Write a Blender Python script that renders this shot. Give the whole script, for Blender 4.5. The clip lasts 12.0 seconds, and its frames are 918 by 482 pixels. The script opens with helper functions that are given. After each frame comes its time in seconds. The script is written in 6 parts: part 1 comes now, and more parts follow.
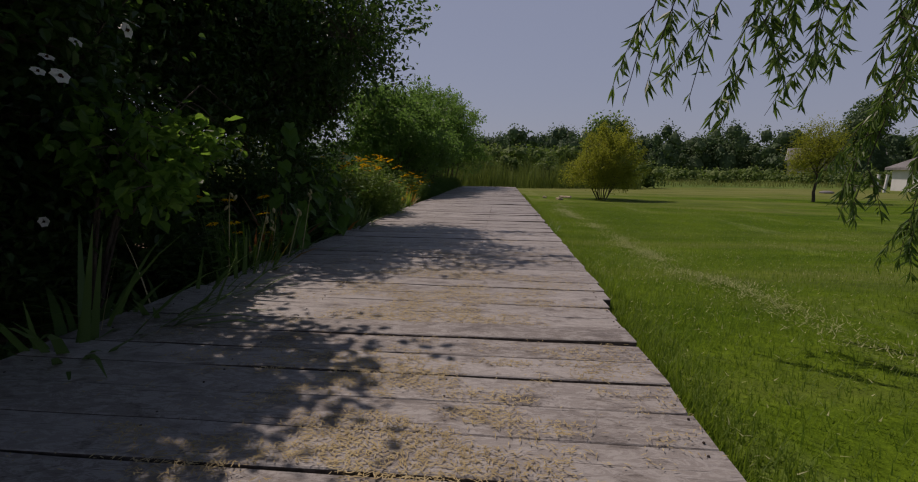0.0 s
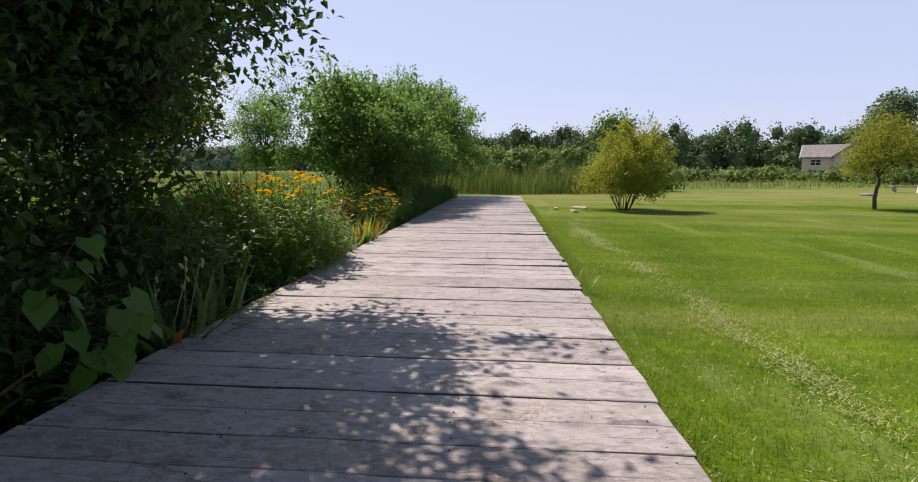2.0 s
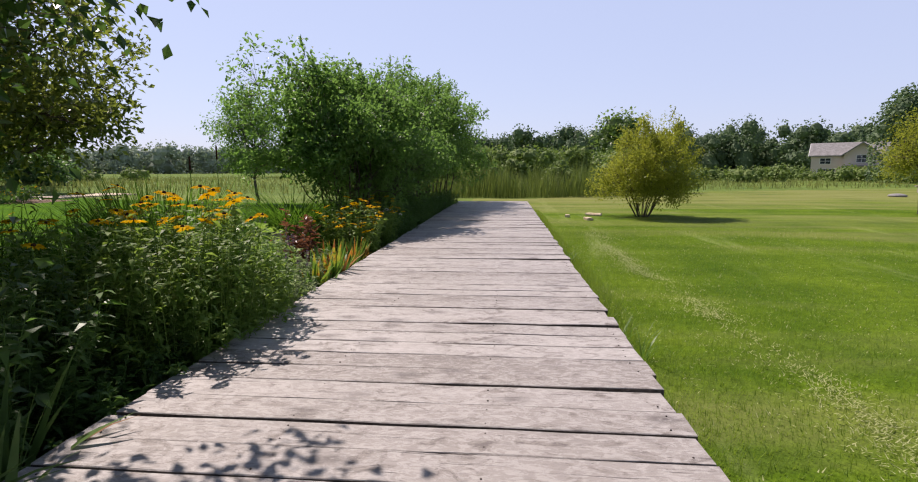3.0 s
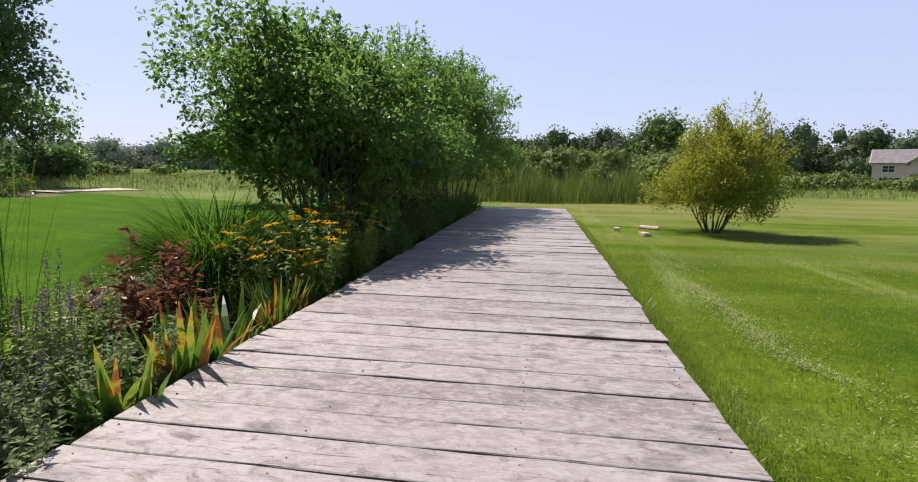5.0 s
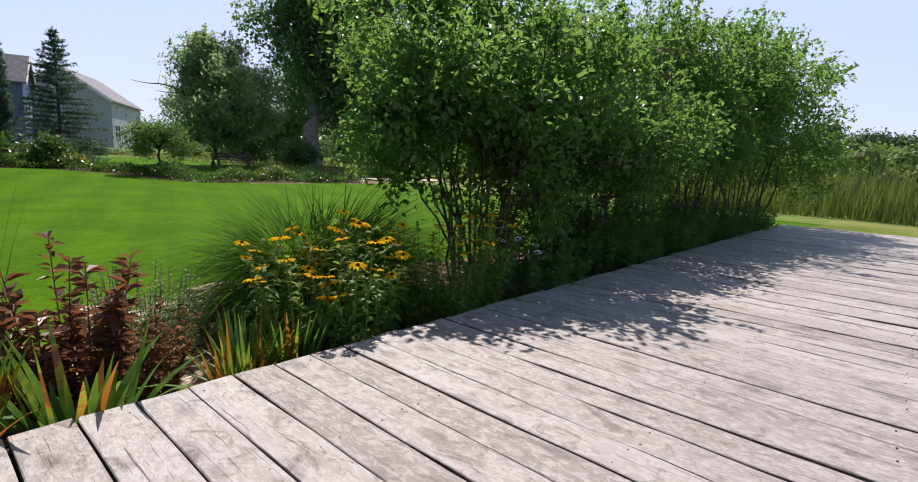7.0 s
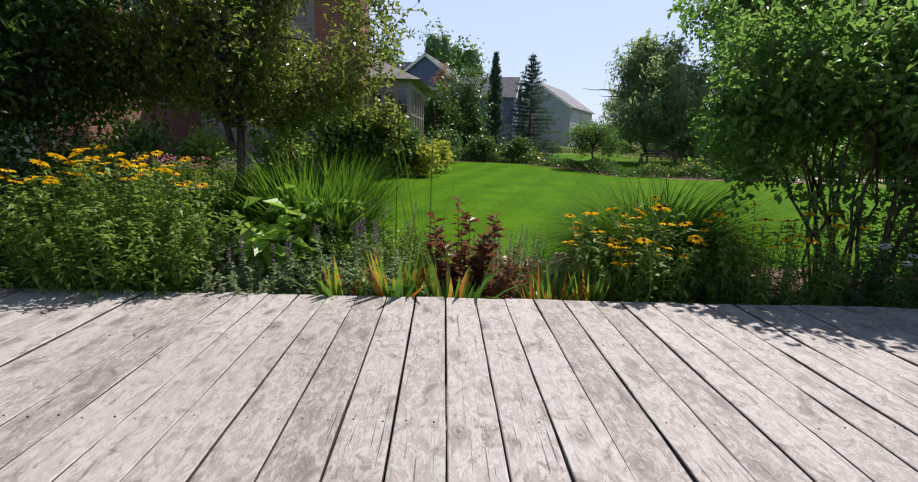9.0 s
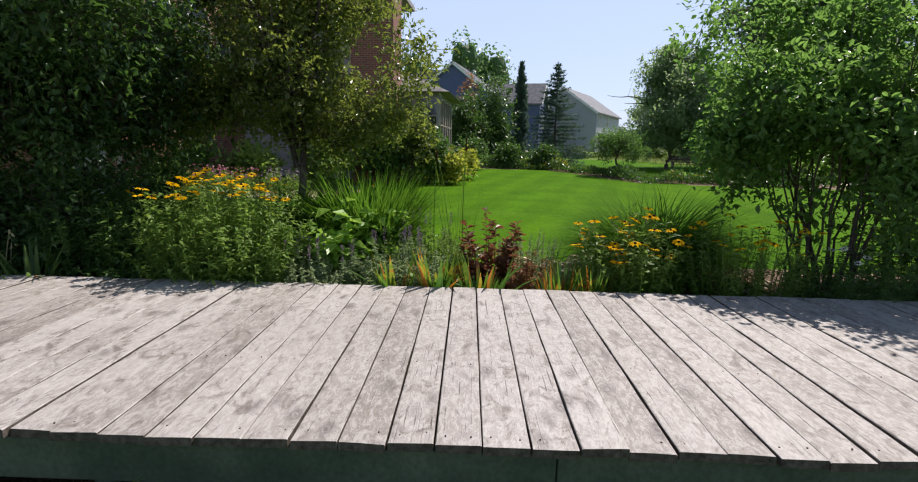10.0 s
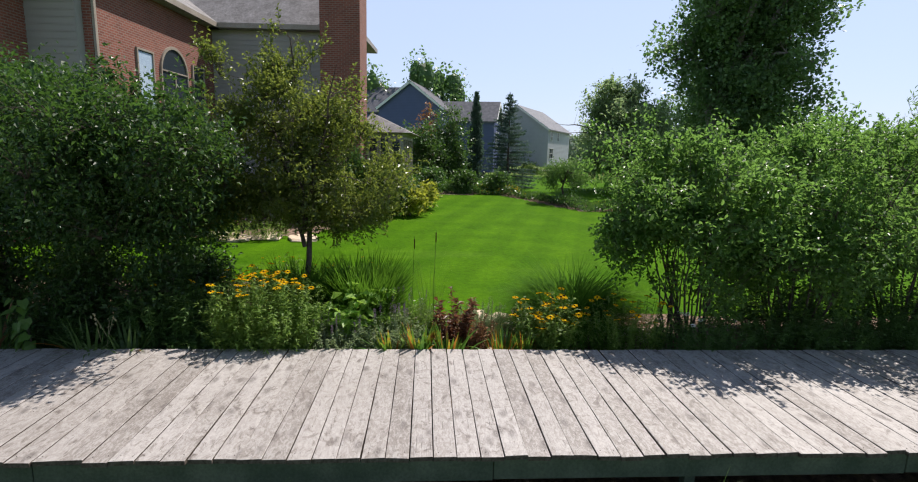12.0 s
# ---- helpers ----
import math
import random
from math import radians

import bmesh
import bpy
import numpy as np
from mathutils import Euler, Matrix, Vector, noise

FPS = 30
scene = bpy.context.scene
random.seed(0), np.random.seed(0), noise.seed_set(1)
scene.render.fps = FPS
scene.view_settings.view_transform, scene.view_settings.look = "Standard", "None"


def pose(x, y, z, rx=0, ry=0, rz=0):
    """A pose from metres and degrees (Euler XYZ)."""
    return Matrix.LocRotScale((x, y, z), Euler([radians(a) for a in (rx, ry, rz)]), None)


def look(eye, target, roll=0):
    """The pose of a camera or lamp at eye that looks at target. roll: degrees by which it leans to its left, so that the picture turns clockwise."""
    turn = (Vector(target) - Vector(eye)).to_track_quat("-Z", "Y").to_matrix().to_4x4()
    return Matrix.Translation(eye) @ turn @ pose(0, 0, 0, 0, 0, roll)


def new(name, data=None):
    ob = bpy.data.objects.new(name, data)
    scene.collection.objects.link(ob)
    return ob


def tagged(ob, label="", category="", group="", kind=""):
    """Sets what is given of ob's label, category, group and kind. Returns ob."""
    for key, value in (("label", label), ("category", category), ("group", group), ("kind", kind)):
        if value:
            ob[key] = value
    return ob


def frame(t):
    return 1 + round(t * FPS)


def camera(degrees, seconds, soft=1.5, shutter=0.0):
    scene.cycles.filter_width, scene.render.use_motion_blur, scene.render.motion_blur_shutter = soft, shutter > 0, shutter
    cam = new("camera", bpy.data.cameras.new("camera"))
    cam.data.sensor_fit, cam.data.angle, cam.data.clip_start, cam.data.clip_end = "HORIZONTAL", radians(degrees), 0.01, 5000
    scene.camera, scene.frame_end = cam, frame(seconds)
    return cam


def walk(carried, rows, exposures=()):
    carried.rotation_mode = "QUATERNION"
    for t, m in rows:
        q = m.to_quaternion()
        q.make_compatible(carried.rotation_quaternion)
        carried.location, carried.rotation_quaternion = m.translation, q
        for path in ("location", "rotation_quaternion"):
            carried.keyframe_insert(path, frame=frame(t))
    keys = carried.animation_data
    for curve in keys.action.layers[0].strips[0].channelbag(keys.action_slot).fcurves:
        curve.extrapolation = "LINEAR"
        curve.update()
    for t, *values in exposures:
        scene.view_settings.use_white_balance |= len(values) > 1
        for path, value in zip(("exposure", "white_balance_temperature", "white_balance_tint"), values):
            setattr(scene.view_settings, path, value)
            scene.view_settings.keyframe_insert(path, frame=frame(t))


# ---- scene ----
cam = camera(83.6, 12.0, 1.1)
PATH = [
    (0, (-0.619, 9.355, 0.689), (-0.775, 11.33, 0.414), 1.0),
    (0.5, (-0.589, 10.136, 0.732), (-0.751, 12.11, 0.453), 1.0),
    (1, (-0.586, 10.959, 0.769), (-0.749, 12.933, 0.497), 0.7),
    (1.5, (-0.591, 11.759, 0.835), (-0.757, 13.734, 0.566), 0.5),
    (2, (-0.61, 12.513, 0.895), (-0.781, 14.487, 0.625), 0.2),
    (2.5, (-0.656, 13.331, 0.933), (-0.832, 15.305, 0.666), 0.0),
    (3, (-0.712, 14.159, 0.975), (-0.892, 16.133, 0.708), -0.2),
    (3.5, (-0.8, 14.953, 1.006), (-0.978, 16.927, 0.741), -0.1),
    (5.5, (-0.68, 17.549, 0.927), (-1.124, 19.482, 0.665), 1.6),
    (6, (-0.486, 18.203, 0.951), (-1.172, 20.062, 0.679), 1.9),
    (6.5, (-0.299, 18.741, 0.975), (-1.295, 20.451, 0.688), 2.3),
    (7, (-0.106, 19.126, 0.996), (-1.435, 20.588, 0.69), 2.5),
    (7.5, (0.033, 19.37, 1.012), (-1.614, 20.457, 0.684), 2.9),
    (7.7, (0.103, 19.418, 1.018), (-1.661, 20.296, 0.676), 2.9),
    (9.5, (1.384, 19.466, 1.01), (-0.581, 19.45, 0.639), 1.5),
    (10, (1.854, 19.42, 1.167), (-0.112, 19.384, 0.804), 1.4),
    (10.5, (2.384, 19.404, 1.401), (0.417, 19.411, 1.043), 1.4),
    (11, (2.868, 19.39, 1.666), (0.901, 19.474, 1.316), 1.4),
    (11.5, (3.27, 19.324, 2.034), (1.303, 19.447, 1.694), 1.4),
    (12, (3.785, 19.223, 2.414), (1.817, 19.351, 2.079), 1.5),
]
# exposure of the clip: it fades in during the first moments
walk(cam, [(t, look(eye, target, roll)) for t, eye, target, roll in PATH],
     exposures=[(0.0, -1.12, 7150, 24), (0.2, -0.42, 7150, 24), (0.4, 0.08, 7150, 24), (0.6, 0.2, 7150, 24), (1.2, 0.2, 7100, 24), (2.2, 0.2, 6950, 23), (3.5, 0.19, 6850, 22),
                (5.5, 0.25, 6700, 21), (7.5, 0.36, 6650, 19), (9.5, 0.32, 6600, 16), (12.0, 0.32, 6600, 14)])

# ---- light ----
SUN_EL, SUN_AZ = radians(55), Vector((-0.72, 0.69, 0)).normalized()
sun_way = Vector((SUN_AZ.x * math.cos(SUN_EL), SUN_AZ.y * math.cos(SUN_EL), math.sin(SUN_EL)))
sun = new("sun", bpy.data.lights.new("sun", "SUN"))
sun.data.energy, sun.data.angle, sun.data.color = 5.0, radians(0.55), (1.0, 0.955, 0.89)
sun.matrix_world = look(sun_way * 50, (0, 0, 0))
world = bpy.data.worlds.new("sky")
scene.world = world
world.use_nodes = True
wn = world.node_tree.nodes
sky = wn.new("ShaderNodeTexSky")
sky.sky_type, sky.sun_disc, sky.sun_elevation = "NISHITA", False, SUN_EL
sky.sun_rotation = math.atan2(SUN_AZ.x, SUN_AZ.y)
sky.air_density, sky.dust_density, sky.ozone_density = 1.1, 0.6, 1.5
wn["Background"].inputs[1].default_value = 0.08
# thin even summer haze over the clear sky
haze = wn.new("ShaderNodeMix")
haze.data_type = "RGBA"
# the haze thins out towards the zenith
up = wn.new("ShaderNodeSeparateXYZ")
thin = wn.new("ShaderNodeMapRange")
for slot, value in zip(("From Min", "From Max", "To Min", "To Max"), (0.32, 0.52, 0.62, 0.0)):
    thin.inputs[slot].default_value = value
world.node_tree.links.new(wn.new("ShaderNodeTexCoord").outputs["Generated"], up.inputs[0])
world.node_tree.links.new(up.outputs[2], thin.inputs["Value"])
world.node_tree.links.new(thin.outputs[0], haze.inputs[0])
haze.inputs[7].default_value = (7.4, 9.2, 13.0, 1)
world.node_tree.links.new(sky.outputs[0], haze.inputs[6])
world.node_tree.links.new(haze.outputs[2], wn["Background"].inputs[0])


# ---- materials ----
def nodes_of(name):
    m = bpy.data.materials.new(name)
    m.use_nodes = True
    nt = m.node_tree
    return m, nt, nt.nodes["Principled BSDF"]


def put(nt, kind, **values):
    n = nt.nodes.new(kind)
    for key, value in values.items():
        n.inputs[key.replace("_", " ")].default_value = value
    return n


def ramp(nt, fac, stops):
    n = nt.nodes.new("ShaderNodeValToRGB")
    while len(n.color_ramp.elements) < len(stops):
        n.color_ramp.elements.new(0.5)
    for e, (p, c) in zip(n.color_ramp.elements, stops):
        e.position, e.color = p, (*c, 1) if len(c) == 3 else c
    nt.links.new(fac, n.inputs[0])
    return n.outputs[0]


def blend(nt, fac, a, b, how="MIX"):
    n = nt.nodes.new("ShaderNodeMix")
    n.data_type, n.blend_type = "RGBA", how
    for socket, value in ((n.inputs[0], fac), (n.inputs[6], a), (n.inputs[7], b)):
        if hasattr(value, "is_linked"):
            nt.links.new(value, socket)
        else:
            socket.default_value = value if not isinstance(value, tuple) or len(value) == 4 else (*value, 1)
    return n.outputs[2]


def coords(nt, scale=(1, 1, 1), local=False, shift=0.0):
    tc = nt.nodes.new("ShaderNodeTexCoord")
    mp = nt.nodes.new("ShaderNodeMapping")
    mp.inputs["Scale"].default_value = scale
    if local:
        nt.links.new(tc.outputs["Object"], mp.inputs[0])
        if shift:
            info = nt.nodes.new("ShaderNodeObjectInfo")
            mul = nt.nodes.new("ShaderNodeMath")
            mul.operation = "MULTIPLY"
            mul.inputs[1].default_value = shift
            nt.links.new(info.outputs["Random"], mul.inputs[0])
            nt.links.new(mul.outputs[0], mp.inputs["Location"])
    else:
        geo = nt.nodes.new("ShaderNodeNewGeometry")
        nt.links.new(geo.outputs["Position"], mp.inputs[0])
    return mp.outputs[0]


def tex(nt, vec, scale, detail=4.0, rough=0.6, distort=0.0):
    n = put(nt, "ShaderNodeTexNoise", Scale=scale, Detail=detail, Roughness=rough, Distortion=distort)
    nt.links.new(vec, n.inputs["Vector"])
    return n.outputs["Fac"]


def relief(nt, bsdf, height, strength=0.4, distance=0.01):
    b = put(nt, "ShaderNodeBump", Strength=strength, Distance=distance)
    nt.links.new(height, b.inputs["Height"])
    nt.links.new(b.outputs[0], bsdf.inputs["Normal"])


def rough_mat(name, dark, light, scale=3.0, fine=60.0, rough=0.8, bump=0.3, distance=0.01, local=False, metal=0.0):
    """A surface with colour variation at a large and a fine scale."""
    m, nt, b = nodes_of(name)
    vec = coords(nt, local=local, shift=40.0 if local else 0.0)
    big, small = tex(nt, vec, scale), tex(nt, vec, fine, 3)
    c = ramp(nt, big, [(0.3, dark), (0.7, light)])
    c = blend(nt, 0.55, c, ramp(nt, small, [(0.25, (0.35, 0.35, 0.35)), (0.75, (0.85, 0.85, 0.85))]), "OVERLAY")
    nt.links.new(c, b.inputs["Base Color"])
    b.inputs["Roughness"].default_value, b.inputs["Metallic"].default_value = rough, metal
    b.inputs["Specular IOR Level"].default_value = 0.5 if rough < 0.88 else 0.08
    relief(nt, b, small, bump, distance)
    return m


def leaf_mat(name, dark, light, through_colour, gloss=0.45, part_through=0.46, patch=0.8, shine=0.4):
    """Thin leaves: they vary leaf by leaf and in patches, shine a little and let sunlight through."""
    m, nt, b = nodes_of(name)
    geo = nt.nodes.new("ShaderNodeNewGeometry")
    vec = coords(nt)
    c = ramp(nt, geo.outputs["Random Per Island"], [(0.0, dark), (1.0, light)])
    c = blend(nt, 0.5, c, ramp(nt, tex(nt, vec, patch, 3), [(0.3, (0.40, 0.40, 0.40)), (0.72, (0.68, 0.66, 0.6))]), "OVERLAY")
    nt.links.new(c, b.inputs["Base Color"])
    b.inputs["Roughness"].default_value = gloss
    b.inputs["Specular IOR Level"].default_value = shine
    t = put(nt, "ShaderNodeBsdfTranslucent")
    nt.links.new(blend(nt, 0.55, c, through_colour), t.inputs["Color"])
    mix = nt.nodes.new("ShaderNodeMixShader")
    mix.inputs[0].default_value = part_through
    nt.links.new(b.outputs[0], mix.inputs[1])
    nt.links.new(t.outputs[0], mix.inputs[2])
    nt.links.new(mix.outputs[0], nt.nodes["Material Output"].inputs["Surface"])
    return m


def plank_mat():
    """Weathered softwood: taupe-grey with flaking pale fibres, smudged stains, wavy knots and drying cracks."""
    m, nt, b = nodes_of("weathered plank")
    info = nt.nodes.new("ShaderNodeObjectInfo")
    grain = tex(nt, coords(nt, (2.0, 46, 46), True, 37.0), 2.6, 8, 0.75, 1.4)
    smudge = tex(nt, coords(nt, (4.0, 6.4, 6.4), True, 37.0), 1.7, 6, 0.64, 1.2)
    flake = tex(nt, coords(nt, (8.0, 17, 17), True, 37.0), 2.0, 9, 0.8, 0.9)
    fleck = tex(nt, coords(nt, (26, 70, 70), True, 37.0), 2.0, 6, 0.8, 0.8)
    wide = tex(nt, coords(nt, (0.7, 0.7, 0.7)), 0.9, 4)
    c = ramp(nt, info.outputs["Random"], [(0.0, (0.245, 0.221, 0.2)), (0.35, (0.305, 0.281, 0.259)), (0.7, (0.35, 0.326, 0.304)), (1.0, (0.41, 0.386, 0.364))])
    c = blend(nt, 0.28, c, ramp(nt, grain, [(0.3, (0.28, 0.27, 0.265)), (0.5, (0.5, 0.495, 0.49)), (0.7, (0.68, 0.675, 0.67))]), "OVERLAY")
    # pale fibres that flake off in thin patches
    c = blend(nt, ramp(nt, flake, [(0.485, (0, 0, 0)), (0.53, (0.45, 0.45, 0.45))]), c, (0.55, 0.53, 0.505))
    c = blend(nt, 0.5, c, ramp(nt, wide, [(0.3, (0.40, 0.385, 0.365)), (0.7, (0.57, 0.565, 0.565))]), "OVERLAY")
    # soft grey-brown smudges
    c = blend(nt, ramp(nt, smudge, [(0.31, (0.88, 0.88, 0.88)), (0.39, (0.5, 0.5, 0.5)), (0.47, (0, 0, 0))]), c, (0.20, 0.172, 0.145))
    both = blend(nt, 0.45, fleck, smudge)
    c = blend(nt, ramp(nt, both, [(0.41, (0.95, 0.95, 0.95)), (0.43, (0, 0, 0))]), c, (0.145, 0.125, 0.115))
    # knots: dark wavy ovals with a ring
    vor = put(nt, "ShaderNodeTexVoronoi", Scale=1.0, Randomness=1.0)
    wob = blend(nt, 0.34, coords(nt, (3.3, 6.6, 0.0), True, 37.0), tex(nt, coords(nt, (1, 1.6, 1), True, 37.0), 13, 5, 0.7), "ADD")
    nt.links.new(wob, vor.inputs["Vector"])
    knot = ramp(nt, vor.outputs["Distance"], [(0.0, (0.95, 0.95, 0.95)), (0.06, (0.8, 0.8, 0.8)), (0.085, (0.25, 0.25, 0.25)), (0.12, (0.7, 0.7, 0.7)), (0.2, (0.34, 0.34, 0.34)), (0.36, (0, 0, 0))])
    some = ramp(nt, vor.outputs["Color"], [(0.27, (0, 0, 0)), (0.31, (1, 1, 1))])
    c = blend(nt, blend(nt, 1.0, knot, some, "MULTIPLY"), c, (0.10, 0.084, 0.075))
    # drying cracks along the grain
    crack = ramp(nt, tex(nt, coords(nt, (1.4, 64, 64), True, 37.0), 2.2, 4, 0.62, 0.9), [(0.33, (0.95, 0.95, 0.95)), (0.36, (0, 0, 0))])
    c = blend(nt, crack, c, (0.075, 0.062, 0.055))
    nt.links.new(c, b.inputs["Base Color"])
    b.inputs["Roughness"].default_value = 0.56
    b.inputs["Specular IOR Level"].default_value = 0.5
    relief(nt, b, blend(nt, 0.5, blend(nt, 0.5, grain, flake), blend(nt, 0.5, fleck, crack, "SUBTRACT")), 0.8, 0.006)
    return m


def iris_mat():
    """Sword leaves, green below and withering to yellow, orange and brown in patches along the blade."""
    m, nt, b = nodes_of("iris blades")
    geo = nt.nodes.new("ShaderNodeNewGeometry")
    info = nt.nodes.new("ShaderNodeObjectInfo")
    patch = tex(nt, coords(nt, (0.3, 0.3, 1.0)), 9.0, 4, 0.6)
    add = nt.nodes.new("ShaderNodeMath")
    add.operation = "MULTIPLY_ADD"
    add.inputs[1].default_value = 0.32
    nt.links.new(info.outputs["Random"], add.inputs[0])
    height = nt.nodes.new("ShaderNodeSeparateXYZ")
    nt.links.new(coords(nt, (1, 1, 0.27), True), height.inputs[0])
    tips = nt.nodes.new("ShaderNodeMath")
    nt.links.new(patch, tips.inputs[0])
    nt.links.new(height.outputs[2], tips.inputs[1])
    nt.links.new(tips.outputs[0], add.inputs[2])
    c = ramp(nt, add.outputs[0], [(0.62, (0.07, 0.18, 0.022)), (0.84, (0.17, 0.30, 0.035)), (0.91, (0.40, 0.40, 0.04)), (0.96, (0.48, 0.24, 0.03)), (1.0, (0.28, 0.10, 0.03))])
    vec = coords(nt, (60, 60, 2))
    c = blend(nt, 0.35, c, ramp(nt, tex(nt, vec, 1.5, 3), [(0.3, (0.35, 0.35, 0.35)), (0.7, (0.65, 0.65, 0.65))]), "OVERLAY")
    nt.links.new(c, b.inputs["Base Color"])
    b.inputs["Roughness"].default_value = 0.42
    t = put(nt, "ShaderNodeBsdfTranslucent")
    nt.links.new(c, t.inputs["Color"])
    mix = nt.nodes.new("ShaderNodeMixShader")
    mix.inputs[0].default_value = 0.42
    nt.links.new(b.outputs[0], mix.inputs[1])
    nt.links.new(t.outputs[0], mix.inputs[2])
    nt.links.new(mix.outputs[0], nt.nodes["Material Output"].inputs["Surface"])
    return m


def lawn_mat(name, dark, light, clip, stripe_turn, stripe_width, straw, dry=False):
    """Mown grass: stripes of the mower, patches, fine blades, pale clippings."""
    m, nt, b = nodes_of(name)
    vec = coords(nt)
    turned = nt.nodes.new("ShaderNodeMapping")
    turned.inputs["Rotation"].default_value = (0, 0, stripe_turn)
    nt.links.new(vec, turned.inputs[0])
    wave = put(nt, "ShaderNodeTexWave", Scale=0.3141 / stripe_width, Distortion=1.2, Detail=2.0, Detail_Scale=0.6)
    nt.links.new(turned.outputs[0], wave.inputs["Vector"])
    c = ramp(nt, tex(nt, vec, 0.7, 5), [(0.3, dark), (0.7, light)])
    c = blend(nt, 0.30, c, ramp(nt, wave.outputs["Fac"], [(0.3, (0.36, 0.4, 0.36)), (0.7, (0.62, 0.6, 0.56))]), "OVERLAY")
    tuft = tex(nt, vec, 9, 4, 0.65)
    c = blend(nt, 0.6, c, ramp(nt, tuft, [(0.32, (0.30, 0.33, 0.28)), (0.68, (0.68, 0.66, 0.6))]), "OVERLAY")
    fine = tex(nt, vec, 55, 4, 0.7)
    c = blend(nt, 0.75, c, ramp(nt, fine, [(0.3, (0.26, 0.28, 0.26)), (0.7, (0.76, 0.74, 0.7))]), "OVERLAY")
    streak = nt.nodes.new("ShaderNodeMapping")
    streak.inputs["Rotation"].default_value = (0, 0, stripe_turn)
    streak.inputs["Scale"].default_value = (1.0, 0.14, 1)
    nt.links.new(vec, streak.inputs[0])
    pale = ramp(nt, tex(nt, streak.outputs[0], 1.5, 6, 0.62), [(0.56, (0, 0, 0)), (0.74, (straw, straw, straw))])
    c = blend(nt, pale, c, clip)
    if dry:
        # drier, browner grass in long bands towards the meadow
        far = nt.nodes.new("ShaderNodeSeparateXYZ")
        nt.links.new(vec, far.inputs[0])
        grow = nt.nodes.new("ShaderNodeMapRange")
        for slot, value in zip(("From Min", "From Max", "To Min", "To Max"), (22.0, 42.0, -0.06, 0.16)):
            grow.inputs[slot].default_value = value
        nt.links.new(far.outputs[1], grow.inputs["Value"])
        band = nt.nodes.new("ShaderNodeMath")
        nt.links.new(tex(nt, coords(nt, (0.10, 0.55, 1)), 1.0, 5, 0.6), band.inputs[0])
        nt.links.new(grow.outputs[0], band.inputs[1])
        c = blend(nt, ramp(nt, band.outputs[0], [(0.45, (0, 0, 0)), (0.72, (0.75, 0.75, 0.75))]), c, (0.235, 0.235, 0.085))
    nt.links.new(c, b.inputs["Base Color"])
    b.inputs["Roughness"].default_value = 0.85
    b.inputs["Specular IOR Level"].default_value = 0.03
    relief(nt, b, fine, 0.6, 0.02)
    return m


def brick_mat():
    m, nt, b = nodes_of("red brick")
    tc = nt.nodes.new("ShaderNodeTexCoord")
    n = put(nt, "ShaderNodeTexBrick", Scale=1.0, Mortar_Size=0.012, Brick_Width=0.22, Row_Height=0.077, Bias=-0.2)
    n.inputs["Color1"].default_value, n.inputs["Color2"].default_value = (0.25, 0.070, 0.042, 1), (0.165, 0.044, 0.028, 1)
    n.inputs["Mortar"].default_value = (0.24, 0.17, 0.14, 1)
    sep = nt.nodes.new("ShaderNodeSeparateXYZ")
    add = nt.nodes.new("ShaderNodeMath")
    com = nt.nodes.new("ShaderNodeCombineXYZ")
    nt.links.new(tc.outputs["Object"], sep.inputs[0])
    nt.links.new(sep.outputs[0], add.inputs[0])
    nt.links.new(sep.outputs[1], add.inputs[1])
    nt.links.new(add.outputs[0], com.inputs[0])
    nt.links.new(sep.outputs[2], com.inputs[1])
    nt.links.new(com.outputs[0], n.inputs["Vector"])
    c = blend(nt, 0.5, n.outputs["Color"], ramp(nt, tex(nt, coords(nt), 1.3, 5), [(0.3, (0.38, 0.38, 0.38)), (0.7, (0.6, 0.6, 0.6))]), "OVERLAY")
    nt.links.new(c, b.inputs["Base Color"])
    b.inputs["Roughness"].default_value = 0.85
    relief(nt, b, n.outputs["Fac"], -0.4, 0.01)
    return m


def siding_mat(name, colour):
    """Lapped boards far off: a shadow line at each lap."""
    m, nt, b = nodes_of(name)
    vec = coords(nt)
    sep = nt.nodes.new("ShaderNodeSeparateXYZ")
    nt.links.new(vec, sep.inputs[0])
    fr = nt.nodes.new("ShaderNodeMath")
    fr.operation = "PINGPONG"
    fr.inputs[1].default_value = 0.1
    nt.links.new(sep.outputs[2], fr.inputs[0])
    c = blend(nt, 0.3, (*colour, 1), ramp(nt, tex(nt, vec, 1.1, 5), [(0.3, (0.4, 0.4, 0.4)), (0.7, (0.6, 0.6, 0.6))]), "OVERLAY")
    nt.links.new(c, b.inputs["Base Color"])
    b.inputs["Roughness"].default_value = 0.6
    relief(nt, b, fr.outputs[0], 0.8, 0.1)
    return m


def glass_mat():
    m, nt, b = nodes_of("window glass")
    b.inputs["Base Color"].default_value = (0.03, 0.04, 0.05, 1)
    b.inputs["Roughness"].default_value = 0.03
    b.inputs["Specular IOR Level"].default_value = 0.9
    return m


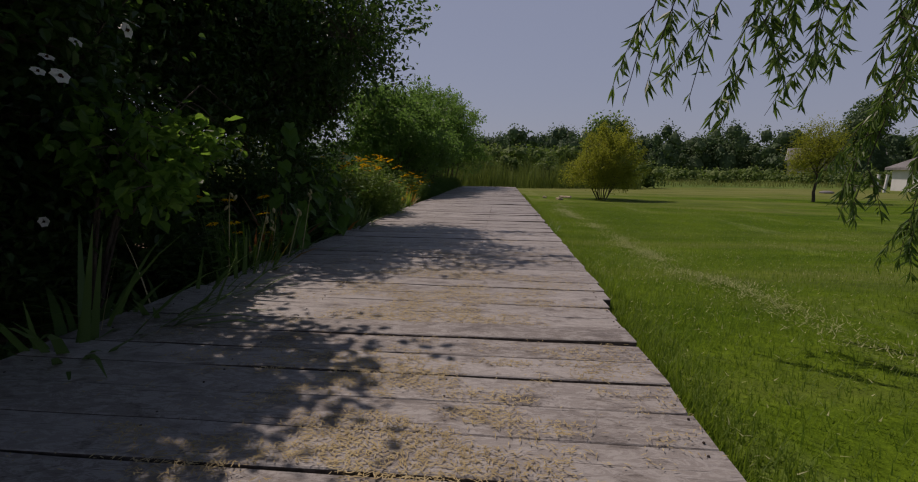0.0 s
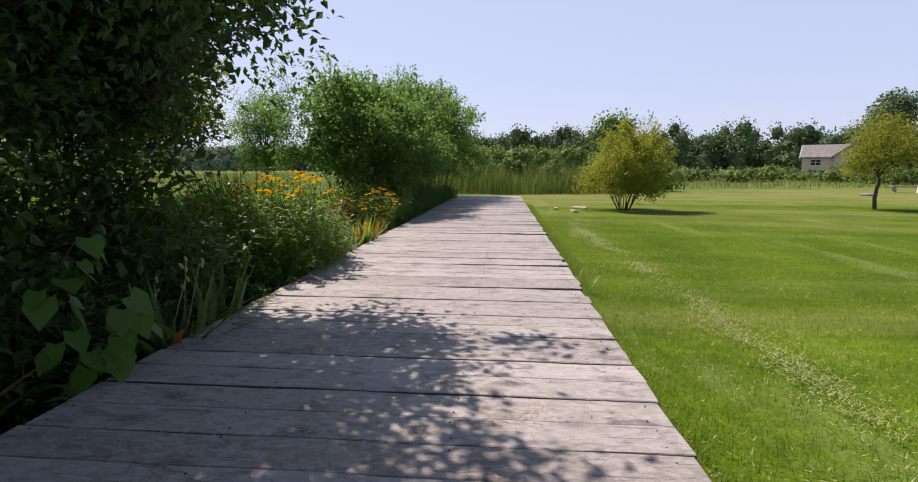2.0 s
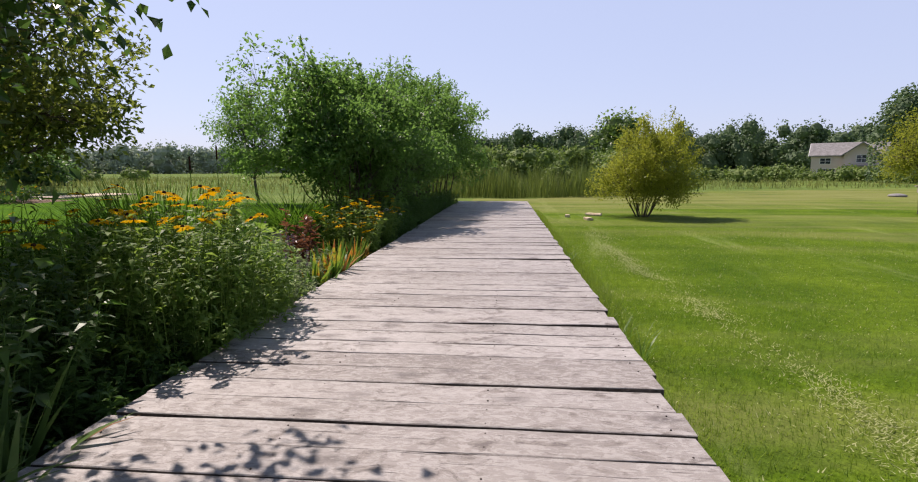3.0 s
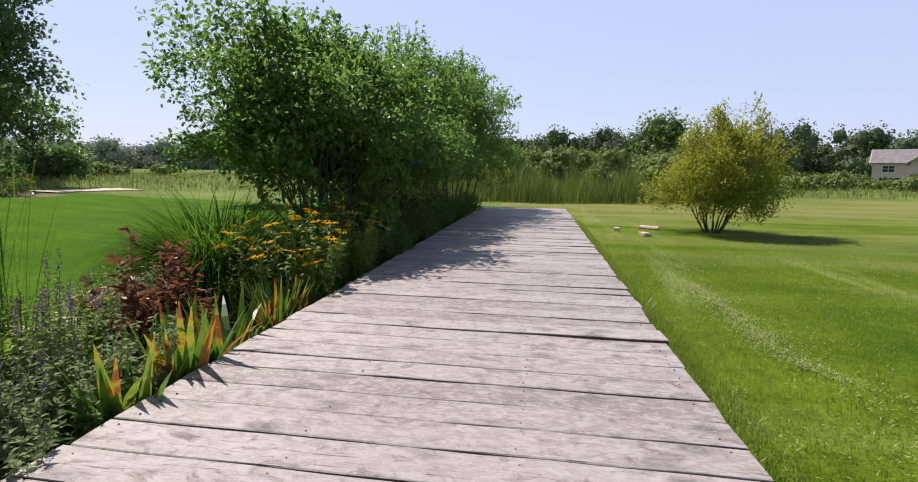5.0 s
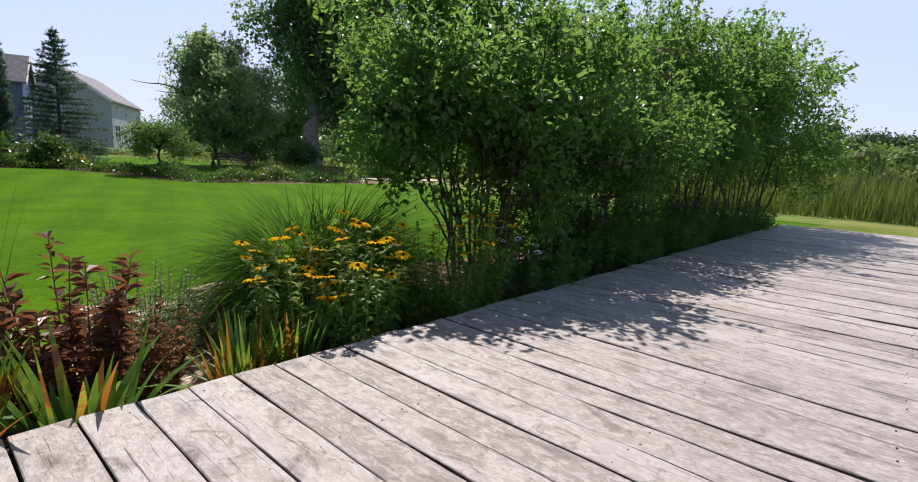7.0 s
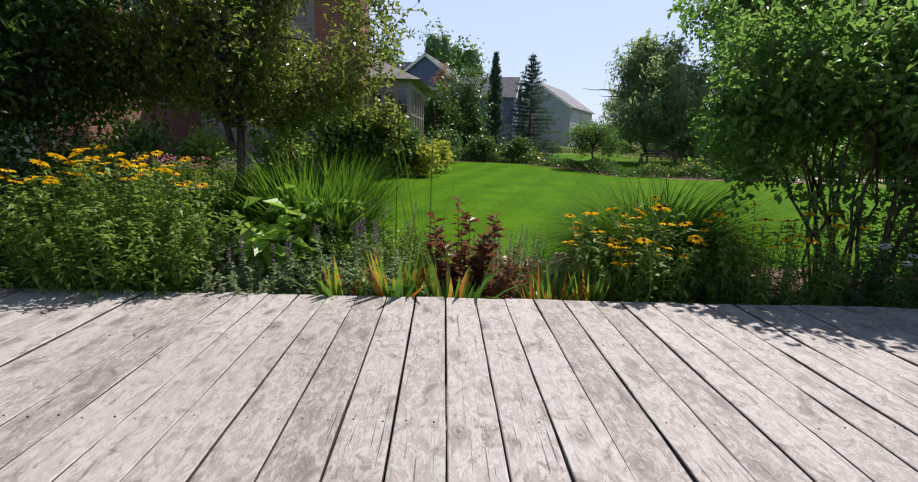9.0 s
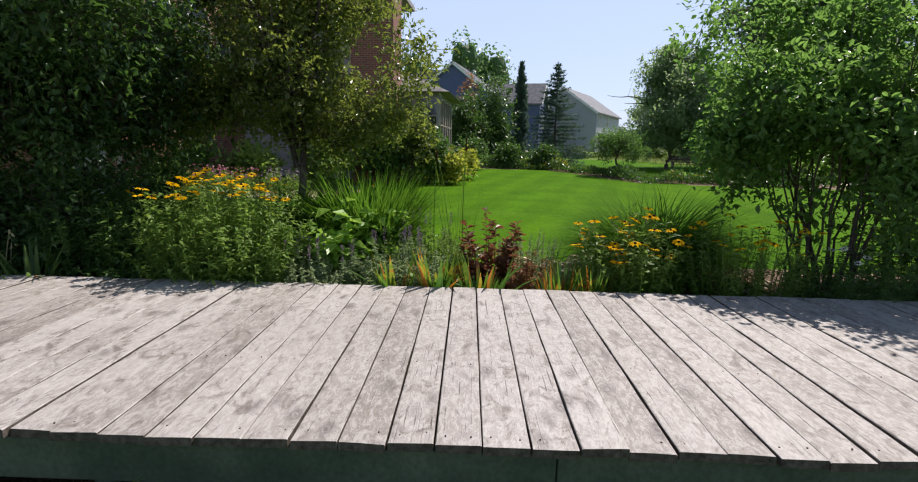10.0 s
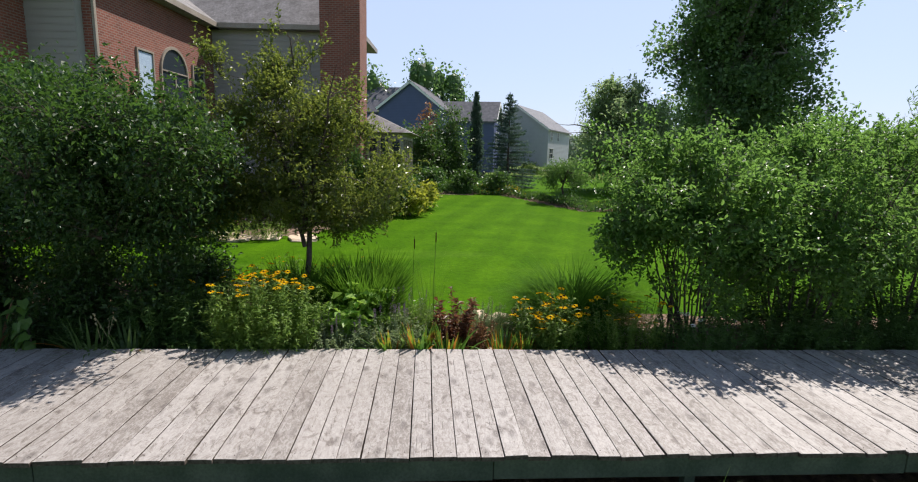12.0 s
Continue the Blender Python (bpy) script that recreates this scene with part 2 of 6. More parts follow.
M = dict(
    plank=plank_mat(),
    beam=rough_mat("mossy beam", (0.03, 0.05, 0.032), (0.085, 0.105, 0.075), 2.2, 40, 0.85, 0.4, 0.008),
    screw=rough_mat("rusty screw", (0.03, 0.02, 0.016), (0.07, 0.05, 0.04), 40, 200, 0.6, 0.1, 0.001, metal=0.5),
    mulch=rough_mat("bark mulch", (0.085, 0.058, 0.042), (0.30, 0.215, 0.155), 7, 38, 0.95, 0.9, 0.04),
    lawn_r=lawn_mat("lawn beside the path", (0.050, 0.104, 0.007), (0.118, 0.185, 0.015), (0.36, 0.41, 0.17), 1.52, 1.1, 0.4, True),
    lawn_l=lawn_mat("garden lawn", (0.039, 0.112, 0.002), (0.066, 0.158, 0.003), (0.14, 0.22, 0.04), -1.27, 1.4, 0.2),
    meadow=rough_mat("meadow grass", (0.065, 0.115, 0.020), (0.145, 0.195, 0.045), 0.09, 1.7, 0.95, 0.8, 0.3),
    bark=rough_mat("bark", (0.045, 0.035, 0.028), (0.14, 0.115, 0.095), 9, 60, 0.9, 0.8, 0.015),
    pale_bark=rough_mat("pale bark", (0.13, 0.115, 0.10), (0.30, 0.27, 0.245), 5, 40, 0.9, 0.8, 0.02),
    twig=rough_mat("dark twigs", (0.04, 0.03, 0.022), (0.10, 0.075, 0.055), 14, 80, 0.85, 0.4, 0.004),
    stone=rough_mat("sandstone", (0.42, 0.32, 0.215), (0.66, 0.54, 0.40), 4, 45, 0.85, 0.5, 0.01),
    shrub=leaf_mat("dogwood leaves", (0.046, 0.112, 0.026), (0.138, 0.245, 0.066), (0.28, 0.52, 0.09, 1), 0.36, 0.55, 0.8, 0.42),
    dark_leaf=leaf_mat("glossy dark leaves", (0.020, 0.054, 0.016), (0.06, 0.118, 0.034), (0.16, 0.34, 0.04, 1), 0.38, 0.32, 0.8, 0.38),
    sprig_leaf=leaf_mat("fresh green bough leaves", (0.06, 0.15, 0.028), (0.15, 0.28, 0.055), (0.34, 0.6, 0.06, 1), 0.4, 0.55, 2.0, 0.4),
    olive=leaf_mat("olive green leaves", (0.048, 0.09, 0.021), (0.16, 0.198, 0.05), (0.36, 0.44, 0.06, 1), 0.3, 0.5, 1.6, 0.5),
    russet=leaf_mat("russet young leaves", (0.16, 0.075, 0.03), (0.34, 0.17, 0.08), (0.5, 0.22, 0.08, 1), 0.45, 0.4, 2.5),
    yellowgreen=leaf_mat("yellow-green leaves", (0.16, 0.205, 0.02), (0.33, 0.355, 0.05), (0.50, 0.54, 0.06, 1), 0.5, 0.55),
    willow=leaf_mat("willow leaves", (0.06, 0.12, 0.028), (0.15, 0.23, 0.06), (0.26, 0.42, 0.07, 1), 0.42, 0.42),
    poplar=leaf_mat("poplar leaves", (0.060, 0.128, 0.048), (0.145, 0.235, 0.09), (0.22, 0.42, 0.09, 1), 0.38, 0.42),
    farleaf=leaf_mat("distant foliage", (0.065, 0.115, 0.052), (0.14, 0.205, 0.095), (0.09, 0.18, 0.04, 1), 0.7, 0.28, 0.05),
    midleaf=leaf_mat("light distant foliage", (0.10, 0.165, 0.035), (0.20, 0.27, 0.07), (0.2, 0.32, 0.05, 1), 0.7, 0.3, 0.06),
    needle=leaf_mat("blue-green needles", (0.06, 0.112, 0.085), (0.14, 0.205, 0.16), (0.14, 0.25, 0.15, 1), 0.6, 0.3),
    birch=leaf_mat("grey-green birch leaves", (0.12, 0.185, 0.085), (0.25, 0.33, 0.17), (0.42, 0.58, 0.22, 1), 0.4, 0.62),
    herb=leaf_mat("green herb leaves", (0.085, 0.17, 0.03), (0.215, 0.325, 0.075), (0.38, 0.56, 0.08, 1), 0.5, 0.44, 2.5, 0.25),
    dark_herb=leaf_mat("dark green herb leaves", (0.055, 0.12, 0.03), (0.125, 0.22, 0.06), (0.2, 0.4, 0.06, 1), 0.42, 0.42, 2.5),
    sage=leaf_mat("grey-green herb leaves", (0.165, 0.23, 0.115), (0.34, 0.41, 0.225), (0.36, 0.48, 0.16, 1), 0.55, 0.42, 2.5),
    lime=leaf_mat("bright broad leaves", (0.17, 0.34, 0.045), (0.30, 0.48, 0.09), (0.40, 0.62, 0.07, 1), 0.4, 0.42, 2.5),
    red=leaf_mat("dark red leaves", (0.072, 0.036, 0.024), (0.185, 0.098, 0.055), (0.38, 0.13, 0.05, 1), 0.4, 0.4, 2.5),
    brown=leaf_mat("dry brown leaves", (0.15, 0.075, 0.035), (0.32, 0.18, 0.09), (0.34, 0.16, 0.05, 1), 0.7, 0.3, 3),
    blade=leaf_mat("grass blades", (0.05, 0.125, 0.016), (0.125, 0.24, 0.04), (0.26, 0.46, 0.05, 1), 0.42, 0.38, 1.5),
    lawn_blade=leaf_mat("lawn blades", (0.085, 0.165, 0.010), (0.19, 0.28, 0.028), (0.32, 0.46, 0.04, 1), 0.6, 0.5, 3.0),
    straw=leaf_mat("dry grass", (0.34, 0.30, 0.14), (0.56, 0.52, 0.30), (0.6, 0.55, 0.3, 1), 0.7, 0.3, 1.5),
    orange=leaf_mat("withering orange blades", (0.24, 0.07, 0.015), (0.42, 0.20, 0.03), (0.6, 0.25, 0.03, 1), 0.5, 0.4, 9),
    iris=iris_mat(),
    reed=leaf_mat("reeds", (0.085, 0.145, 0.028), (0.19, 0.235, 0.055), (0.26, 0.34, 0.06, 1), 0.7, 0.3, 0.2),
    meadow_blade=leaf_mat("meadow grass blades", (0.12, 0.165, 0.04), (0.25, 0.27, 0.09), (0.34, 0.38, 0.1, 1), 0.7, 0.3, 0.2, 0.1),
    petal=leaf_mat("golden petals", (0.76, 0.42, 0.004), (0.86, 0.57, 0.008), (0.86, 0.48, 0.005, 1), 0.7, 0.3, 4, 0.08),
    cone=rough_mat("brown flower cone", (0.02, 0.010, 0.006), (0.07, 0.03, 0.015), 60, 300, 0.9, 0.4, 0.003),
    white=leaf_mat("white petals", (0.72, 0.72, 0.68), (0.85, 0.85, 0.82), (0.8, 0.8, 0.75, 1), 0.6, 0.3, 4),
    purple=leaf_mat("purple florets", (0.16, 0.11, 0.15), (0.27, 0.20, 0.26), (0.2, 0.1, 0.3, 1), 0.6, 0.3, 4),
    pink=leaf_mat("pink florets", (0.32, 0.10, 0.15), (0.48, 0.20, 0.26), (0.6, 0.15, 0.2, 1), 0.6, 0.3, 4),
    brick=brick_mat(),
    siding=siding_mat("grey siding", (0.34, 0.33, 0.30)),
    blue_siding=siding_mat("slate blue siding", (0.075, 0.098, 0.21)),
    grey_siding=siding_mat("light grey siding", (0.40, 0.42, 0.46)),
    beige=siding_mat("beige siding", (0.60, 0.50, 0.44)),
    shingle=rough_mat("roof shingles", (0.165, 0.157, 0.152), (0.272, 0.262, 0.257), 2, 9, 0.9, 0.5, 0.03),
    grey_shingle=rough_mat("grey roof shingles", (0.165, 0.168, 0.178), (0.265, 0.268, 0.28), 2, 9, 0.9, 0.5, 0.03),
    dark_shingle=rough_mat("dark roof shingles", (0.095, 0.096, 0.105), (0.165, 0.166, 0.18), 2, 9, 0.9, 0.5, 0.03),
    trim=rough_mat("white trim", (0.66, 0.66, 0.63), (0.78, 0.78, 0.76), 2, 30, 0.5, 0.05, 0.002),
    tan_trim=rough_mat("tan trim", (0.24, 0.205, 0.165), (0.32, 0.28, 0.23), 2, 30, 0.5, 0.05, 0.002),
    bench_wood=rough_mat("dark red-brown bench wood", (0.06, 0.03, 0.025), (0.13, 0.06, 0.05), 6, 60, 0.6, 0.2, 0.003),
    pale_blade=leaf_mat("pale day-lily blades", (0.055, 0.12, 0.03), (0.14, 0.225, 0.07), (0.26, 0.44, 0.08, 1), 0.38, 0.38, 2.5),
    clip=leaf_mat("pale clippings", (0.30, 0.34, 0.13), (0.52, 0.54, 0.28), (0.5, 0.52, 0.25, 1), 0.7, 0.35, 1.5, 0.1),
    dark_edge=rough_mat("weathered plank ends and sides, darkened for gap shade", (0.05, 0.04, 0.033), (0.13, 0.11, 0.095), 30, 160, 0.9, 0.4, 0.004),
    fountain=leaf_mat("dark green grass blades", (0.035, 0.105, 0.012), (0.095, 0.21, 0.025), (0.20, 0.42, 0.03, 1), 0.8, 0.38, 1.5, 0.04),
    litter=leaf_mat("tan straw litter", (0.42, 0.33, 0.17), (0.60, 0.50, 0.30), (0.6, 0.45, 0.2, 1), 0.8, 0.2, 3, 0.08),
    # leaf green darkened, so that the colour itself carries shade
    darkened_leaf=leaf_mat("green leaves darkened as in shade", (0.026, 0.062, 0.016), (0.07, 0.13, 0.034), (0.14, 0.30, 0.04, 1), 0.4, 0.38, 2.5),
    bed_shrub=leaf_mat("garden shrub leaves", (0.035, 0.09, 0.02), (0.105, 0.185, 0.045), (0.16, 0.34, 0.04, 1), 0.4, 0.28, 0.8),
    vine=leaf_mat("green vine leaves", (0.05, 0.13, 0.018), (0.11, 0.22, 0.04), (0.26, 0.5, 0.05, 1), 0.4, 0.48, 2.5),
    # aerial haze painted into the leaf colour of the farthest woods
    haze_leaf=leaf_mat("distant foliage paled for haze", (0.23, 0.29, 0.225), (0.35, 0.41, 0.32), (0.12, 0.2, 0.08, 1), 0.8, 0.25, 0.03, 0.05),
    blind=rough_mat("pale blue window panel painted as reflected sky", (0.36, 0.46, 0.60), (0.44, 0.54, 0.68), 1.5, 20, 0.25, 0.05, 0.002),
    glass=glass_mat(),
)


# ---- mesh helpers ----
def mesh_of(name, verts, quads=None, tris=None, mats=(), slots=None, smooth=False):
    """A mesh from arrays of vertices, of four-sided and of three-sided faces."""
    me = bpy.data.meshes.new(name)
    verts = np.asarray(verts, np.float32).reshape(-1, 3)
    quads = np.zeros((0, 4), np.int32) if quads is None else np.asarray(quads, np.int32).reshape(-1, 4)
    tris = np.zeros((0, 3), np.int32) if tris is None else np.asarray(tris, np.int32).reshape(-1, 3)
    me.vertices.add(len(verts))
    me.vertices.foreach_set("co", verts.ravel())
    me.loops.add(quads.size + tris.size)
    me.loops.foreach_set("vertex_index", np.concatenate([quads.ravel(), tris.ravel()]))
    me.polygons.add(len(quads) + len(tris))
    me.polygons.foreach_set("loop_start", np.concatenate([np.arange(len(quads)) * 4, quads.size + np.arange(len(tris)) * 3]).astype(np.int32))
    for m in mats:
        me.materials.append(m)
    if slots is not None:
        me.polygons.foreach_set("material_index", np.asarray(slots, np.int32))
    me.polygons.foreach_set("use_smooth", np.full(len(quads) + len(tris), smooth))
    me.update(calc_edges=True)
    return me


def thing(name, place, label, category, group="", kind=""):
    ob = new(name)
    ob.empty_display_size = 0.1
    ob.location = place
    return tagged(ob, label, category, group, kind)


def part(name, me, parent, label="", place=(0, 0, 0), turn=(0, 0, 0), size=1.0):
    ob = new(name, me)
    ob.parent = parent
    ob.location, ob.rotation_euler, ob.scale = place, turn, (size, size, size)
    return tagged(ob, label)


def unit(a):
    return a / np.maximum(np.linalg.norm(a, axis=-1, keepdims=True), 1e-9)


def leaves(P, D, N, L, W, fold=0.18, droop=0.2, wide=0.45):
    """Leaves folded along the midrib: base, side, drooping tip, side."""
    P, D = np.asarray(P, float), unit(np.asarray(D, float))
    S = unit(np.cross(D, N))
    U = np.cross(S, D)
    L, W = np.broadcast_to(L, len(P))[:, None], np.broadcast_to(W, len(P))[:, None]
    mid = P + D * L * wide + U * W * fold
    v = np.stack([P, mid + S * W / 2, P + D * L - U * L * droop, mid - S * W / 2], 1).reshape(-1, 3)
    return v, np.arange(len(P))[:, None] * 4 + [0, 1, 2, 3]


def oval_leaves(P, D, N, L, W, fold=0.18, droop=0.2):
    """Leaves for what the walk passes closely: two halves with a rounded outline, folded along the midrib."""
    P, D = np.asarray(P, float), unit(np.asarray(D, float))
    S = unit(np.cross(D, N))
    U = np.cross(S, D)
    L, W = np.broadcast_to(L, len(P))[:, None], np.broadcast_to(W, len(P))[:, None]
    low, high = P + D * L * 0.22 + U * W * fold * 0.7, P + D * L * 0.62 + U * (W * fold - L * droop * 0.35)
    v = np.stack([P, low + S * W * 0.42, high + S * W * 0.46, P + D * L - U * L * droop, high - S * W * 0.46, low - S * W * 0.42], 1).reshape(-1, 3)
    k = np.arange(len(P))[:, None] * 6
    return v, np.concatenate([k + [0, 1, 2, 3], k + [0, 3, 4, 5]])


def ribbons(P, azimuth, lean, bend, L, W, segs=4, taper=0.6):
    """Blades that rise from P, lean and bend over; flat strips that narrow to the tip."""
    n = len(P)
    azimuth, lean, bend, L, W = (np.broadcast_to(a, n).astype(float) for a in (azimuth, lean, bend, L, W))
    H = np.stack([np.cos(azimuth), np.sin(azimuth), 0 * azimuth], -1)
    S = np.stack([-np.sin(azimuth), np.cos(azimuth), 0 * azimuth], -1)
    at, rows = np.asarray(P, float).copy(), []
    for i in range(segs + 1):
        s = i / segs
        w = W * (1 - s ** (1 / taper)) + W * 0.04
        rows += [at - S * w[:, None] / 2, at + S * w[:, None] / 2]
        angle = lean + bend * (s + 0.5 / segs)
        step = H * np.sin(angle)[:, None] + np.array([0, 0, 1.0]) * np.cos(angle)[:, None]
        at = at + step * (L / segs)[:, None]
    v = np.stack(rows, 1).reshape(-1, 3)
    k = np.arange(n)[:, None] * (2 * segs + 2)
    q = np.concatenate([k + [2 * i, 2 * i + 1, 2 * i + 3, 2 * i + 2] for i in range(segs)])
    return v, q


def flat_leaves(P, D, N, L, W):
    """Plain diamond leaves for what stands far off."""
    D = unit(np.asarray(D, float))
    S = unit(np.cross(D, N))
    L, W = np.broadcast_to(L, len(P))[:, None], np.broadcast_to(W, len(P))[:, None]
    mid = P + D * L * 0.45
    v = np.stack([P, mid + S * W / 2, P + D * L, mid - S * W / 2], 1).reshape(-1, 3)
    return v, np.arange(len(P))[:, None] * 4 + [0, 1, 2, 3]


def tubes(lines, sides=5):
    """Tapered round limbs: lines of (points, radii)."""
    V, Q, base = [], [], 0
    ang = np.arange(sides) * 2 * np.pi / sides
    for pts, rad in lines:
        pts, rad = np.asarray(pts, float), np.asarray(rad, float)
        t = unit(np.gradient(pts, axis=0))
        ref = np.where(np.abs(t[:, 2:3]) > 0.9, [[1.0, 0, 0]], [[0, 0, 1.0]])
        a = unit(np.cross(t, ref))
        b = np.cross(t, a)
        ring = pts[:, None] + rad[:, None, None] * (a[:, None] * np.cos(ang)[None, :, None] + b[:, None] * np.sin(ang)[None, :, None])
        V.append(ring.reshape(-1, 3))
        i = np.arange(len(pts) - 1)[:, None] * sides
        j = np.arange(sides)
        q = np.stack([i + j, i + (j + 1) % sides, i + sides + (j + 1) % sides, i + sides + j], -1).reshape(-1, 4)
        Q.append(q + base)
        base += len(pts) * sides
    return np.concatenate(V), np.concatenate(Q)


def join(*pieces):
    """Joins (vertices, quads) pairs."""
    V, Q, base = [], [], 0
    for v, q in pieces:
        V.append(v)
        Q.append(q + base)
        base += len(v)
    return np.concatenate(V), np.concatenate(Q)


def box(x0, y0, z0, x1, y1, z1):
    v = np.array([(x, y, z) for z in (z0, z1) for y in (y0, y1) for x in (x0, x1)], float)
    return v, np.array([(0, 2, 3, 1), (4, 5, 7, 6), (0, 1, 5, 4), (2, 6, 7, 3), (0, 4, 6, 2), (1, 3, 7, 5)])


def fbm(p, f):
    return noise.fractal(Vector((p[0] * f, p[1] * f, p[2] * f)), 0.6, 2.0, 3)


# ---- ground ----
def smooth01(a, b, x):
    s = np.clip((x - a) / (b - a), 0, 1)
    return s * s * (3 - 2 * s)


def ground_z(x, y):
    """Lawn level: nearly flush with the planks where the walk begins, lower further on."""
    right = -0.10 - 0.23 * smooth01(12.0, 17.5, y)
    left = -0.30 - 0.10 * smooth01(-3.5, -6.0, x) + 0.4 * smooth01(-12.0, -32.0, x)
    z = np.where(x > -1.1, right, left)
    edge = smooth01(-1.6, -0.6, x)
    z = left * (1 - edge) + right * edge
    # hollow under the planks; further on it shows as a narrow ditch along their ends
    ditch = 0.17 * smooth01(17.0, 19.0, y)
    under = smooth01(-2.45, -2.25, x) * (1 - smooth01(-0.10 + ditch, -0.02 + ditch * 1.3, x)) * (1 - smooth01(31.4, 31.9, y))
    z = z - (0.25 + 0.25 * smooth01(17.0, 19.0, y)) * under
    far = smooth01(60, 400, np.hypot(x, y - 20))
    return z + 0.5 * far + 0.02 * np.sin(x * 0.9 + 1.3) * np.sin(y * 0.7)


def bed(x, y):
    """Planted beds: a strip on the garden side of the planks that widens under the trees, one by the house, one along the far lawn."""
    w = -4.75 - 0.25 * np.sin(y * 0.9) + 0.3 * np.sin(y * 0.37 + 1)
    w = w - 2.3 * smooth01(18.4, 15.5, y) + 0.2 * smooth01(22.6, 25.5, y)
    strip = (x < -2.2) & (x > w) & (y < 32.5)
    edge = np.where(y < 24, -27.5, np.where(y < 27, -27.5 + (y - 24) * 2.3, -20.6)) + 0.3 * np.sin(y * 1.3)
    far = (x < edge) & (x > edge - 3.2) & (y > 17) & (y < 36)
    far |= np.hypot((x + 15.5) / 3.2, (y - 12.2) / 3.6) < 1
    return strip | far | ((x > -2.4) & (x < 0.14 * smooth01(17.0, 19.0, y)) & (y < 31.5))


def build_ground():
    xs = np.concatenate([-np.geomspace(1800, 36, 26), np.arange(-35, -8, 0.7), np.arange(-8, 3, 0.16), np.arange(3, 22, 0.7), np.geomspace(22.5, 1800, 26)])
    ys = np.concatenate([-np.geomspace(1800, 6, 24), np.arange(-5, 8, 0.6), np.arange(8, 33, 0.16), np.arange(33, 52, 0.6), np.geomspace(52.5, 2200, 26)])
    X, Y = np.meshgrid(xs, ys)
    V = np.stack([X, Y, ground_z(X, Y)], -1).reshape(-1, 3)
    nx, ny = len(xs), len(ys)
    i, j = np.meshgrid(np.arange(nx - 1), np.arange(ny - 1))
    k = (j * nx + i).ravel()
    Q = np.stack([k, k + 1, k + nx + 1, k + nx], -1)
    c = V[Q].mean(1)
    x, y = c[:, 0], c[:, 1]
    lawn_right = (x > -2.3) & (y < 44 + 0.35 * np.maximum(x, 0) - 5 * (x < 1.5)) & (x < 42)
    lawn_left = (x <= -2.3) & (x > -60) & (y < 36.5 - 0.03 * x) & (y > -40)
    slot = np.where(lawn_left, 1, np.where(lawn_right, 0, 2))
    slot = np.where(bed(x, y), 3, slot)
    me = mesh_of("ground", V, Q, mats=(M["lawn_r"], M["lawn_l"], M["meadow"], M["mulch"]), slots=slot, smooth=True)
    tagged(new("ground", me), "mown green lawns, mulched beds and meadow to the horizon", "ground", kind="structure")


build_ground()


# ---- boardwalk ----
PITCH, Y0, Y1 = 0.1931, 5.404, 31.5
WARPED = ((11.44, 0.03), (11.05, 0.014), (12.63, 0.016), (16.48, 0.03), (17.5, 0.016), (19.9, 0.024), (21.4, 0.028), (22.0, 0.014), (23.35, 0.03), (23.9, 0.02), (26.0, 0.02), (27.6, 0.024))


def plank_mesh(rng):
    """One board with worn long edges, ragged ends and a slight cup."""
    segs = 10
    w, h = 0.0935, 0.038
    prof = [(-w, -h), (-w, -0.004), (-w + 0.0035, -0.0005), (0, 0.0012 * rng.uniform(-1, 1)), (w - 0.0035, -0.0005), (w, -0.004), (w, -h)]
    xs = np.linspace(-1.155, 1.155, segs + 1)
    end0, end1 = rng.uniform(-0.006, 0.006), rng.uniform(-0.006, 0.007)
    xs[0] += end0
    xs[-1] += end1
    wave = rng.uniform(-0.004, 0.004, segs + 1)
    V = []
    for i, x in enumerate(xs):
        skew = rng.uniform(-0.006, 0.006) if i in (0, segs) else 0
        for y, z in prof:
            nick = rng.uniform(-0.0015, 0.0015)
            V.append((x + skew * y / w, y + nick, z + wave[i] * 0.6))
    m = len(prof)
    Q = [(i * m + j, i * m + m + j, i * m + m + j + 1, i * m + j + 1) for i in range(segs) for j in range(m - 1)]
    Q += [(i * m + m - 1, i * m + 2 * m - 1, i * m + m, i * m) for i in range(segs)]
    # ends, long sides and underside coloured dark: weathering plus shade in the gaps
    slots = [1 if j in (0, m - 2) else 0 for i in range(segs) for j in range(m - 1)] + [1] * segs
    V, Q = np.array(V), np.array(Q)
    caps = []
    for i0 in (0, segs * m):
        caps += [(i0, i0 + 1, i0 + 6), (i0 + 1, i0 + 5, i0 + 6), (i0 + 1, i0 + 2, i0 + 5), (i0 + 2, i0 + 4, i0 + 5), (i0 + 2, i0 + 3, i0 + 4)]
    return mesh_of("plank", V, Q, caps, (M["plank"], M["dark_edge"]), slots + [1] * len(caps))


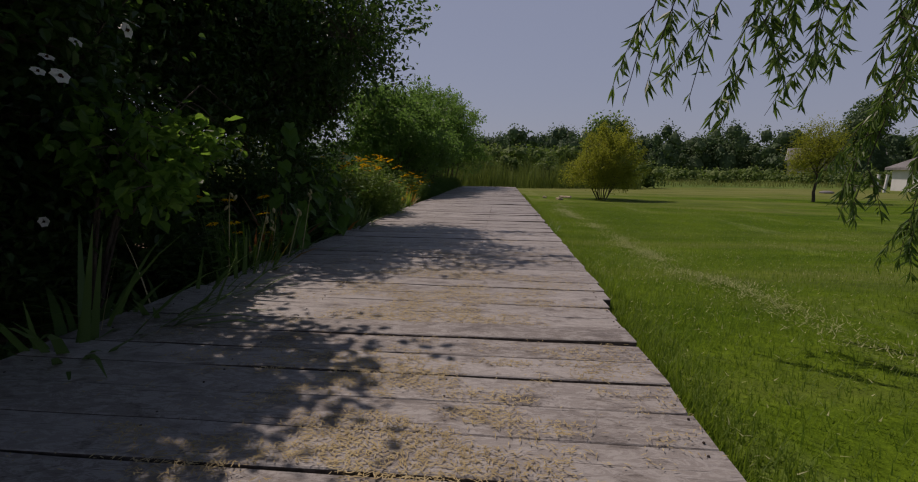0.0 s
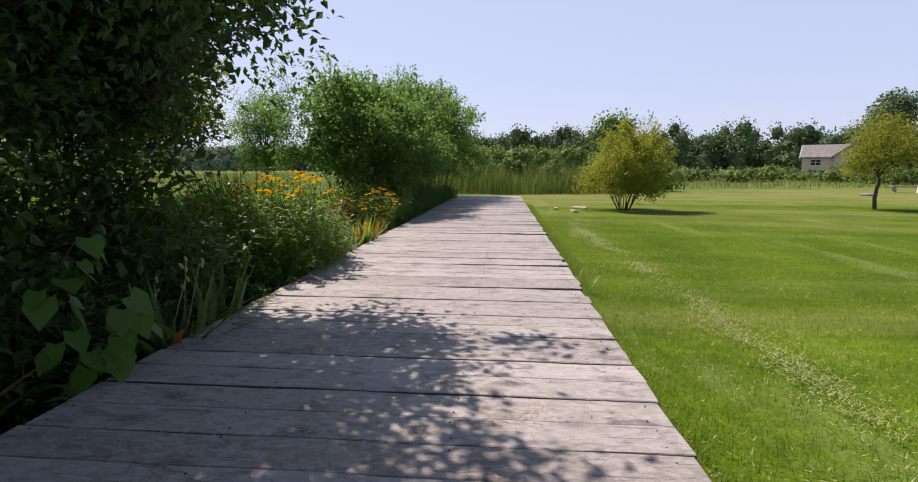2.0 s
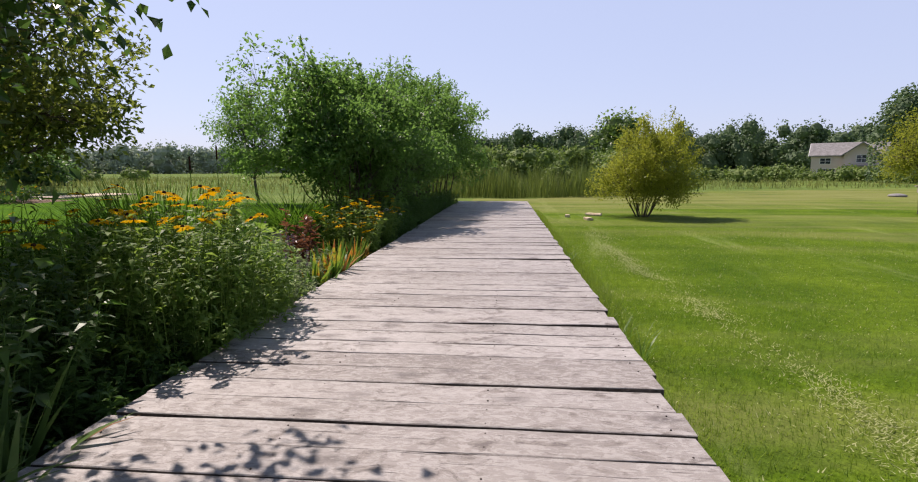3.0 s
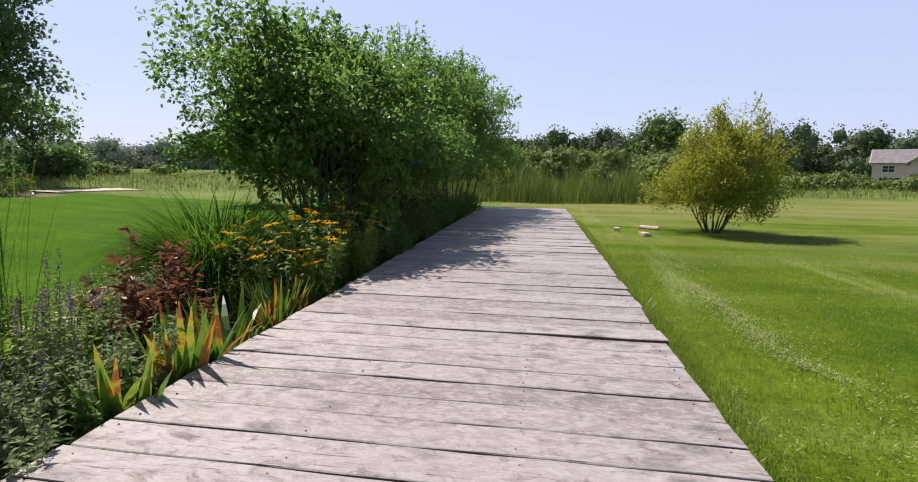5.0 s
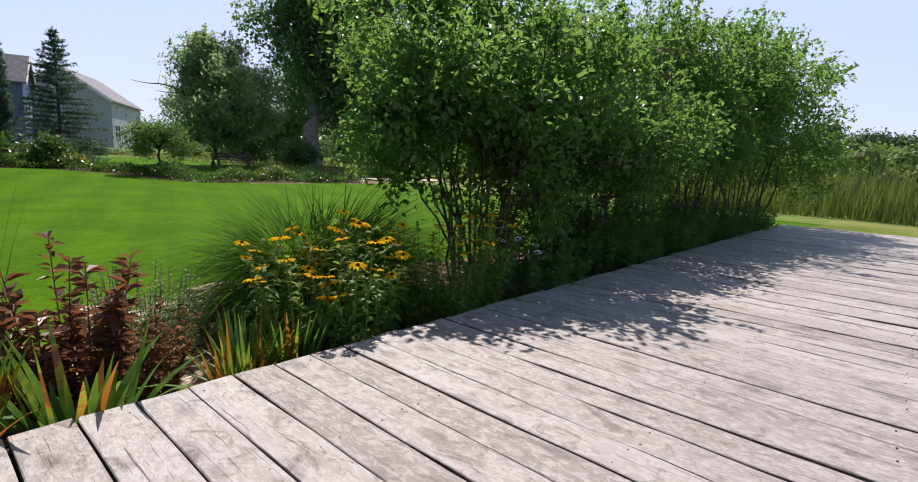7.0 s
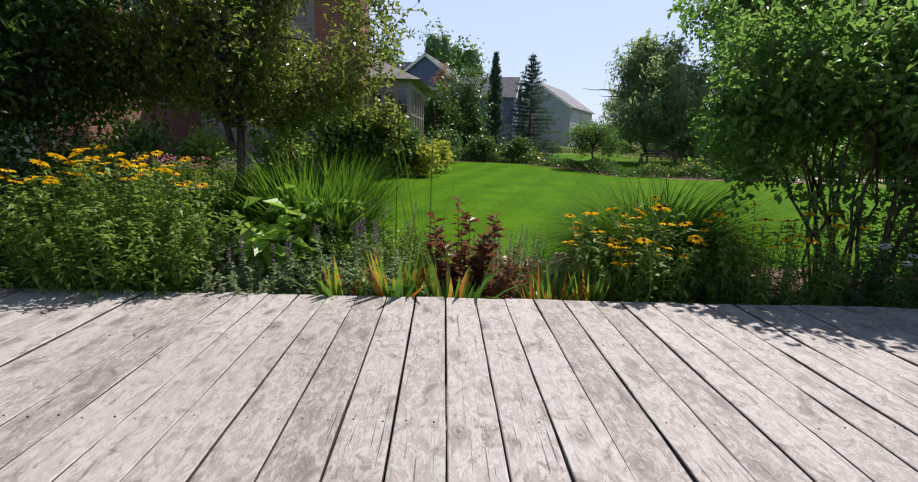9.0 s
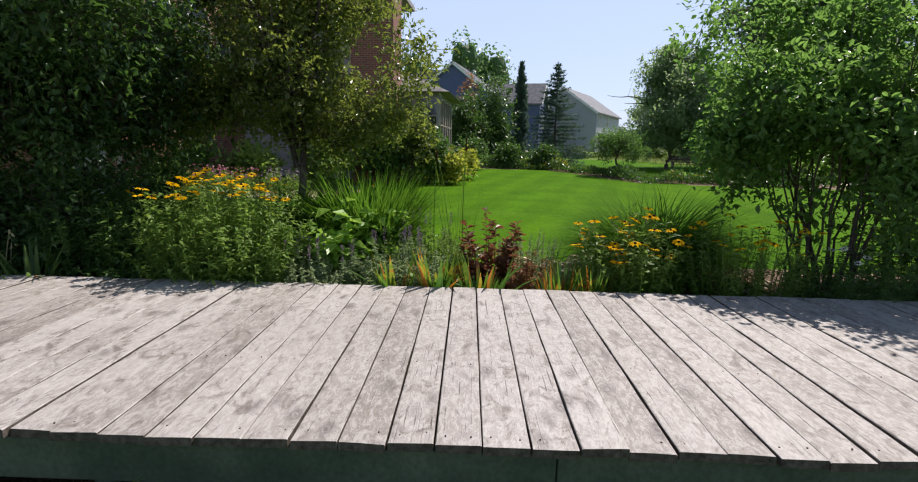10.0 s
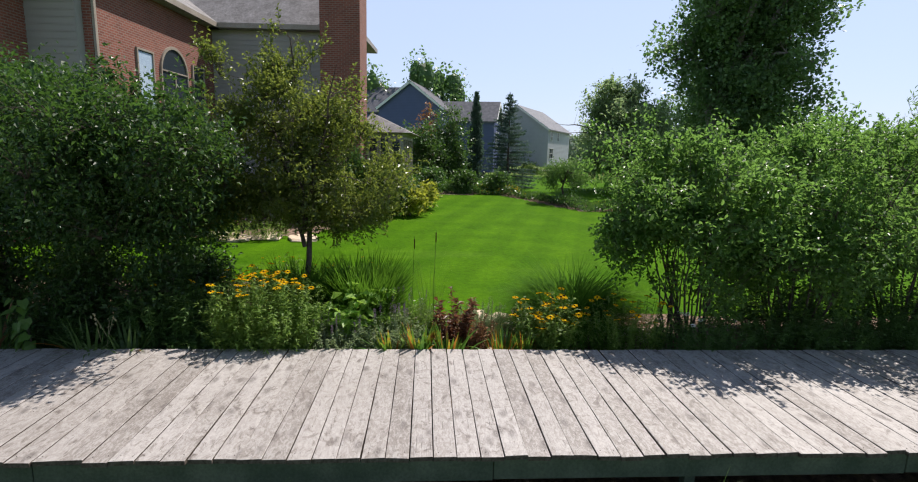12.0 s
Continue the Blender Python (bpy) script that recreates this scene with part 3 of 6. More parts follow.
def build_boardwalk():
    rng = np.random.default_rng(5)
    walk_thing = thing("boardwalk", (0, 0, 0), "long boardwalk of weathered grey planks on low beams", "boardwalk", kind="structure")
    kinds = [plank_mesh(rng) for i in range(14)]
    screws = []
    n = int((Y1 - Y0) / PITCH)
    for i in range(n):
        y = Y0 + (i + 0.5) * PITCH
        sc = rng.uniform(0.982, 1.006) if rng.random() > 0.16 else rng.uniform(0.945, 0.975)
        lift = rng.uniform(-0.003, 0.003) + (0.006 if rng.random() < 0.04 else 0)
        slide = rng.normal(0, 0.003) + (rng.uniform(0.008, 0.022) if rng.random() < 0.08 else 0) - 0.05 * (y < 12.2)
        ob = part("plank", kinds[i % 14 if rng.random() < 0.5 else rng.integers(14)], walk_thing, "",
                  (-1.155 + slide, y + rng.normal(0, 0.002), lift), (rng.normal(0, 0.004), rng.normal(0, 0.0012), rng.normal(0, 0.0022)))
        ob.scale = (rng.uniform(0.996, 1.006), sc, 1)
        # a few boards have warped: their ends at the lawn stand proud of the next
        for at, rise in WARPED:
            if abs(y - at) < PITCH / 2:
                ob.rotation_euler.y -= 0.4 * rise / 2.3
                ob.location.z += rise * 0.2
                ob.rotation_euler.z += 0.003
        for x in (-2.24, -1.55, -0.78, -0.07):
            for s in (-0.055, 0.055):
                if rng.random() < 0.7:
                    screws.append((x + rng.normal(0, 0.008), y + s + rng.normal(0, 0.006), lift + 0.0022))
    # screw heads: small raised discs
    a = np.arange(6) * np.pi / 3
    P = np.array(screws)
    top = P[:, None] + np.stack([0.0034 * np.cos(a), 0.0034 * np.sin(a), 0 * a], -1)[None]
    low = P[:, None] + np.stack([0.0042 * np.cos(a), 0.0042 * np.sin(a), 0 * a - 0.004], -1)[None]
    V = np.concatenate([top, low], 1).reshape(-1, 3)
    k = np.arange(len(P))[:, None] * 12
    Q = np.concatenate([k + [0, 1, 2, 3], k + [0, 3, 4, 5]] + [k + [6 + j, 6 + (j + 1) % 6, (j + 1) % 6, j] for j in range(6)])
    tagged(part("screws", mesh_of("screws", V, Q, mats=(M["screw"],)), walk_thing, "rusty screw heads"), kind="stuff")
    # side beams in lengths, joists and short posts
    for x, off in ((-0.05, 0.0), (-2.30, 1.1)):
        y = Y0 - off
        while y < Y1:
            e = min(y + 3.6, Y1 - 0.02)
            bm = bmesh.new()
            bmesh.ops.create_cube(bm, size=1)
            bmesh.ops.scale(bm, vec=(0.038, e - y - 0.006, 0.186), verts=bm.verts)
            bmesh.ops.bevel(bm, geom=bm.edges[:], offset=0.004, segments=1, affect="EDGES")
            me = bpy.data.meshes.new("side_beam")
            bm.to_mesh(me)
            bm.free()
            me.materials.append(M["beam"])
            part("side_beam", me, walk_thing, "mossy pressure-treated beam", (x + rng.normal(0, 0.004), (y + e) / 2, -0.137 + rng.normal(0, 0.004)))
            v, q = box(-0.045, -0.045, -0.4, 0.045, 0.045, 0)
            part("post", mesh_of("post", v, q, mats=(M["beam"],)), walk_thing, "", (x - (0.07 if x > -1 else -0.07), y + 1.7, -0.06))
            y += 3.6
    for x in (-0.78, -1.55):
        v, q = box(x - 0.02, Y0, -0.23, x + 0.02, Y1 - 0.05, -0.045)
        part("joist", mesh_of("joist", v, q, mats=(M["beam"],)), walk_thing)


build_boardwalk()


# ---- plants ----
def crown_points(rng, blobs, n, shell=0.45, gaps=0.0, freq=1.1):
    """Points inside a union of ellipsoids, denser towards the outside, with gaps."""
    vol = np.array([r[0] * r[1] * r[2] for _, r in blobs]) ** 0.8
    out = []
    while len(out) < n:
        c, r = blobs[rng.choice(len(blobs), p=vol / vol.sum())]
        d = unit(rng.normal(size=3)) * rng.random() ** shell
        p = np.array(c) + d * np.array(r)
        p = p * (1 + 0.2 * fbm(p, 0.9)) if gaps >= 0 else p
        if gaps and fbm(p + 7.7, freq) < -0.45 + gaps:
            continue
        out.append(p)
    return np.array(out)


def woody(rng, stems, blobs, clusters, per, L, W, spread=0.22, shell=0.45, gaps=0.1, stem_r=0.04, sides=6, twig_share=1.0,
          droop=0.2, lift=0.35, limbs=0, far=False, shoots=0, shoot=0.5, near=False):
    """Limbs and leaves of a shrub or tree. stems: lists of points; blobs: the crown's masses. Returns wood and leaf arrays."""
    lines, nodes = [], []
    for pts, r0 in stems:
        pts = np.asarray(pts, float)
        t = np.linspace(0, 1, 10)
        seg = np.linspace(0, 1, len(pts))
        line = np.stack([np.interp(t, seg, pts[:, k]) for k in range(3)], -1)
        line[1:] += rng.normal(0, 0.03 * np.linalg.norm(pts[-1] - pts[0]) / 3, (9, 3))
        rad = r0 * (1 - 0.86 * t)
        lines.append((line, rad))
        nodes.append(np.c_[line[3:], rad[3:]])
    nodes = np.concatenate(nodes)
    P = crown_points(rng, blobs, clusters, shell, gaps)
    # boughs first, so that twigs spring from boughs and not all from the stems
    if limbs:
        for p in P[rng.choice(len(P), limbs, replace=False)]:
            d = np.linalg.norm(nodes[:, :3] - p, axis=1) + 1.5 * np.maximum(nodes[:, 2] - p[2], 0)
            b = nodes[d.argmin()]
            t = np.linspace(0, 1, 7)[:, None]
            bow = np.array([0, 0, 0.12 * np.linalg.norm(p - b[:3])])
            line = b[:3] * (1 - t) + p * t + bow * np.sin(np.pi * t) + rng.normal(0, 0.02, (7, 3)) * np.sin(np.pi * t)
            rad = np.minimum(b[3] * 0.7, stem_r * 0.5) * (1 - 0.8 * t[:, 0])
            lines.append((line, rad))
            nodes = np.concatenate([nodes, np.c_[line[2:], rad[2:]]])
    n_limbs = len(lines)
    LP, LD = [], []
    for i, p in enumerate(P):
        d = np.linalg.norm(nodes[:, :3] - p, axis=1) + 0.8 * np.maximum(nodes[:, 2] - p[2], 0)
        b = nodes[d.argmin()]
        away = unit(p - b[:3] + rng.normal(0, 0.05, 3))
        if rng.random() < twig_share:
            t = np.linspace(0, 1, 4)[:, None]
            line = b[:3] * (1 - t) + p * t + np.array([0, 0, 0.1]) * np.sin(np.pi * t) * np.linalg.norm(p - b[:3])
            lines.append((line, np.linspace(max(0.004, min(b[3] * 0.5, 0.012)), 0.002, 4)))
        k = max(3, int(per * rng.uniform(0.6, 1.4)))
        out = unit(away + np.array([0, 0, lift]) + rng.normal(0, 0.35, 3))
        s = rng.random(k)[:, None]
        LP.append(p + out * (s - 0.35) * spread * 2 + rng.normal(0, spread * 0.33, (k, 3)))
        LD.append(out * 0.5 + rng.normal(0, 0.75, (k, 3)) + np.array([0, 0, -0.15]))
    # young shoots that stand out of the crown
    if shoots:
        mid = P.mean(0)
        far_out = np.linalg.norm((P - mid) / P.std(0), axis=1) + 0.5 * (P[:, 2] - mid[2]) / P[:, 2].std()
        for p in P[np.argsort(-far_out)[:shoots * 2:2]]:
            out = unit(unit(p - mid) + np.array([0, 0, 0.55]) + rng.normal(0, 0.35, 3))
            t = np.linspace(0, 1, 5)[:, None]
            long = shoot * rng.uniform(0.4, 1.1)
            line = p - out * 0.15 + out * long * t + np.array([0, 0, -0.12 * long]) * t ** 2
            lines.append((line, np.linspace(0.005, 0.0015, 5) * max(1.0, L / 0.1)))
            k = int(per * 1.1)
            s = rng.uniform(0.15, 1, k)
            LP.append(np.stack([np.interp(s, t[:, 0], line[:, i]) for i in range(3)], -1))
            LD.append(out * 0.7 + rng.normal(0, 0.6, (k, 3)))
    LP, LD = np.concatenate(LP), np.concatenate(LD)
    N = np.array([0, 0, 1.0]) + rng.normal(0, 0.5, LP.shape)
    size = rng.uniform(0.65, 1.2, len(LP))
    k = len(stems)
    wood = [tubes([line], sides) for line in lines[:k]]
    thin = [tubes(lines[k:n_limbs], 5)] * (n_limbs > k) + [tubes(lines[n_limbs:], 3)] * (len(lines) > n_limbs)
    if thin:
        wood.append(join(*thin))
    if near:
        return wood, oval_leaves(LP, LD, N, L * size, W * size, droop=droop)
    return wood, (flat_leaves(LP, LD, N, L * size, W * size) if far else leaves(LP, LD, N, L * size, W * size, droop=droop))


def plant(name, place, label, category, wood, foliage, wood_mat, leaf_m, group="", stem="stem", crown="crown", extra=()):
    ob = thing(name, place, label, category, group)
    if isinstance(wood, tuple):
        part(stem, mesh_of(stem, *wood, mats=(wood_mat,), smooth=True), ob)
    else:
        for i, piece in enumerate(wood):
            nm = "branchwork" if i == len(wood) - 1 and i else stem if i == 0 or stem == "stem" else "limb"
            o = part(nm, mesh_of(nm, *piece, mats=(wood_mat,), smooth=True), ob)
            if nm == "branchwork":
                tagged(o, kind="stuff")
    part(crown, mesh_of(crown, *foliage, mats=(leaf_m,)), ob)
    for nm, me, lab in extra:
        part(nm, me, ob, lab)
    return ob


def gz(x, y):
    return float(ground_z(np.float64(x), np.float64(y)))


def vase_stems(rng, n, base_r, top_r, h, r0, lean=(0, 0), flare=0.35):
    out = []
    for i in range(n):
        a = 2 * math.pi * (i + rng.uniform(-0.3, 0.3)) / n
        c, s = math.cos(a), math.sin(a)
        k = rng.uniform(0.45, 1.0)
        out.append(([(c * base_r, s * base_r, -0.05), (c * top_r * flare * k + lean[0] * 0.3, s * top_r * flare * k + lean[1] * 0.3, h * 0.45),
                     (c * top_r * k + lean[0], s * top_r * k + lean[1], h * rng.uniform(0.8, 0.98))], r0 * rng.uniform(0.6, 1.1)))
    return out


def big_shrub(seed, x, y, h, r, label, clusters=620, lobes=(), mat="shrub"):
    """Many-stemmed dogwood: bare stems below, dense leaves from knee height up."""
    rng = np.random.default_rng(seed)
    blobs = [((0, 0, h * 0.545), (r * 0.95, r * 0.95, h * 0.33)), ((rng.uniform(-0.3, 0.3), rng.uniform(-0.3, 0.3), h * 0.74), (r * 0.72, r * 0.72, h * 0.26))]
    for i in range(7):
        a = 6.28 * i / 7 + rng.uniform(-0.4, 0.4)
        blobs.append(((math.cos(a) * r * 0.7, math.sin(a) * r * 0.7, h * rng.uniform(0.37, 0.72)), (r * 0.46, r * 0.46, h * 0.17)))
    stems = vase_stems(rng, 15, 0.25, r * 0.9, h * 0.93, 0.022, flare=0.52)
    wood, fol = woody(rng, stems, blobs, int(clusters * 1.2), 23 if y < 26 else 16, 0.075 if y < 26 else 0.088, 0.042 if y < 26 else 0.05, 0.19, 0.5, 0.25 if y < 26 else 0.2, 0.03, limbs=45, twig_share=0.5, shoots=60, shoot=0.55, near=y < 24)
    if lobes:
        # airy outer branches
        reach = [([(0, 0, 0), (c[0] * 0.4, c[1] * 0.4, c[2] * 0.5), (c[0], c[1], c[2] + q[2] * 0.7)], 0.02) for c, q in lobes]
        more, thin = woody(rng, reach, list(lobes), 260, 15, 0.075, 0.042, 0.15, 0.55, 0.1, 0.02, limbs=14, near=True)
        wood, fol = wood[:-1] + more[:-1] + [join(wood[-1], more[-1])], join(fol, thin)
    plant("dogwood_shrub", (x, y, gz(x, y)), label, "shrub", wood, fol, M["twig"], M[mat], "shrubs along the boardwalk")


for args in ((11, -3.5, 23.15, 3.2, 1.15, "tall green dogwood shrub with bare lower stems", 880, (((-0.35, -0.95, 1.5), (0.5, 0.45, 0.5)), ((-0.4, -1.0, 2.5), (0.55, 0.5, 0.6)), ((-0.9, -0.4, 2.0), (0.5, 0.6, 0.7)), ((-1.45, -0.3, 1.5), (0.5, 0.5, 0.45)), ((-1.6, -0.1, 2.4), (0.5, 0.5, 0.55)))),
             (12, -3.55, 24.9, 3.2, 1.5, "broad dogwood shrub leaning over the boardwalk", 1350),
             (13, -3.8, 27.0, 3.75, 1.65, "dense dogwood shrub beside the boardwalk", 1150),
             (14, -3.4, 29.0, 4.0, 1.6, "dense dogwood shrub shading the planks", 1200),
             (15, -3.0, 30.9, 4.0, 1.6, "dogwood shrub at the boardwalk's end", 1100)):
    big_shrub(*args)


def wand_shrub():
    """Upright willow shoots that stand above the dogwoods."""
    rng = np.random.default_rng(31)
    stems = vase_stems(rng, 12, 0.3, 1.0, 4.1, 0.022)
    lines, LP, LD = [], [], []
    for pts, r in stems:
        for k in range(5):
            pts2 = np.array(pts)
            top = pts2[-1] + rng.normal(0, 0.35, 3) * (1, 1, 0.5)
            t = np.linspace(0, 1, 9)[:, None]
            line = (1 - t) ** 2 * pts2[0] + 2 * t * (1 - t) * pts2[1] + t * t * top
            lines.append((line, np.linspace(r * 0.6, 0.003, 9)))
            s = rng.uniform(0.45, 1, 90)[:, None]
            LP.append((1 - s) ** 2 * pts2[0] + 2 * s * (1 - s) * pts2[1] + s * s * top)
            LD.append(np.array([0, 0, 0.9]) + rng.normal(0, 0.6, (90, 3)))
    LP, LD = np.concatenate(LP), np.concatenate(LD)
    x, y = -4.0, 28.2
    plant("willow_shrub", (x, y, gz(x, y)), "slender grey-green willow shoots above the dogwoods", "shrub", tubes(lines, 4),
          leaves(LP, LD, rng.normal(size=LP.shape), 0.10, 0.02), M["twig"], M["willow"])


wand_shrub()


def garden_tree(name, seed, x, y, h, label, blobs, clusters, per, L, W, mat, trunk_h, trunk_r, bark="bark", spread=0.25, gaps=0.14, forks=7, category="tree", limbs=70, group="", shoots=0, shoot=0.5, far=False, near=False):
    rng = np.random.default_rng(seed)
    r = max(b[1][0] + abs(b[0][0]) for b in blobs)
    stems = [([(0, 0, -0.1), (rng.normal(0, 0.03), rng.normal(0, 0.03), trunk_h), (rng.normal(0, 0.1), rng.normal(0, 0.1), h * 0.92)], trunk_r)]
    for i in range(forks):
        a = 2 * math.pi * i / forks + rng.uniform(-0.3, 0.3)
        z = trunk_h + (h - trunk_h) * 0.35 * rng.random()
        k = rng.uniform(0.5, 0.9)
        stems.append(([(0, 0, z), (math.cos(a) * r * k * 0.5, math.sin(a) * r * k * 0.5, z + (h - z) * 0.35),
                       (math.cos(a) * r * k, math.sin(a) * r * k, z + (h - z) * rng.uniform(0.3, 0.8))], trunk_r * 0.5))
    wood, fol = woody(rng, stems, blobs, clusters, per, L, W, spread, 0.5, gaps, trunk_r, sides=8, limbs=limbs, shoots=shoots, shoot=shoot, far=far, near=near)
    return plant(name, (x, y, gz(x, y)), label, category, wood, fol, M[bark], M[mat], group, stem="trunk")


# flower heads, shared by all heads of a kind
def daisy_mesh(name, petals, r, width, mat, cone_r, cone_h, droop):
    rng = np.random.default_rng(77)
    a = np.arange(petals) * 2 * np.pi / petals + rng.normal(0, 0.07, petals)
    D = np.stack([np.cos(a), np.sin(a), np.full(petals, 0.06)], -1)
    v, q = leaves(D * cone_r * 0.6, D, np.tile([0, 0, 1.0], (petals, 1)), r * rng.uniform(0.85, 1.05, petals), width, 0.1, droop, 0.6)
    k = 8
    ang = np.arange(k) * 2 * np.pi / k
    rows = [(cone_r, 0.0), (cone_r * 0.95, cone_h * 0.6), (cone_r * 0.5, cone_h)]
    cv = np.concatenate([np.stack([np.cos(ang) * rr, np.sin(ang) * rr, np.full(k, zz)], -1) for rr, zz in rows] + [np.array([[0, 0, cone_h * 1.08]])])
    cq = np.array([(i * k + j, i * k + (j + 1) % k, i * k + k + (j + 1) % k, i * k + k + j) for i in range(2) for j in range(k)])
    ct = np.array([(2 * k + j, 2 * k + (j + 1) % k, 3 * k) for j in range(k)])
    V = np.concatenate([v, cv])
    return mesh_of(name, V, np.concatenate([q, cq + len(v)]), ct + len(v), (mat, M["cone"]), [0] * len(q) + [1] * (len(cq) + len(ct)))


# dark tree over the bed where the walk begins
garden_tree("dark_leaved_tree", 41, -4.94, 13.7, 4.2, "dark glossy-leaved tree overhanging the boardwalk bed", [
    ((0, -0.1, 2.5), (1.8, 1.9, 1.15)), ((-0.8, -0.9, 2.95), (1.7, 1.6, 0.95)), ((0.3, -1.6, 2.5), (1.6, 1.8, 1.2)), ((1.4, 1.2, 2.45), (1.15, 1.4, 0.95)), ((1.75, 1.9, 2.4), (0.7, 0.95, 0.75)),
    ((2.3, 2.5, 2.35), (0.4, 0.55, 0.5)), ((1.9, 1.5, 2.7), (0.5, 0.7, 0.5)), ((2.3, 2.1, 2.4), (0.6, 0.85, 0.65)), ((2.45, 1.4, 2.3), (0.6, 0.8, 0.7)), ((1.25, 0.4, 2.3), (0.8, 1.0, 0.9)), ((1.0, -1.2, 2.2), (0.75, 1.0, 1.0)), ((0.2, 1.6, 2.5), (1.2, 0.9, 0.85)), ((0.2, -0.3, 3.3), (1.1, 1.2, 0.6)),
    ((1.3, 0.8, 2.95), (0.8, 0.9, 0.45)), ((1.9, 1.5, 2.9), (0.45, 0.6, 0.35)), ((2.1, 1.9, 1.9), (0.5, 0.8, 0.45)), ((1.85, 0.9, 1.95), (0.55, 0.7, 0.45)), ((0.7, 2.0, 1.9), (1.2, 0.7, 0.6)), ((1.6, 1.4, 2.0), (0.8, 1.0, 0.45))],
    8000, 16, 0.074, 0.044, "dark_leaf", 0.8, 0.11, limbs=120, gaps=0.06, shoots=150, shoot=0.32)
# white-flowered shrub next to it
ROSE = daisy_mesh("flower", 6, 0.034, 0.034, M["white"], 0.007, 0.012, 0.02)
rose = garden_tree("rose_of_sharon", 42, -3.6, 11.9, 2.7, "dark green rose of Sharon with white flowers", [
    ((0, 0, 1.35), (0.9, 1.0, 1.15)), ((0.2, -0.1, 2.0), (0.75, 0.85, 0.75)), ((0.3, 0.2, 1.2), (0.6, 0.7, 0.6)), ((0.85, 0.0, 2.45), (0.55, 0.8, 0.45)), ((0.9, -0.9, 2.2), (0.65, 0.7, 0.55)), ((0.3, -0.9, 1.6), (0.6, 0.6, 0.8))], 2200, 15, 0.07, 0.045, "dark_leaf", 0.3, 0.04, category="shrub", limbs=40, gaps=0.05, near=True)
# added shrub, nearly out of view, that keeps sky light off the first planks
garden_tree("rose_of_sharon", 421, -3.2, 9.7, 2.9, "added dense rose of Sharon that darkens the first planks", [
    ((0, 0, 1.5), (1.0, 1.1, 1.2)), ((0.2, 0.2, 2.2), (0.8, 0.85, 0.75))], 1000, 12, 0.08, 0.052, "dark_leaf", 0.3, 0.04, category="shrub", limbs=30, gaps=0.01, near=True)
rr = np.random.default_rng(420)
for k in range(30):
    d = unit(rr.normal(size=3) * (1, 1, 0.9) + (0.9, -0.5, 0.1))
    part("flower", ROSE, rose, "white flower", tuple(np.array((0.1, 0, 1.55)) + d * (0.98, 1.05, 1.05)), (rr.normal(0.9, 0.4), 0, math.atan2(d[1], d[0]) + 1.57), rr.uniform(0.8, 1.2))
# olive-leaved ornamental tree among the flowers
garden_tree("crabapple_tree", 43, -4.6, 17.25, 4.8, "olive-leaved crabapple tree with a thin dark trunk", [
    ((0, 0, 2.15), (1.0, 1.25, 0.75)), ((0, -0.15, 3.0), (0.75, 0.9, 0.7)), ((0, -0.25, 3.8), (0.5, 0.55, 0.6)), ((0, -0.3, 4.25), (0.2, 0.26, 0.4)), ((0.1, -1.1, 3.1), (0.4, 0.42, 0.5)), ((0, -1.3, 3.8), (0.2, 0.25, 0.4)),
    ((0.1, 1.15, 2.1), (0.6, 0.5, 0.62)), ((0, 0.75, 3.0), (0.4, 0.4, 0.5)), ((0.2, -1.15, 2.0), (0.6, 0.6, 0.6)), ((-0.5, 0.3, 3.3), (0.5, 0.5, 0.5))],
    2600, 16, 0.066, 0.036, "olive", 1.15, 0.075, gaps=0.2, limbs=120, spread=0.15, shoots=190, shoot=0.6)
# understory: the gloom below the crown is partly in its dark leaf colour
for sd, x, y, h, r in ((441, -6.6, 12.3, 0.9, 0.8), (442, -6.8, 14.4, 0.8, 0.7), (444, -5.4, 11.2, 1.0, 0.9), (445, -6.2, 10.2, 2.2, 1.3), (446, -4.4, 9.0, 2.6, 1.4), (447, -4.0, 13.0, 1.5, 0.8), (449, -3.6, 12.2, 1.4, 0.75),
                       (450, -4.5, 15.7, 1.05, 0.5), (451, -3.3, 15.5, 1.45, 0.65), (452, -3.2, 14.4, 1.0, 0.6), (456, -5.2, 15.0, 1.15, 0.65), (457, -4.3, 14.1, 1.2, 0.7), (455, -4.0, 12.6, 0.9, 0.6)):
    garden_tree("understory_shrub", sd, x, y, h, "dark leafy shrub in the tree's shade", [((0, 0, h * 0.5), (r, r, h * 0.46)), ((0.2, 0.2, h * 0.7), (r * 0.6, r * 0.6, h * 0.3))], 210, 14, 0.076, 0.045, "darkened_leaf", 0.1, 0.04, category="shrub", limbs=16, gaps=0.04)
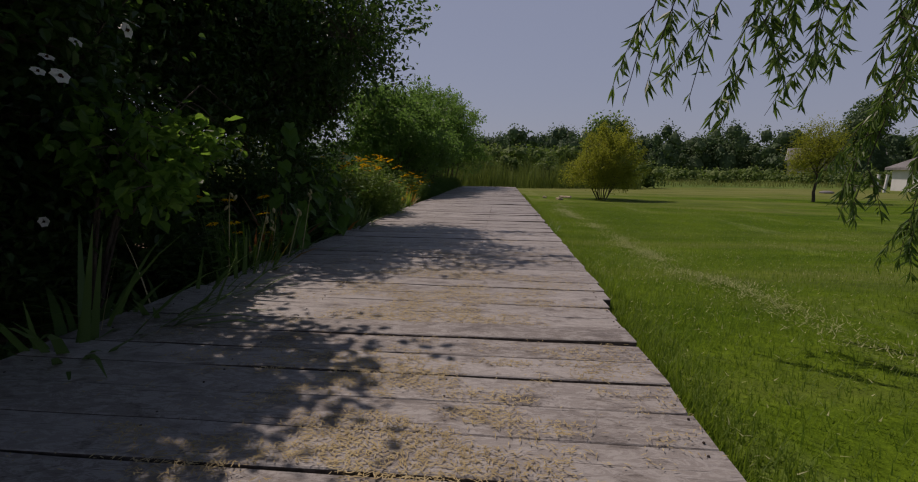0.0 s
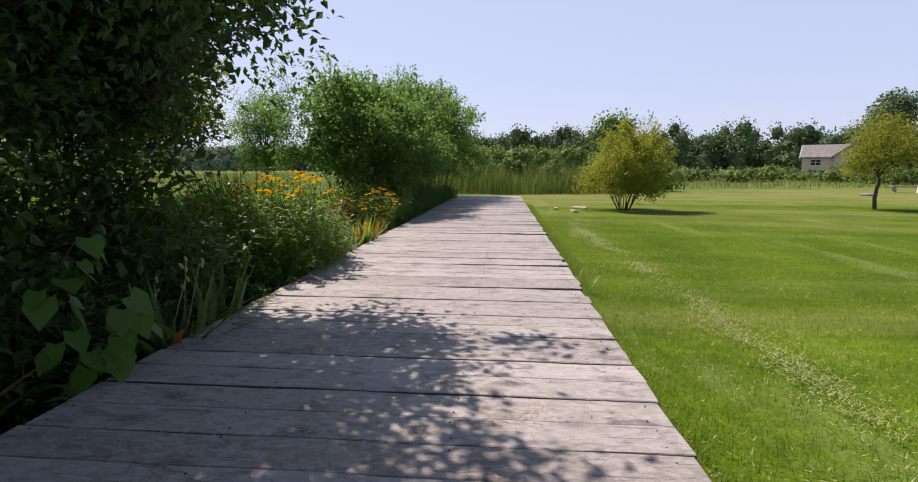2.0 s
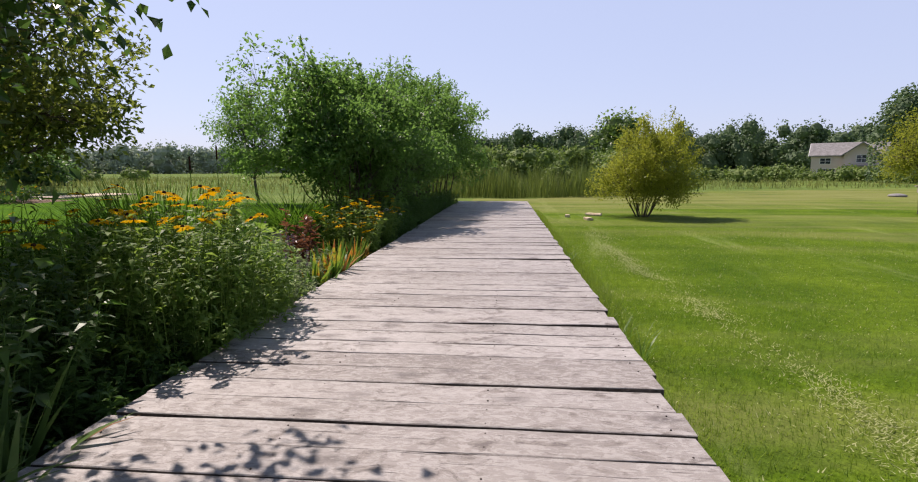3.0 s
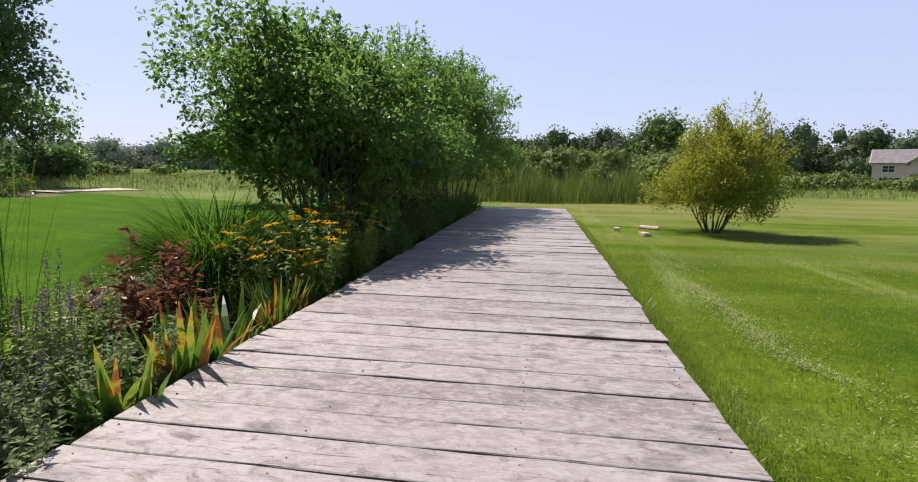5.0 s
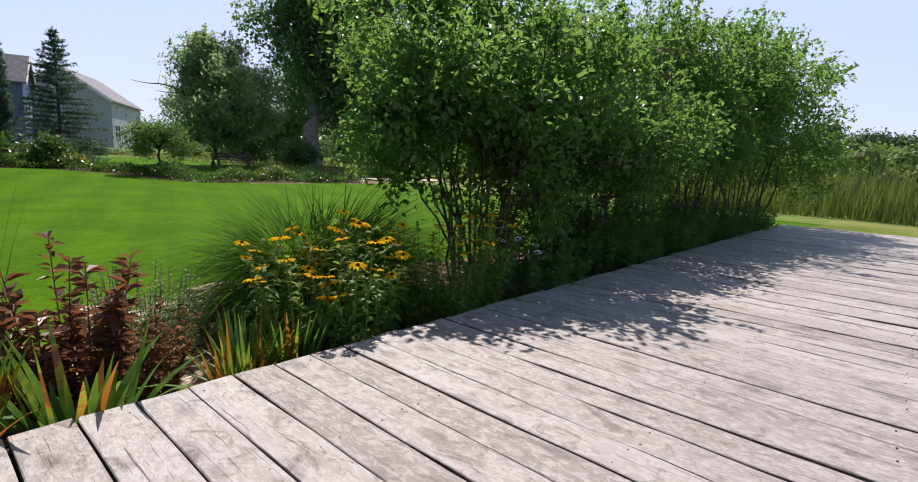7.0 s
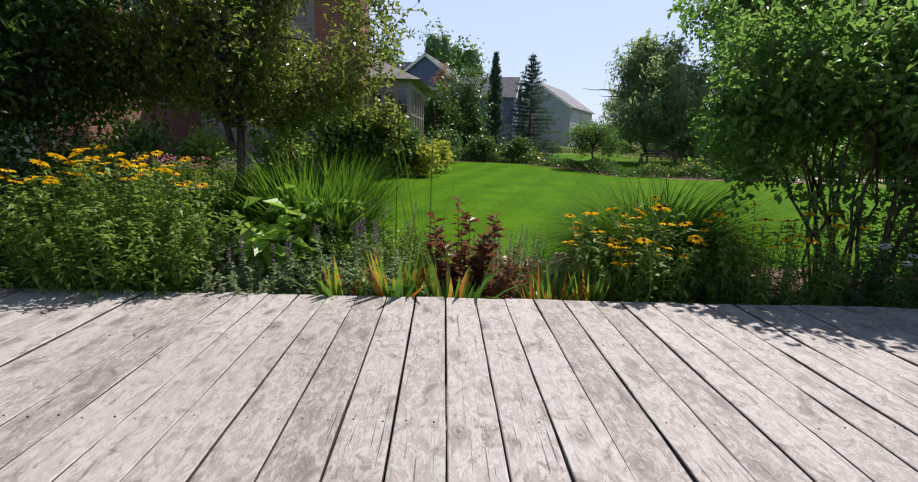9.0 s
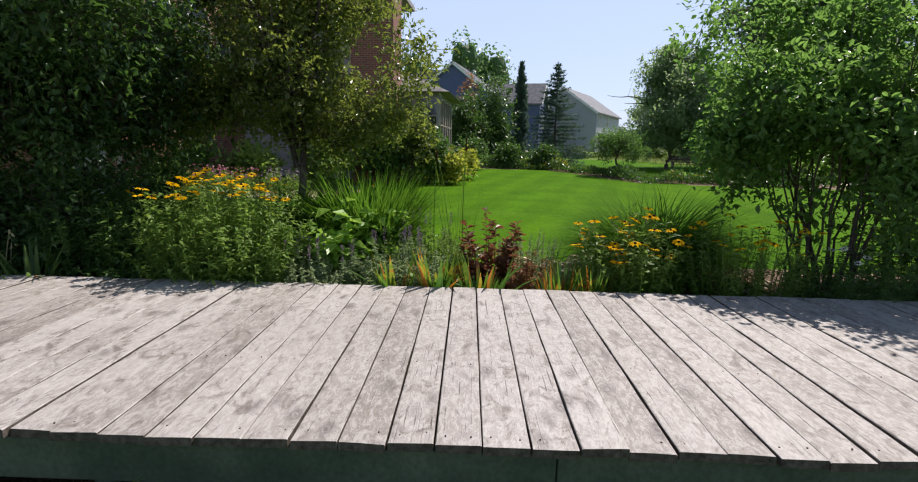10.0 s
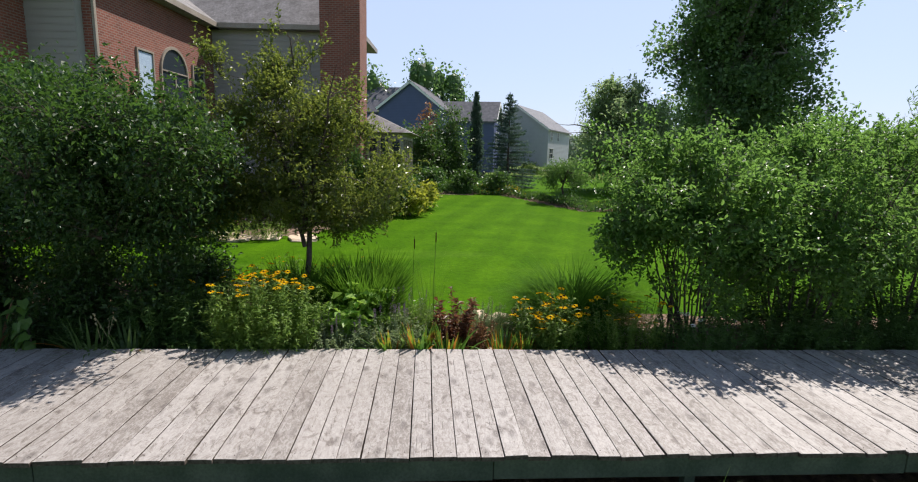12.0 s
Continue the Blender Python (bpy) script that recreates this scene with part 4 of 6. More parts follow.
# rounded yellow-green bush on the open lawn
def lawn_bush():
    rng = np.random.default_rng(44)
    x, y = 3.27, 29.6
    blobs = [((0.05, 0, 1.45), (1.3, 1.3, 0.95)), ((0.25, 0, 2.15), (0.9, 0.9, 0.55)), ((-0.95, 0.1, 0.95), (0.6, 0.7, 0.5)), ((0.95, -0.2, 1.05), (0.65, 0.75, 0.55)), ((-0.4, -0.8, 0.85), (0.65, 0.55, 0.45)), ((0.5, -0.8, 0.85), (0.6, 0.55, 0.42)), ((0, 0.7, 1.2), (1.0, 0.7, 0.6)), ((0, -0.75, 1.3), (1.0, 0.6, 0.6))]
    wood, fol = woody(rng, vase_stems(rng, 17, 0.14, 1.35, 2.0, 0.022, flare=0.62), blobs, 2000, 14, 0.072, 0.034, 0.17, 0.5, 0.2, 0.03, limbs=60, twig_share=0.4, shoots=90, shoot=0.45)
    plant("serviceberry_bush", (x, y, gz(x, y)), "rounded yellow-green bush on the open lawn", "bush", wood, fol, M["twig"], M["yellowgreen"])


lawn_bush()
garden_tree("young_tree", 45, 11.8, 30.9, 2.95, "young yellow-green tree on the far lawn", [
    ((0, 0, 1.9), (1.15, 1.15, 0.85)), ((0.1, 0, 2.4), (0.75, 0.75, 0.6)), ((-0.5, 0.2, 1.5), (0.6, 0.6, 0.45))], 800, 13, 0.085, 0.034, "yellowgreen", 1.0, 0.07, limbs=25, spread=0.3)
garden_tree("young_tree", 46, -11.6, 35.8, 5.0, "young green tree beyond the garden lawn", [
    ((0, 0, 3.0), (1.7, 1.7, 1.6)), ((0, 0, 1.9), (1.3, 1.3, 0.7)), ((0, 0, 3.9), (1.1, 1.1, 1.2))], 760, 13, 0.13, 0.065, "shrub", 1.2, 0.08, limbs=25, spread=0.3)


def clump_blobs(seed, n, z0, z1, reach, size):
    """Leaf masses on the boughs of a big tree; reach gives the crown's half width at a height from 0 to 1."""
    rng = np.random.default_rng(seed)
    out = []
    for i in range(n):
        u = (i + rng.random()) / n
        a, k = rng.uniform(0, 6.28), rng.uniform(0.25, 0.95)
        r = reach(u)
        q = size * rng.uniform(0.65, 1.3)
        out.append(((math.cos(a) * r * k, math.sin(a) * r * k, z0 + (z1 - z0) * u), (q, q, q * 0.75)))
    return out


garden_tree("poplar_tree", 47, -40.0, 43.8, 27.0, "towering dark poplar with a thick pale trunk",
            [((c[0], c[1] * 1.15 + 1.8 + 0.08 * c[2], c[2]), r) for c, r in clump_blobs(471, 56, 4.6, 26.0, lambda u: 4.2 + 3.0 * math.sin(math.pi * min(1.0, u * 1.1 + 0.1)), 2.3)] +
            [((0, 1.5, 6.5), (4.5, 5.0, 2.6)), ((0, 2, 10), (4.5, 5, 4)), ((0, 3, 15), (5, 6, 5)), ((0, 3.5, 21), (4.5, 5, 4))],
            3600, 24, 0.36, 0.26, "poplar", 4.5, 0.85, "pale_bark", spread=0.8, gaps=0.06, limbs=90, shoots=100, shoot=1.2, far=True)
garden_tree("birch_tree", 48, -33.4, 32.6, 8.0, "airy grey-green tree behind the garden bed",
            clump_blobs(481, 30, 1.6, 6.9, lambda u: 1.9 + 2.7 * math.sin(math.pi * min(1.0, u + 0.18)), 1.15) + [((0, 0, 4.2), (2.2, 2.2, 1.7)), ((0, 0, 5.8), (1.7, 1.7, 1.3))],
            3700, 15, 0.22, 0.115, "birch", 1.2, 0.16, spread=0.36, gaps=0.1, limbs=60, shoots=60, shoot=0.45, far=True)


def disc_points(rng, n, rx, ry):
    a, r = rng.uniform(0, 2 * np.pi, n), np.sqrt(rng.random(n))
    return np.stack([np.cos(a) * r * rx, np.sin(a) * r * ry, np.zeros(n)], -1)


def grass_clump(seed, x, y, L, n, label, mat="blade", w=0.012, bend=1.5, spread=0.2, lean=0.35, category="ornamental grass", name="fountain_grass", z=None, least=0.3):
    rng = np.random.default_rng(seed)
    P = disc_points(rng, n, spread, spread)
    az = np.arctan2(P[:, 1], P[:, 0]) + rng.normal(0, 0.7, n)
    v, q = ribbons(P, az, rng.uniform(0, lean, n), rng.uniform(least, bend, n), L * rng.uniform(0.55, 1.1, n), w * rng.uniform(0.6, 1.2, n), 6, 0.5)
    ob = thing(name, (x, y, gz(x, y) if z is None else z), label, category)
    tagged(part("blade_mass", mesh_of("blade_mass", v, q, mats=(M[mat],)), ob), kind="stuff")
    return ob


SUSAN = daisy_mesh("flower", 13, 0.041, 0.0165, M["petal"], 0.0095, 0.011, 0.2)
DAISY = daisy_mesh("flower", 14, 0.032, 0.009, M["white"], 0.010, 0.005, 0.05)


def herb_clump(name, seed, x, y, rx, ry, h, stems, per, L, W, label, mat="herb", heads=0, head=None, category="flowers", z=None, width=0.004, group="", up=0.25, head_size=1.0, spikes=0, spike_mat="purple"):
    """Leafy stems from a patch of ground, some with a flower head on top."""
    rng = np.random.default_rng(seed)
    stems, per = int(stems * 1.35), int(per * 1.35)
    P = disc_points(rng, stems, rx, ry)
    hs = h * rng.uniform(0.52, 1.08, stems) * (1 - 0.22 * ((P[:, 0] / rx) ** 2 + (P[:, 1] / ry) ** 2))
    out = np.stack([P[:, 0] / rx, P[:, 1] / ry, 0 * hs], -1) * 0.16 * h + rng.normal(0, 0.05 * h, (stems, 3))
    tops = P + out
    tops[:, 2] = hs
    lines, LP, LD = [], [], []
    for p, t in zip(P, tops):
        mid = (p + t) / 2 + rng.normal(0, 0.02, 3) - (t - p) * (0.1, 0.1, -0.05)
        s = np.linspace(0, 1, 5)[:, None]
        lines.append(((1 - s) ** 2 * p + 2 * s * (1 - s) * mid + s * s * t, np.linspace(width, width * 0.5, 5)))
        s = rng.uniform(0.08, 0.97, per)[:, None] ** 0.85
        LP.append((1 - s) ** 2 * p + 2 * s * (1 - s) * mid + s * s * t)
        a = rng.uniform(0, 2 * np.pi, per)
        LD.append(np.stack([np.cos(a), np.sin(a), rng.normal(up, 0.35, per)], -1))
    LP, LD = np.concatenate(LP), np.concatenate(LD)
    size = rng.uniform(0.55, 1.15, len(LP))
    ob = thing(name, (x, y, gz(x, y) if z is None else z), label, category, group)
    tagged(part("stalkwork", mesh_of("stalkwork", *tubes(lines, 4), mats=(M[mat],)), ob), kind="stuff")
    v, q = leaves(LP, LD, np.array([0, 0, 1.0]) + rng.normal(0, 0.3, LP.shape), L * size, W * size, 0.15, 0.28)
    tagged(part("leafage", mesh_of("leafage", v, q, mats=(M[mat],)), ob), kind="stuff")
    order = np.argsort(-hs)[:max(int(heads * 1.9), 1)]
    pick = order[rng.permutation(len(order))[:heads]] if heads else []
    for i in pick:
        part("flower", head, ob, "", tuple(tops[i] + (0, 0, 0.005)), (rng.normal(0.05, 0.22), rng.normal(0.05, 0.22), rng.uniform(0, 6)), head_size * rng.uniform(0.75, 1.2))
    if spikes:
        SP, SD = [], []
        for i in np.argsort(-hs)[:spikes]:
            s = rng.random(36)
            SP.append(tops[i] + np.stack([rng.normal(0, 0.006, 36), rng.normal(0, 0.006, 36), -0.02 + 0.13 * s], -1))
            SD.append(rng.normal(0, 1, (36, 3)) + (0, 0, 0.4))
        SP, SD = np.concatenate(SP), np.concatenate(SD)
        tagged(part("bloom", mesh_of("bloom", *leaves(SP, SD, rng.normal(size=SP.shape), 0.014, 0.009), mats=(M[spike_mat],)), ob, "slender flower spikes"), kind="stuff")
    return ob


def iris_fan(seed, x, y, n, L, label, orange=0.35, z=None, mats=("iris", "orange"), w=0.05, arch=0.2, over=0.0):
    """Sword-shaped blades in a fan; each blade is its own part."""
    rng = np.random.default_rng(seed)
    ob = thing("iris_clump", (x, y, gz(x, y) if z is None else z), label, "iris")
    for i in range(int(n * 1.35)):
        a = rng.normal(0, 0.8) if rng.random() < over else rng.uniform(0, 2 * math.pi)
        p = np.array([[math.cos(a) * rng.uniform(0, 0.09), math.sin(a) * rng.uniform(0, 0.14), 0.0]])
        v, q = ribbons(p, a, rng.uniform(0.02, 0.38), rng.uniform(0.0, 0.4) if rng.random() > arch else rng.uniform(0.9, 1.9), L * rng.uniform(0.6, 1.1), w * rng.uniform(0.7, 1.2), 6, 0.42)
        part("blade", mesh_of("blade", v, q, mats=(M[mats[1] if rng.random() < orange else mats[0]],)), ob)
    return ob


LOW = -0.30
def bough_shrub():
    """A shrub whose boughs arch out of the shade into the sun."""
    rng = np.random.default_rng(116)
    x, y = -2.95, 12.0
    stems = []
    for dx, dy, z in ((0.55, -0.1, 1.25), (0.6, 0.35, 1.3), (0.5, 0.75, 1.32), (0.45, 1.0, 1.4), (0.65, 0.2, 1.05), (0.7, -0.35, 1.0), (0.6, 0.1, 0.85), (0.4, 0.6, 1.15)):
        stems.append(([(0, 0, -0.05), (dx * 0.35, dy * 0.3, z * 0.75), (dx * 0.7, dy * 0.7, z * 1.08), (dx, dy, z * 0.97)], 0.011))
    blobs = [((0.5, 0.0, 1.17), (0.22, 0.5, 0.2)), ((0.55, -0.1, 0.92), (0.25, 0.4, 0.16)), ((0.45, 0.65, 1.3), (0.2, 0.45, 0.12)), ((0.3, 0.1, 1.05), (0.3, 0.5, 0.25))]
    wood, fol = woody(rng, stems, blobs, 150, 9, 0.075, 0.055, 0.1, 0.5, 0.0, 0.012, twig_share=0.6, limbs=8, shoots=12, shoot=0.35, near=True)
    plant("broad_leaved_shrub", (x, y, gz(x, y)), "fresh green shrub with arching broad-leaved boughs in the sun", "shrub", wood, fol, M["twig"], M["sprig_leaf"])


SUS = "black-eyed Susans beside the boardwalk"
# garden bed from the walk's start to its end
herb_clump("black_eyed_susans", 101, -2.85, 20.95, 0.36, 0.4, 0.92, 70, 26, 0.085, 0.027, "golden black-eyed Susans with leafy stems by the planks", "herb", 44, SUSAN, group=SUS, head_size=1.3)
herb_clump("black_eyed_susans", 102, -2.72, 21.95, 0.32, 0.5, 0.9, 70, 24, 0.075, 0.02, "black-eyed Susans in the shade of the dogwoods", "herb", 26, SUSAN, group=SUS)
herb_clump("black_eyed_susans", 103, -2.62, 17.2, 0.34, 0.6, 1.12, 190, 32, 0.08, 0.024, "dense clump of golden black-eyed Susans", "herb", 42, SUSAN, group=SUS, head_size=1.1)
# two clumps under the tree: Susan leaves in a darker green, for shade
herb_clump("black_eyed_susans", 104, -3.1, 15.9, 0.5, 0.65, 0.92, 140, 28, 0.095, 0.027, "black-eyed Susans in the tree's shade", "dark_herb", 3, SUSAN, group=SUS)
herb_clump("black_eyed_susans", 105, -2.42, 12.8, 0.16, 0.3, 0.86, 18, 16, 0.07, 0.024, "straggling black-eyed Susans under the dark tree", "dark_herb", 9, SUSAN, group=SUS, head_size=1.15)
herb_clump("black_eyed_susans", 106, -3.1, 16.9, 0.38, 0.5, 1.15, 90, 24, 0.095, 0.027, "black-eyed Susans behind the first clump", "herb", 16, SUSAN, group=SUS)
# herbs under the tree, with shade put into the leaf colour of most
herb_clump("shade_herbs", 111, -2.85, 14.6, 0.45, 0.7, 0.62, 90, 26, 0.07, 0.03, "leafy green herbs in the shade beside the planks", "darkened_leaf", category="herbs")
herb_clump("shade_herbs", 112, -2.8, 13.2, 0.42, 0.7, 0.55, 90, 26, 0.08, 0.034, "low dark herbs in the shade beside the planks", "darkened_leaf", category="herbs")
herb_clump("shade_herbs", 113, -3.4, 12.6, 0.6, 0.8, 0.8, 80, 22, 0.09, 0.045, "dark leafy herbs under the tree", "darkened_leaf", category="herbs")
herb_clump("shade_herbs", 114, -3.9, 15.0, 0.6, 0.8, 0.7, 80, 22, 0.08, 0.035, "dark leafy herbs under the tree", "darkened_leaf", category="herbs")
herb_clump("shade_herbs", 115, -2.62, 16.4, 0.25, 0.5, 0.42, 70, 24, 0.06, 0.03, "low grey-green herbs at the plank ends", "dark_herb", category="herbs")
bough_shrub()


# plank-end herbs, their leaves coloured darker in place of shade
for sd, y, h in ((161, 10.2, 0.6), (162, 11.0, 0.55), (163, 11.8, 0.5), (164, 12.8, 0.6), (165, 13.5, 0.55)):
    herb_clump("shade_herbs", sd, -2.45, y, 0.26, 0.42, h * 0.6, 60, 20, 0.055, 0.028, "dark leafy herbs leaning over the plank ends", "darkened_leaf", category="herbs")


def seed_stalks(seed, x, y, n, h, label):
    """Dry flower stalks with pale seed pods."""
    rng = np.random.default_rng(seed)
    ob = thing("seed_stalks", (x, y, gz(x, y)), label, "dry stalks")
    for i in range(n):
        p, L = np.array([rng.normal(0, 0.09), rng.normal(0, 0.22), 0.0]), h * rng.uniform(0.7, 1.1)
        t = np.linspace(0, 1, 6)[:, None]
        line = p + t * (rng.normal(0.12, 0.1), rng.normal(0, 0.12), L)
        stalk = part("stalk", mesh_of("stalk", *tubes([(line, np.linspace(0.005, 0.003, 6))], 5), mats=(M["straw"],), smooth=True), ob)
        for k in range(rng.integers(2, 5)):
            c = line[-1] + rng.normal(0, 0.02, 3) - (0, 0, 0.035 * k)
            d = unit(np.array([rng.normal(0, 0.6), rng.normal(0, 0.6), 1.0])) * 0.022
            part("pod", mesh_of("pod", *tubes([(np.array([c - d, c - d * 0.5, c + d * 0.4, c + d]), [0.002, 0.009, 0.010, 0.002])], 6), mats=(M["straw"],), smooth=True), stalk, "pale dry seed pod")


seed_stalks(171, -2.36, 13.0, 5, 0.84, "dry stalks with pale seed pods among the iris blades")
seed_stalks(172, -2.45, 15.4, 4, 0.66, "dry iris stalks with pale seed pods in the shade")


def heart_vine(seed, x, y, h, n, size, label, mat="vine"):
    """A climbing stem with big heart-shaped leaves that hang with the tip down."""
    rng = np.random.default_rng(seed)
    ob = thing("heart_leaved_vine", (x, y, gz(x, y)), label, "vine")
    for side in range(2):
        t = np.linspace(0, 1, 9)
        line = np.stack([0.06 * np.sin(t * 7 + side * 2) + 0.08 * side, 0.10 * np.sin(t * 5 + 1 + side * 3), t * h * (1.0 - 0.25 * side)], -1)
        part("stem", mesh_of("stem", *tubes([(line, np.linspace(0.006, 0.002, 9))], 5), mats=(M["twig"],), smooth=True), ob)
        k = n // 2
        s = np.linspace(0.12, 1.0, k)
        P = np.stack([np.interp(s, t, line[:, j]) for j in range(3)], -1)
        for p in P:
            a = rng.uniform(-1.5, 1.1)
            out = np.array([math.cos(a), math.sin(a) - 0.35, 0.0])
            D = unit(out * 0.55 + np.array([0, 0, -0.75]) + rng.normal(0, 0.2, 3))
            N = unit(out + np.array([0, 0, 0.6]))
            S = unit(np.cross(D, N))
            U = np.cross(S, D)
            q = size * rng.uniform(0.6, 1.15)
            b = p + out * 0.09
            v = np.array([b, b + S * 0.36 * q - D * 0.14 * q + U * 0.05 * q, b + S * 0.47 * q + D * 0.32 * q + U * 0.06 * q, b + D * q, b - S * 0.47 * q + D * 0.32 * q + U * 0.06 * q, b - S * 0.36 * q - D * 0.14 * q + U * 0.05 * q])
            part("leaf", mesh_of("leaf", v, [(0, 1, 2, 3), (0, 3, 4, 5)], mats=(M[mat],)), ob)
    return ob


heart_vine(501, -2.42, 13.6, 1.35, 56, 0.125, "climbing vine with big heart-shaped leaves")
heart_vine(503, -2.4, 14.5, 0.95, 54, 0.115, "low heart-leaved vine by the plank ends")
herb_clump("catmint", 121, -2.62, 18.1, 0.28, 0.34, 0.55, 100, 32, 0.038, 0.02, "grey-green catmint with faded purple spikes", "sage", spikes=14, category="herb")
herb_clump("catmint", 122, -2.75, 18.8, 0.3, 0.36, 0.62, 110, 32, 0.038, 0.02, "grey-green salvia with purple spikes", "sage", spikes=14, category="herb")
herb_clump("catmint", 123, -3.25, 18.95, 0.32, 0.36, 0.72, 100, 30, 0.042, 0.02, "green salvia with tall purple spikes", "herb", spikes=9, category="herb")
herb_clump("hydrangea", 124, -3.1, 18.22, 0.26, 0.3, 1.02, 30, 16, 0.16, 0.11, "bright green hydrangea with broad leaves", "lime", category="shrub", up=0.05)
herb_clump("red_weigela", 125, -3.05, 19.63, 0.17, 0.19, 0.88, 15, 34, 0.095, 0.046, "dark red-leaved weigela bush", "red", category="shrub", up=0.6)
herb_clump("dry_shrub", 126, -3.15, 19.85, 0.22, 0.28, 0.55, 34, 26, 0.055, 0.025, "half-dry brown leaved shrub", "brown", category="shrub")
herb_clump("dusty_miller", 127, -3.55, 20.05, 0.3, 0.32, 0.62, 80, 30, 0.035, 0.013, "round silvery green shrub", "sage", category="shrub")
herb_clump("white_phlox", 128, -3.7, 19.2, 0.22, 0.22, 0.62, 30, 22, 0.045, 0.018, "small herb with white flowers", "sage", 14, DAISY, head_size=0.55)
herb_clump("shasta_daisies", 129, -2.75, 23.0, 0.42, 0.6, 0.62, 100, 24, 0.055, 0.02, "white daisies in the shade of the dogwoods", "dark_herb", 15, DAISY)
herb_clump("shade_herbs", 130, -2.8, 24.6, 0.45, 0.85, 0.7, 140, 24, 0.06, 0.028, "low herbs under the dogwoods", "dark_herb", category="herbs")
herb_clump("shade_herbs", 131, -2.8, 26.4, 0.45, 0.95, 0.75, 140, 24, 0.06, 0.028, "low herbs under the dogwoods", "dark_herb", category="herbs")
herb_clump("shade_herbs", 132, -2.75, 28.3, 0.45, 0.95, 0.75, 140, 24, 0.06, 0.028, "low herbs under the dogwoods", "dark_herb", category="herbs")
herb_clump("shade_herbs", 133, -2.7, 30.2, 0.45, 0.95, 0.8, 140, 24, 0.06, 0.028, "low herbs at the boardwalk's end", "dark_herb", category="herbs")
# row added behind the herbs; its dark leaves deepen the shade between the stems
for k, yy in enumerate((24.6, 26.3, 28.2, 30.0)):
    herb_clump("shade_herbs", 134 + k, -3.75, yy, 0.55, 0.9, 0.95, 110, 20, 0.075, 0.034, "added undergrowth, darkened as shade between the dogwood stems", "darkened_leaf", category="herbs")
iris_fan(141, -2.5, 19.15, 34, 0.6, "green iris blades turning orange at the plank ends", 0.04, w=0.066, arch=0.2)
iris_fan(142, -2.52, 19.55, 32, 0.58, "iris blades half withered to orange", 0.07, w=0.062, arch=0.25)
iris_fan(154, -2.5, 18.8, 26, 0.55, "sword-shaped iris blades with orange tips", 0.04, w=0.062, arch=0.25)
iris_fan(143, -2.58, 20.25, 76, 0.5, "thin iris blades, yellow and orange", 0.2, w=0.032)
iris_fan(144, -2.6, 20.55, 70, 0.48, "thin iris blades, yellow-green and orange", 0.16, w=0.032)
iris_fan(145, -2.42, 15.15, 50, 0.66, "long iris blades in the shade, some withered", 0.04, mats=("pale_blade", "orange"), w=0.045, arch=0.75, over=0.4)
iris_fan(158, -2.45, 15.6, 44, 0.6, "iris blades bent over the plank ends", 0.05, mats=("pale_blade", "brown"), w=0.045, arch=0.75)
iris_fan(146, -2.33, 11.85, 80, 0.82, "long drooping day-lily blades", 0.04, mats=("pale_blade", "straw"), w=0.045, arch=0.95, over=0.6)
iris_fan(148, -2.36, 11.25, 76, 0.9, "long drooping day-lily blades under the shrub", 0.04, mats=("pale_blade", "straw"), w=0.045, arch=0.95, over=0.6)
iris_fan(150, -2.36, 12.6, 40, 0.72, "arching day-lily blades over the plank ends", 0.03, mats=("pale_blade", "straw"), w=0.04, arch=0.6, over=0.5)
iris_fan(151, -2.38, 13.3, 30, 0.75, "sword blades at the shaded plank ends", 0.03, mats=("pale_blade", "brown"), w=0.04, arch=0.4)
iris_fan(149, -2.38, 12.85, 34, 0.75, "sword blades turning orange in the shade", 0.04, mats=("iris", "orange"), w=0.045, arch=0.3)
iris_fan(147, -2.6, 13.9, 34, 0.75, "iris blades in the shade", 0.1, mats=("pale_blade", "brown"), arch=0.75)
grass_clump(151, -3.85, 21.5, 1.45, 4000, "arching fountain grass clump", "fountain", 0.015, 2.3, 0.26, 0.7, least=1.0)
grass_clump(152, -3.7, 18.34, 1.26, 1700, "tall dense day-lily clump with arching blades", "fountain", 0.026, 1.25, 0.32, 0.26, least=0.3)
grass_clump(153, -4.2, 17.9, 1.1, 1400, "dense green day-lily clump behind the susans", "fountain", 0.026, 2.0, 0.32, 0.45, least=0.4)
grass_clump(158, -4.35, 17.2, 1.15, 1300, "dense green day-lily clump at the crabapple's foot", "fountain", 0.024, 2.0, 0.3, 0.45, least=0.4)
herb_clump("goldenrod", 159, -4.85, 16.7, 0.45, 0.5, 1.0, 60, 22, 0.08, 0.022, "leafy goldenrod with small yellow heads", "herb", 14, SUSAN, head_size=0.5)
herb_clump("goldenrod", 160, -4.8, 17.9, 0.45, 0.5, 0.95, 60, 22, 0.08, 0.022, "leafy goldenrod behind the day-lilies", "herb", 12, SUSAN, head_size=0.5)
grass_clump(154, -3.7, 19.3, 1.35, 34, "thin upright cattail leaves and stalks", "blade", 0.010, 0.3, 0.12, 0.12, name="cattails")


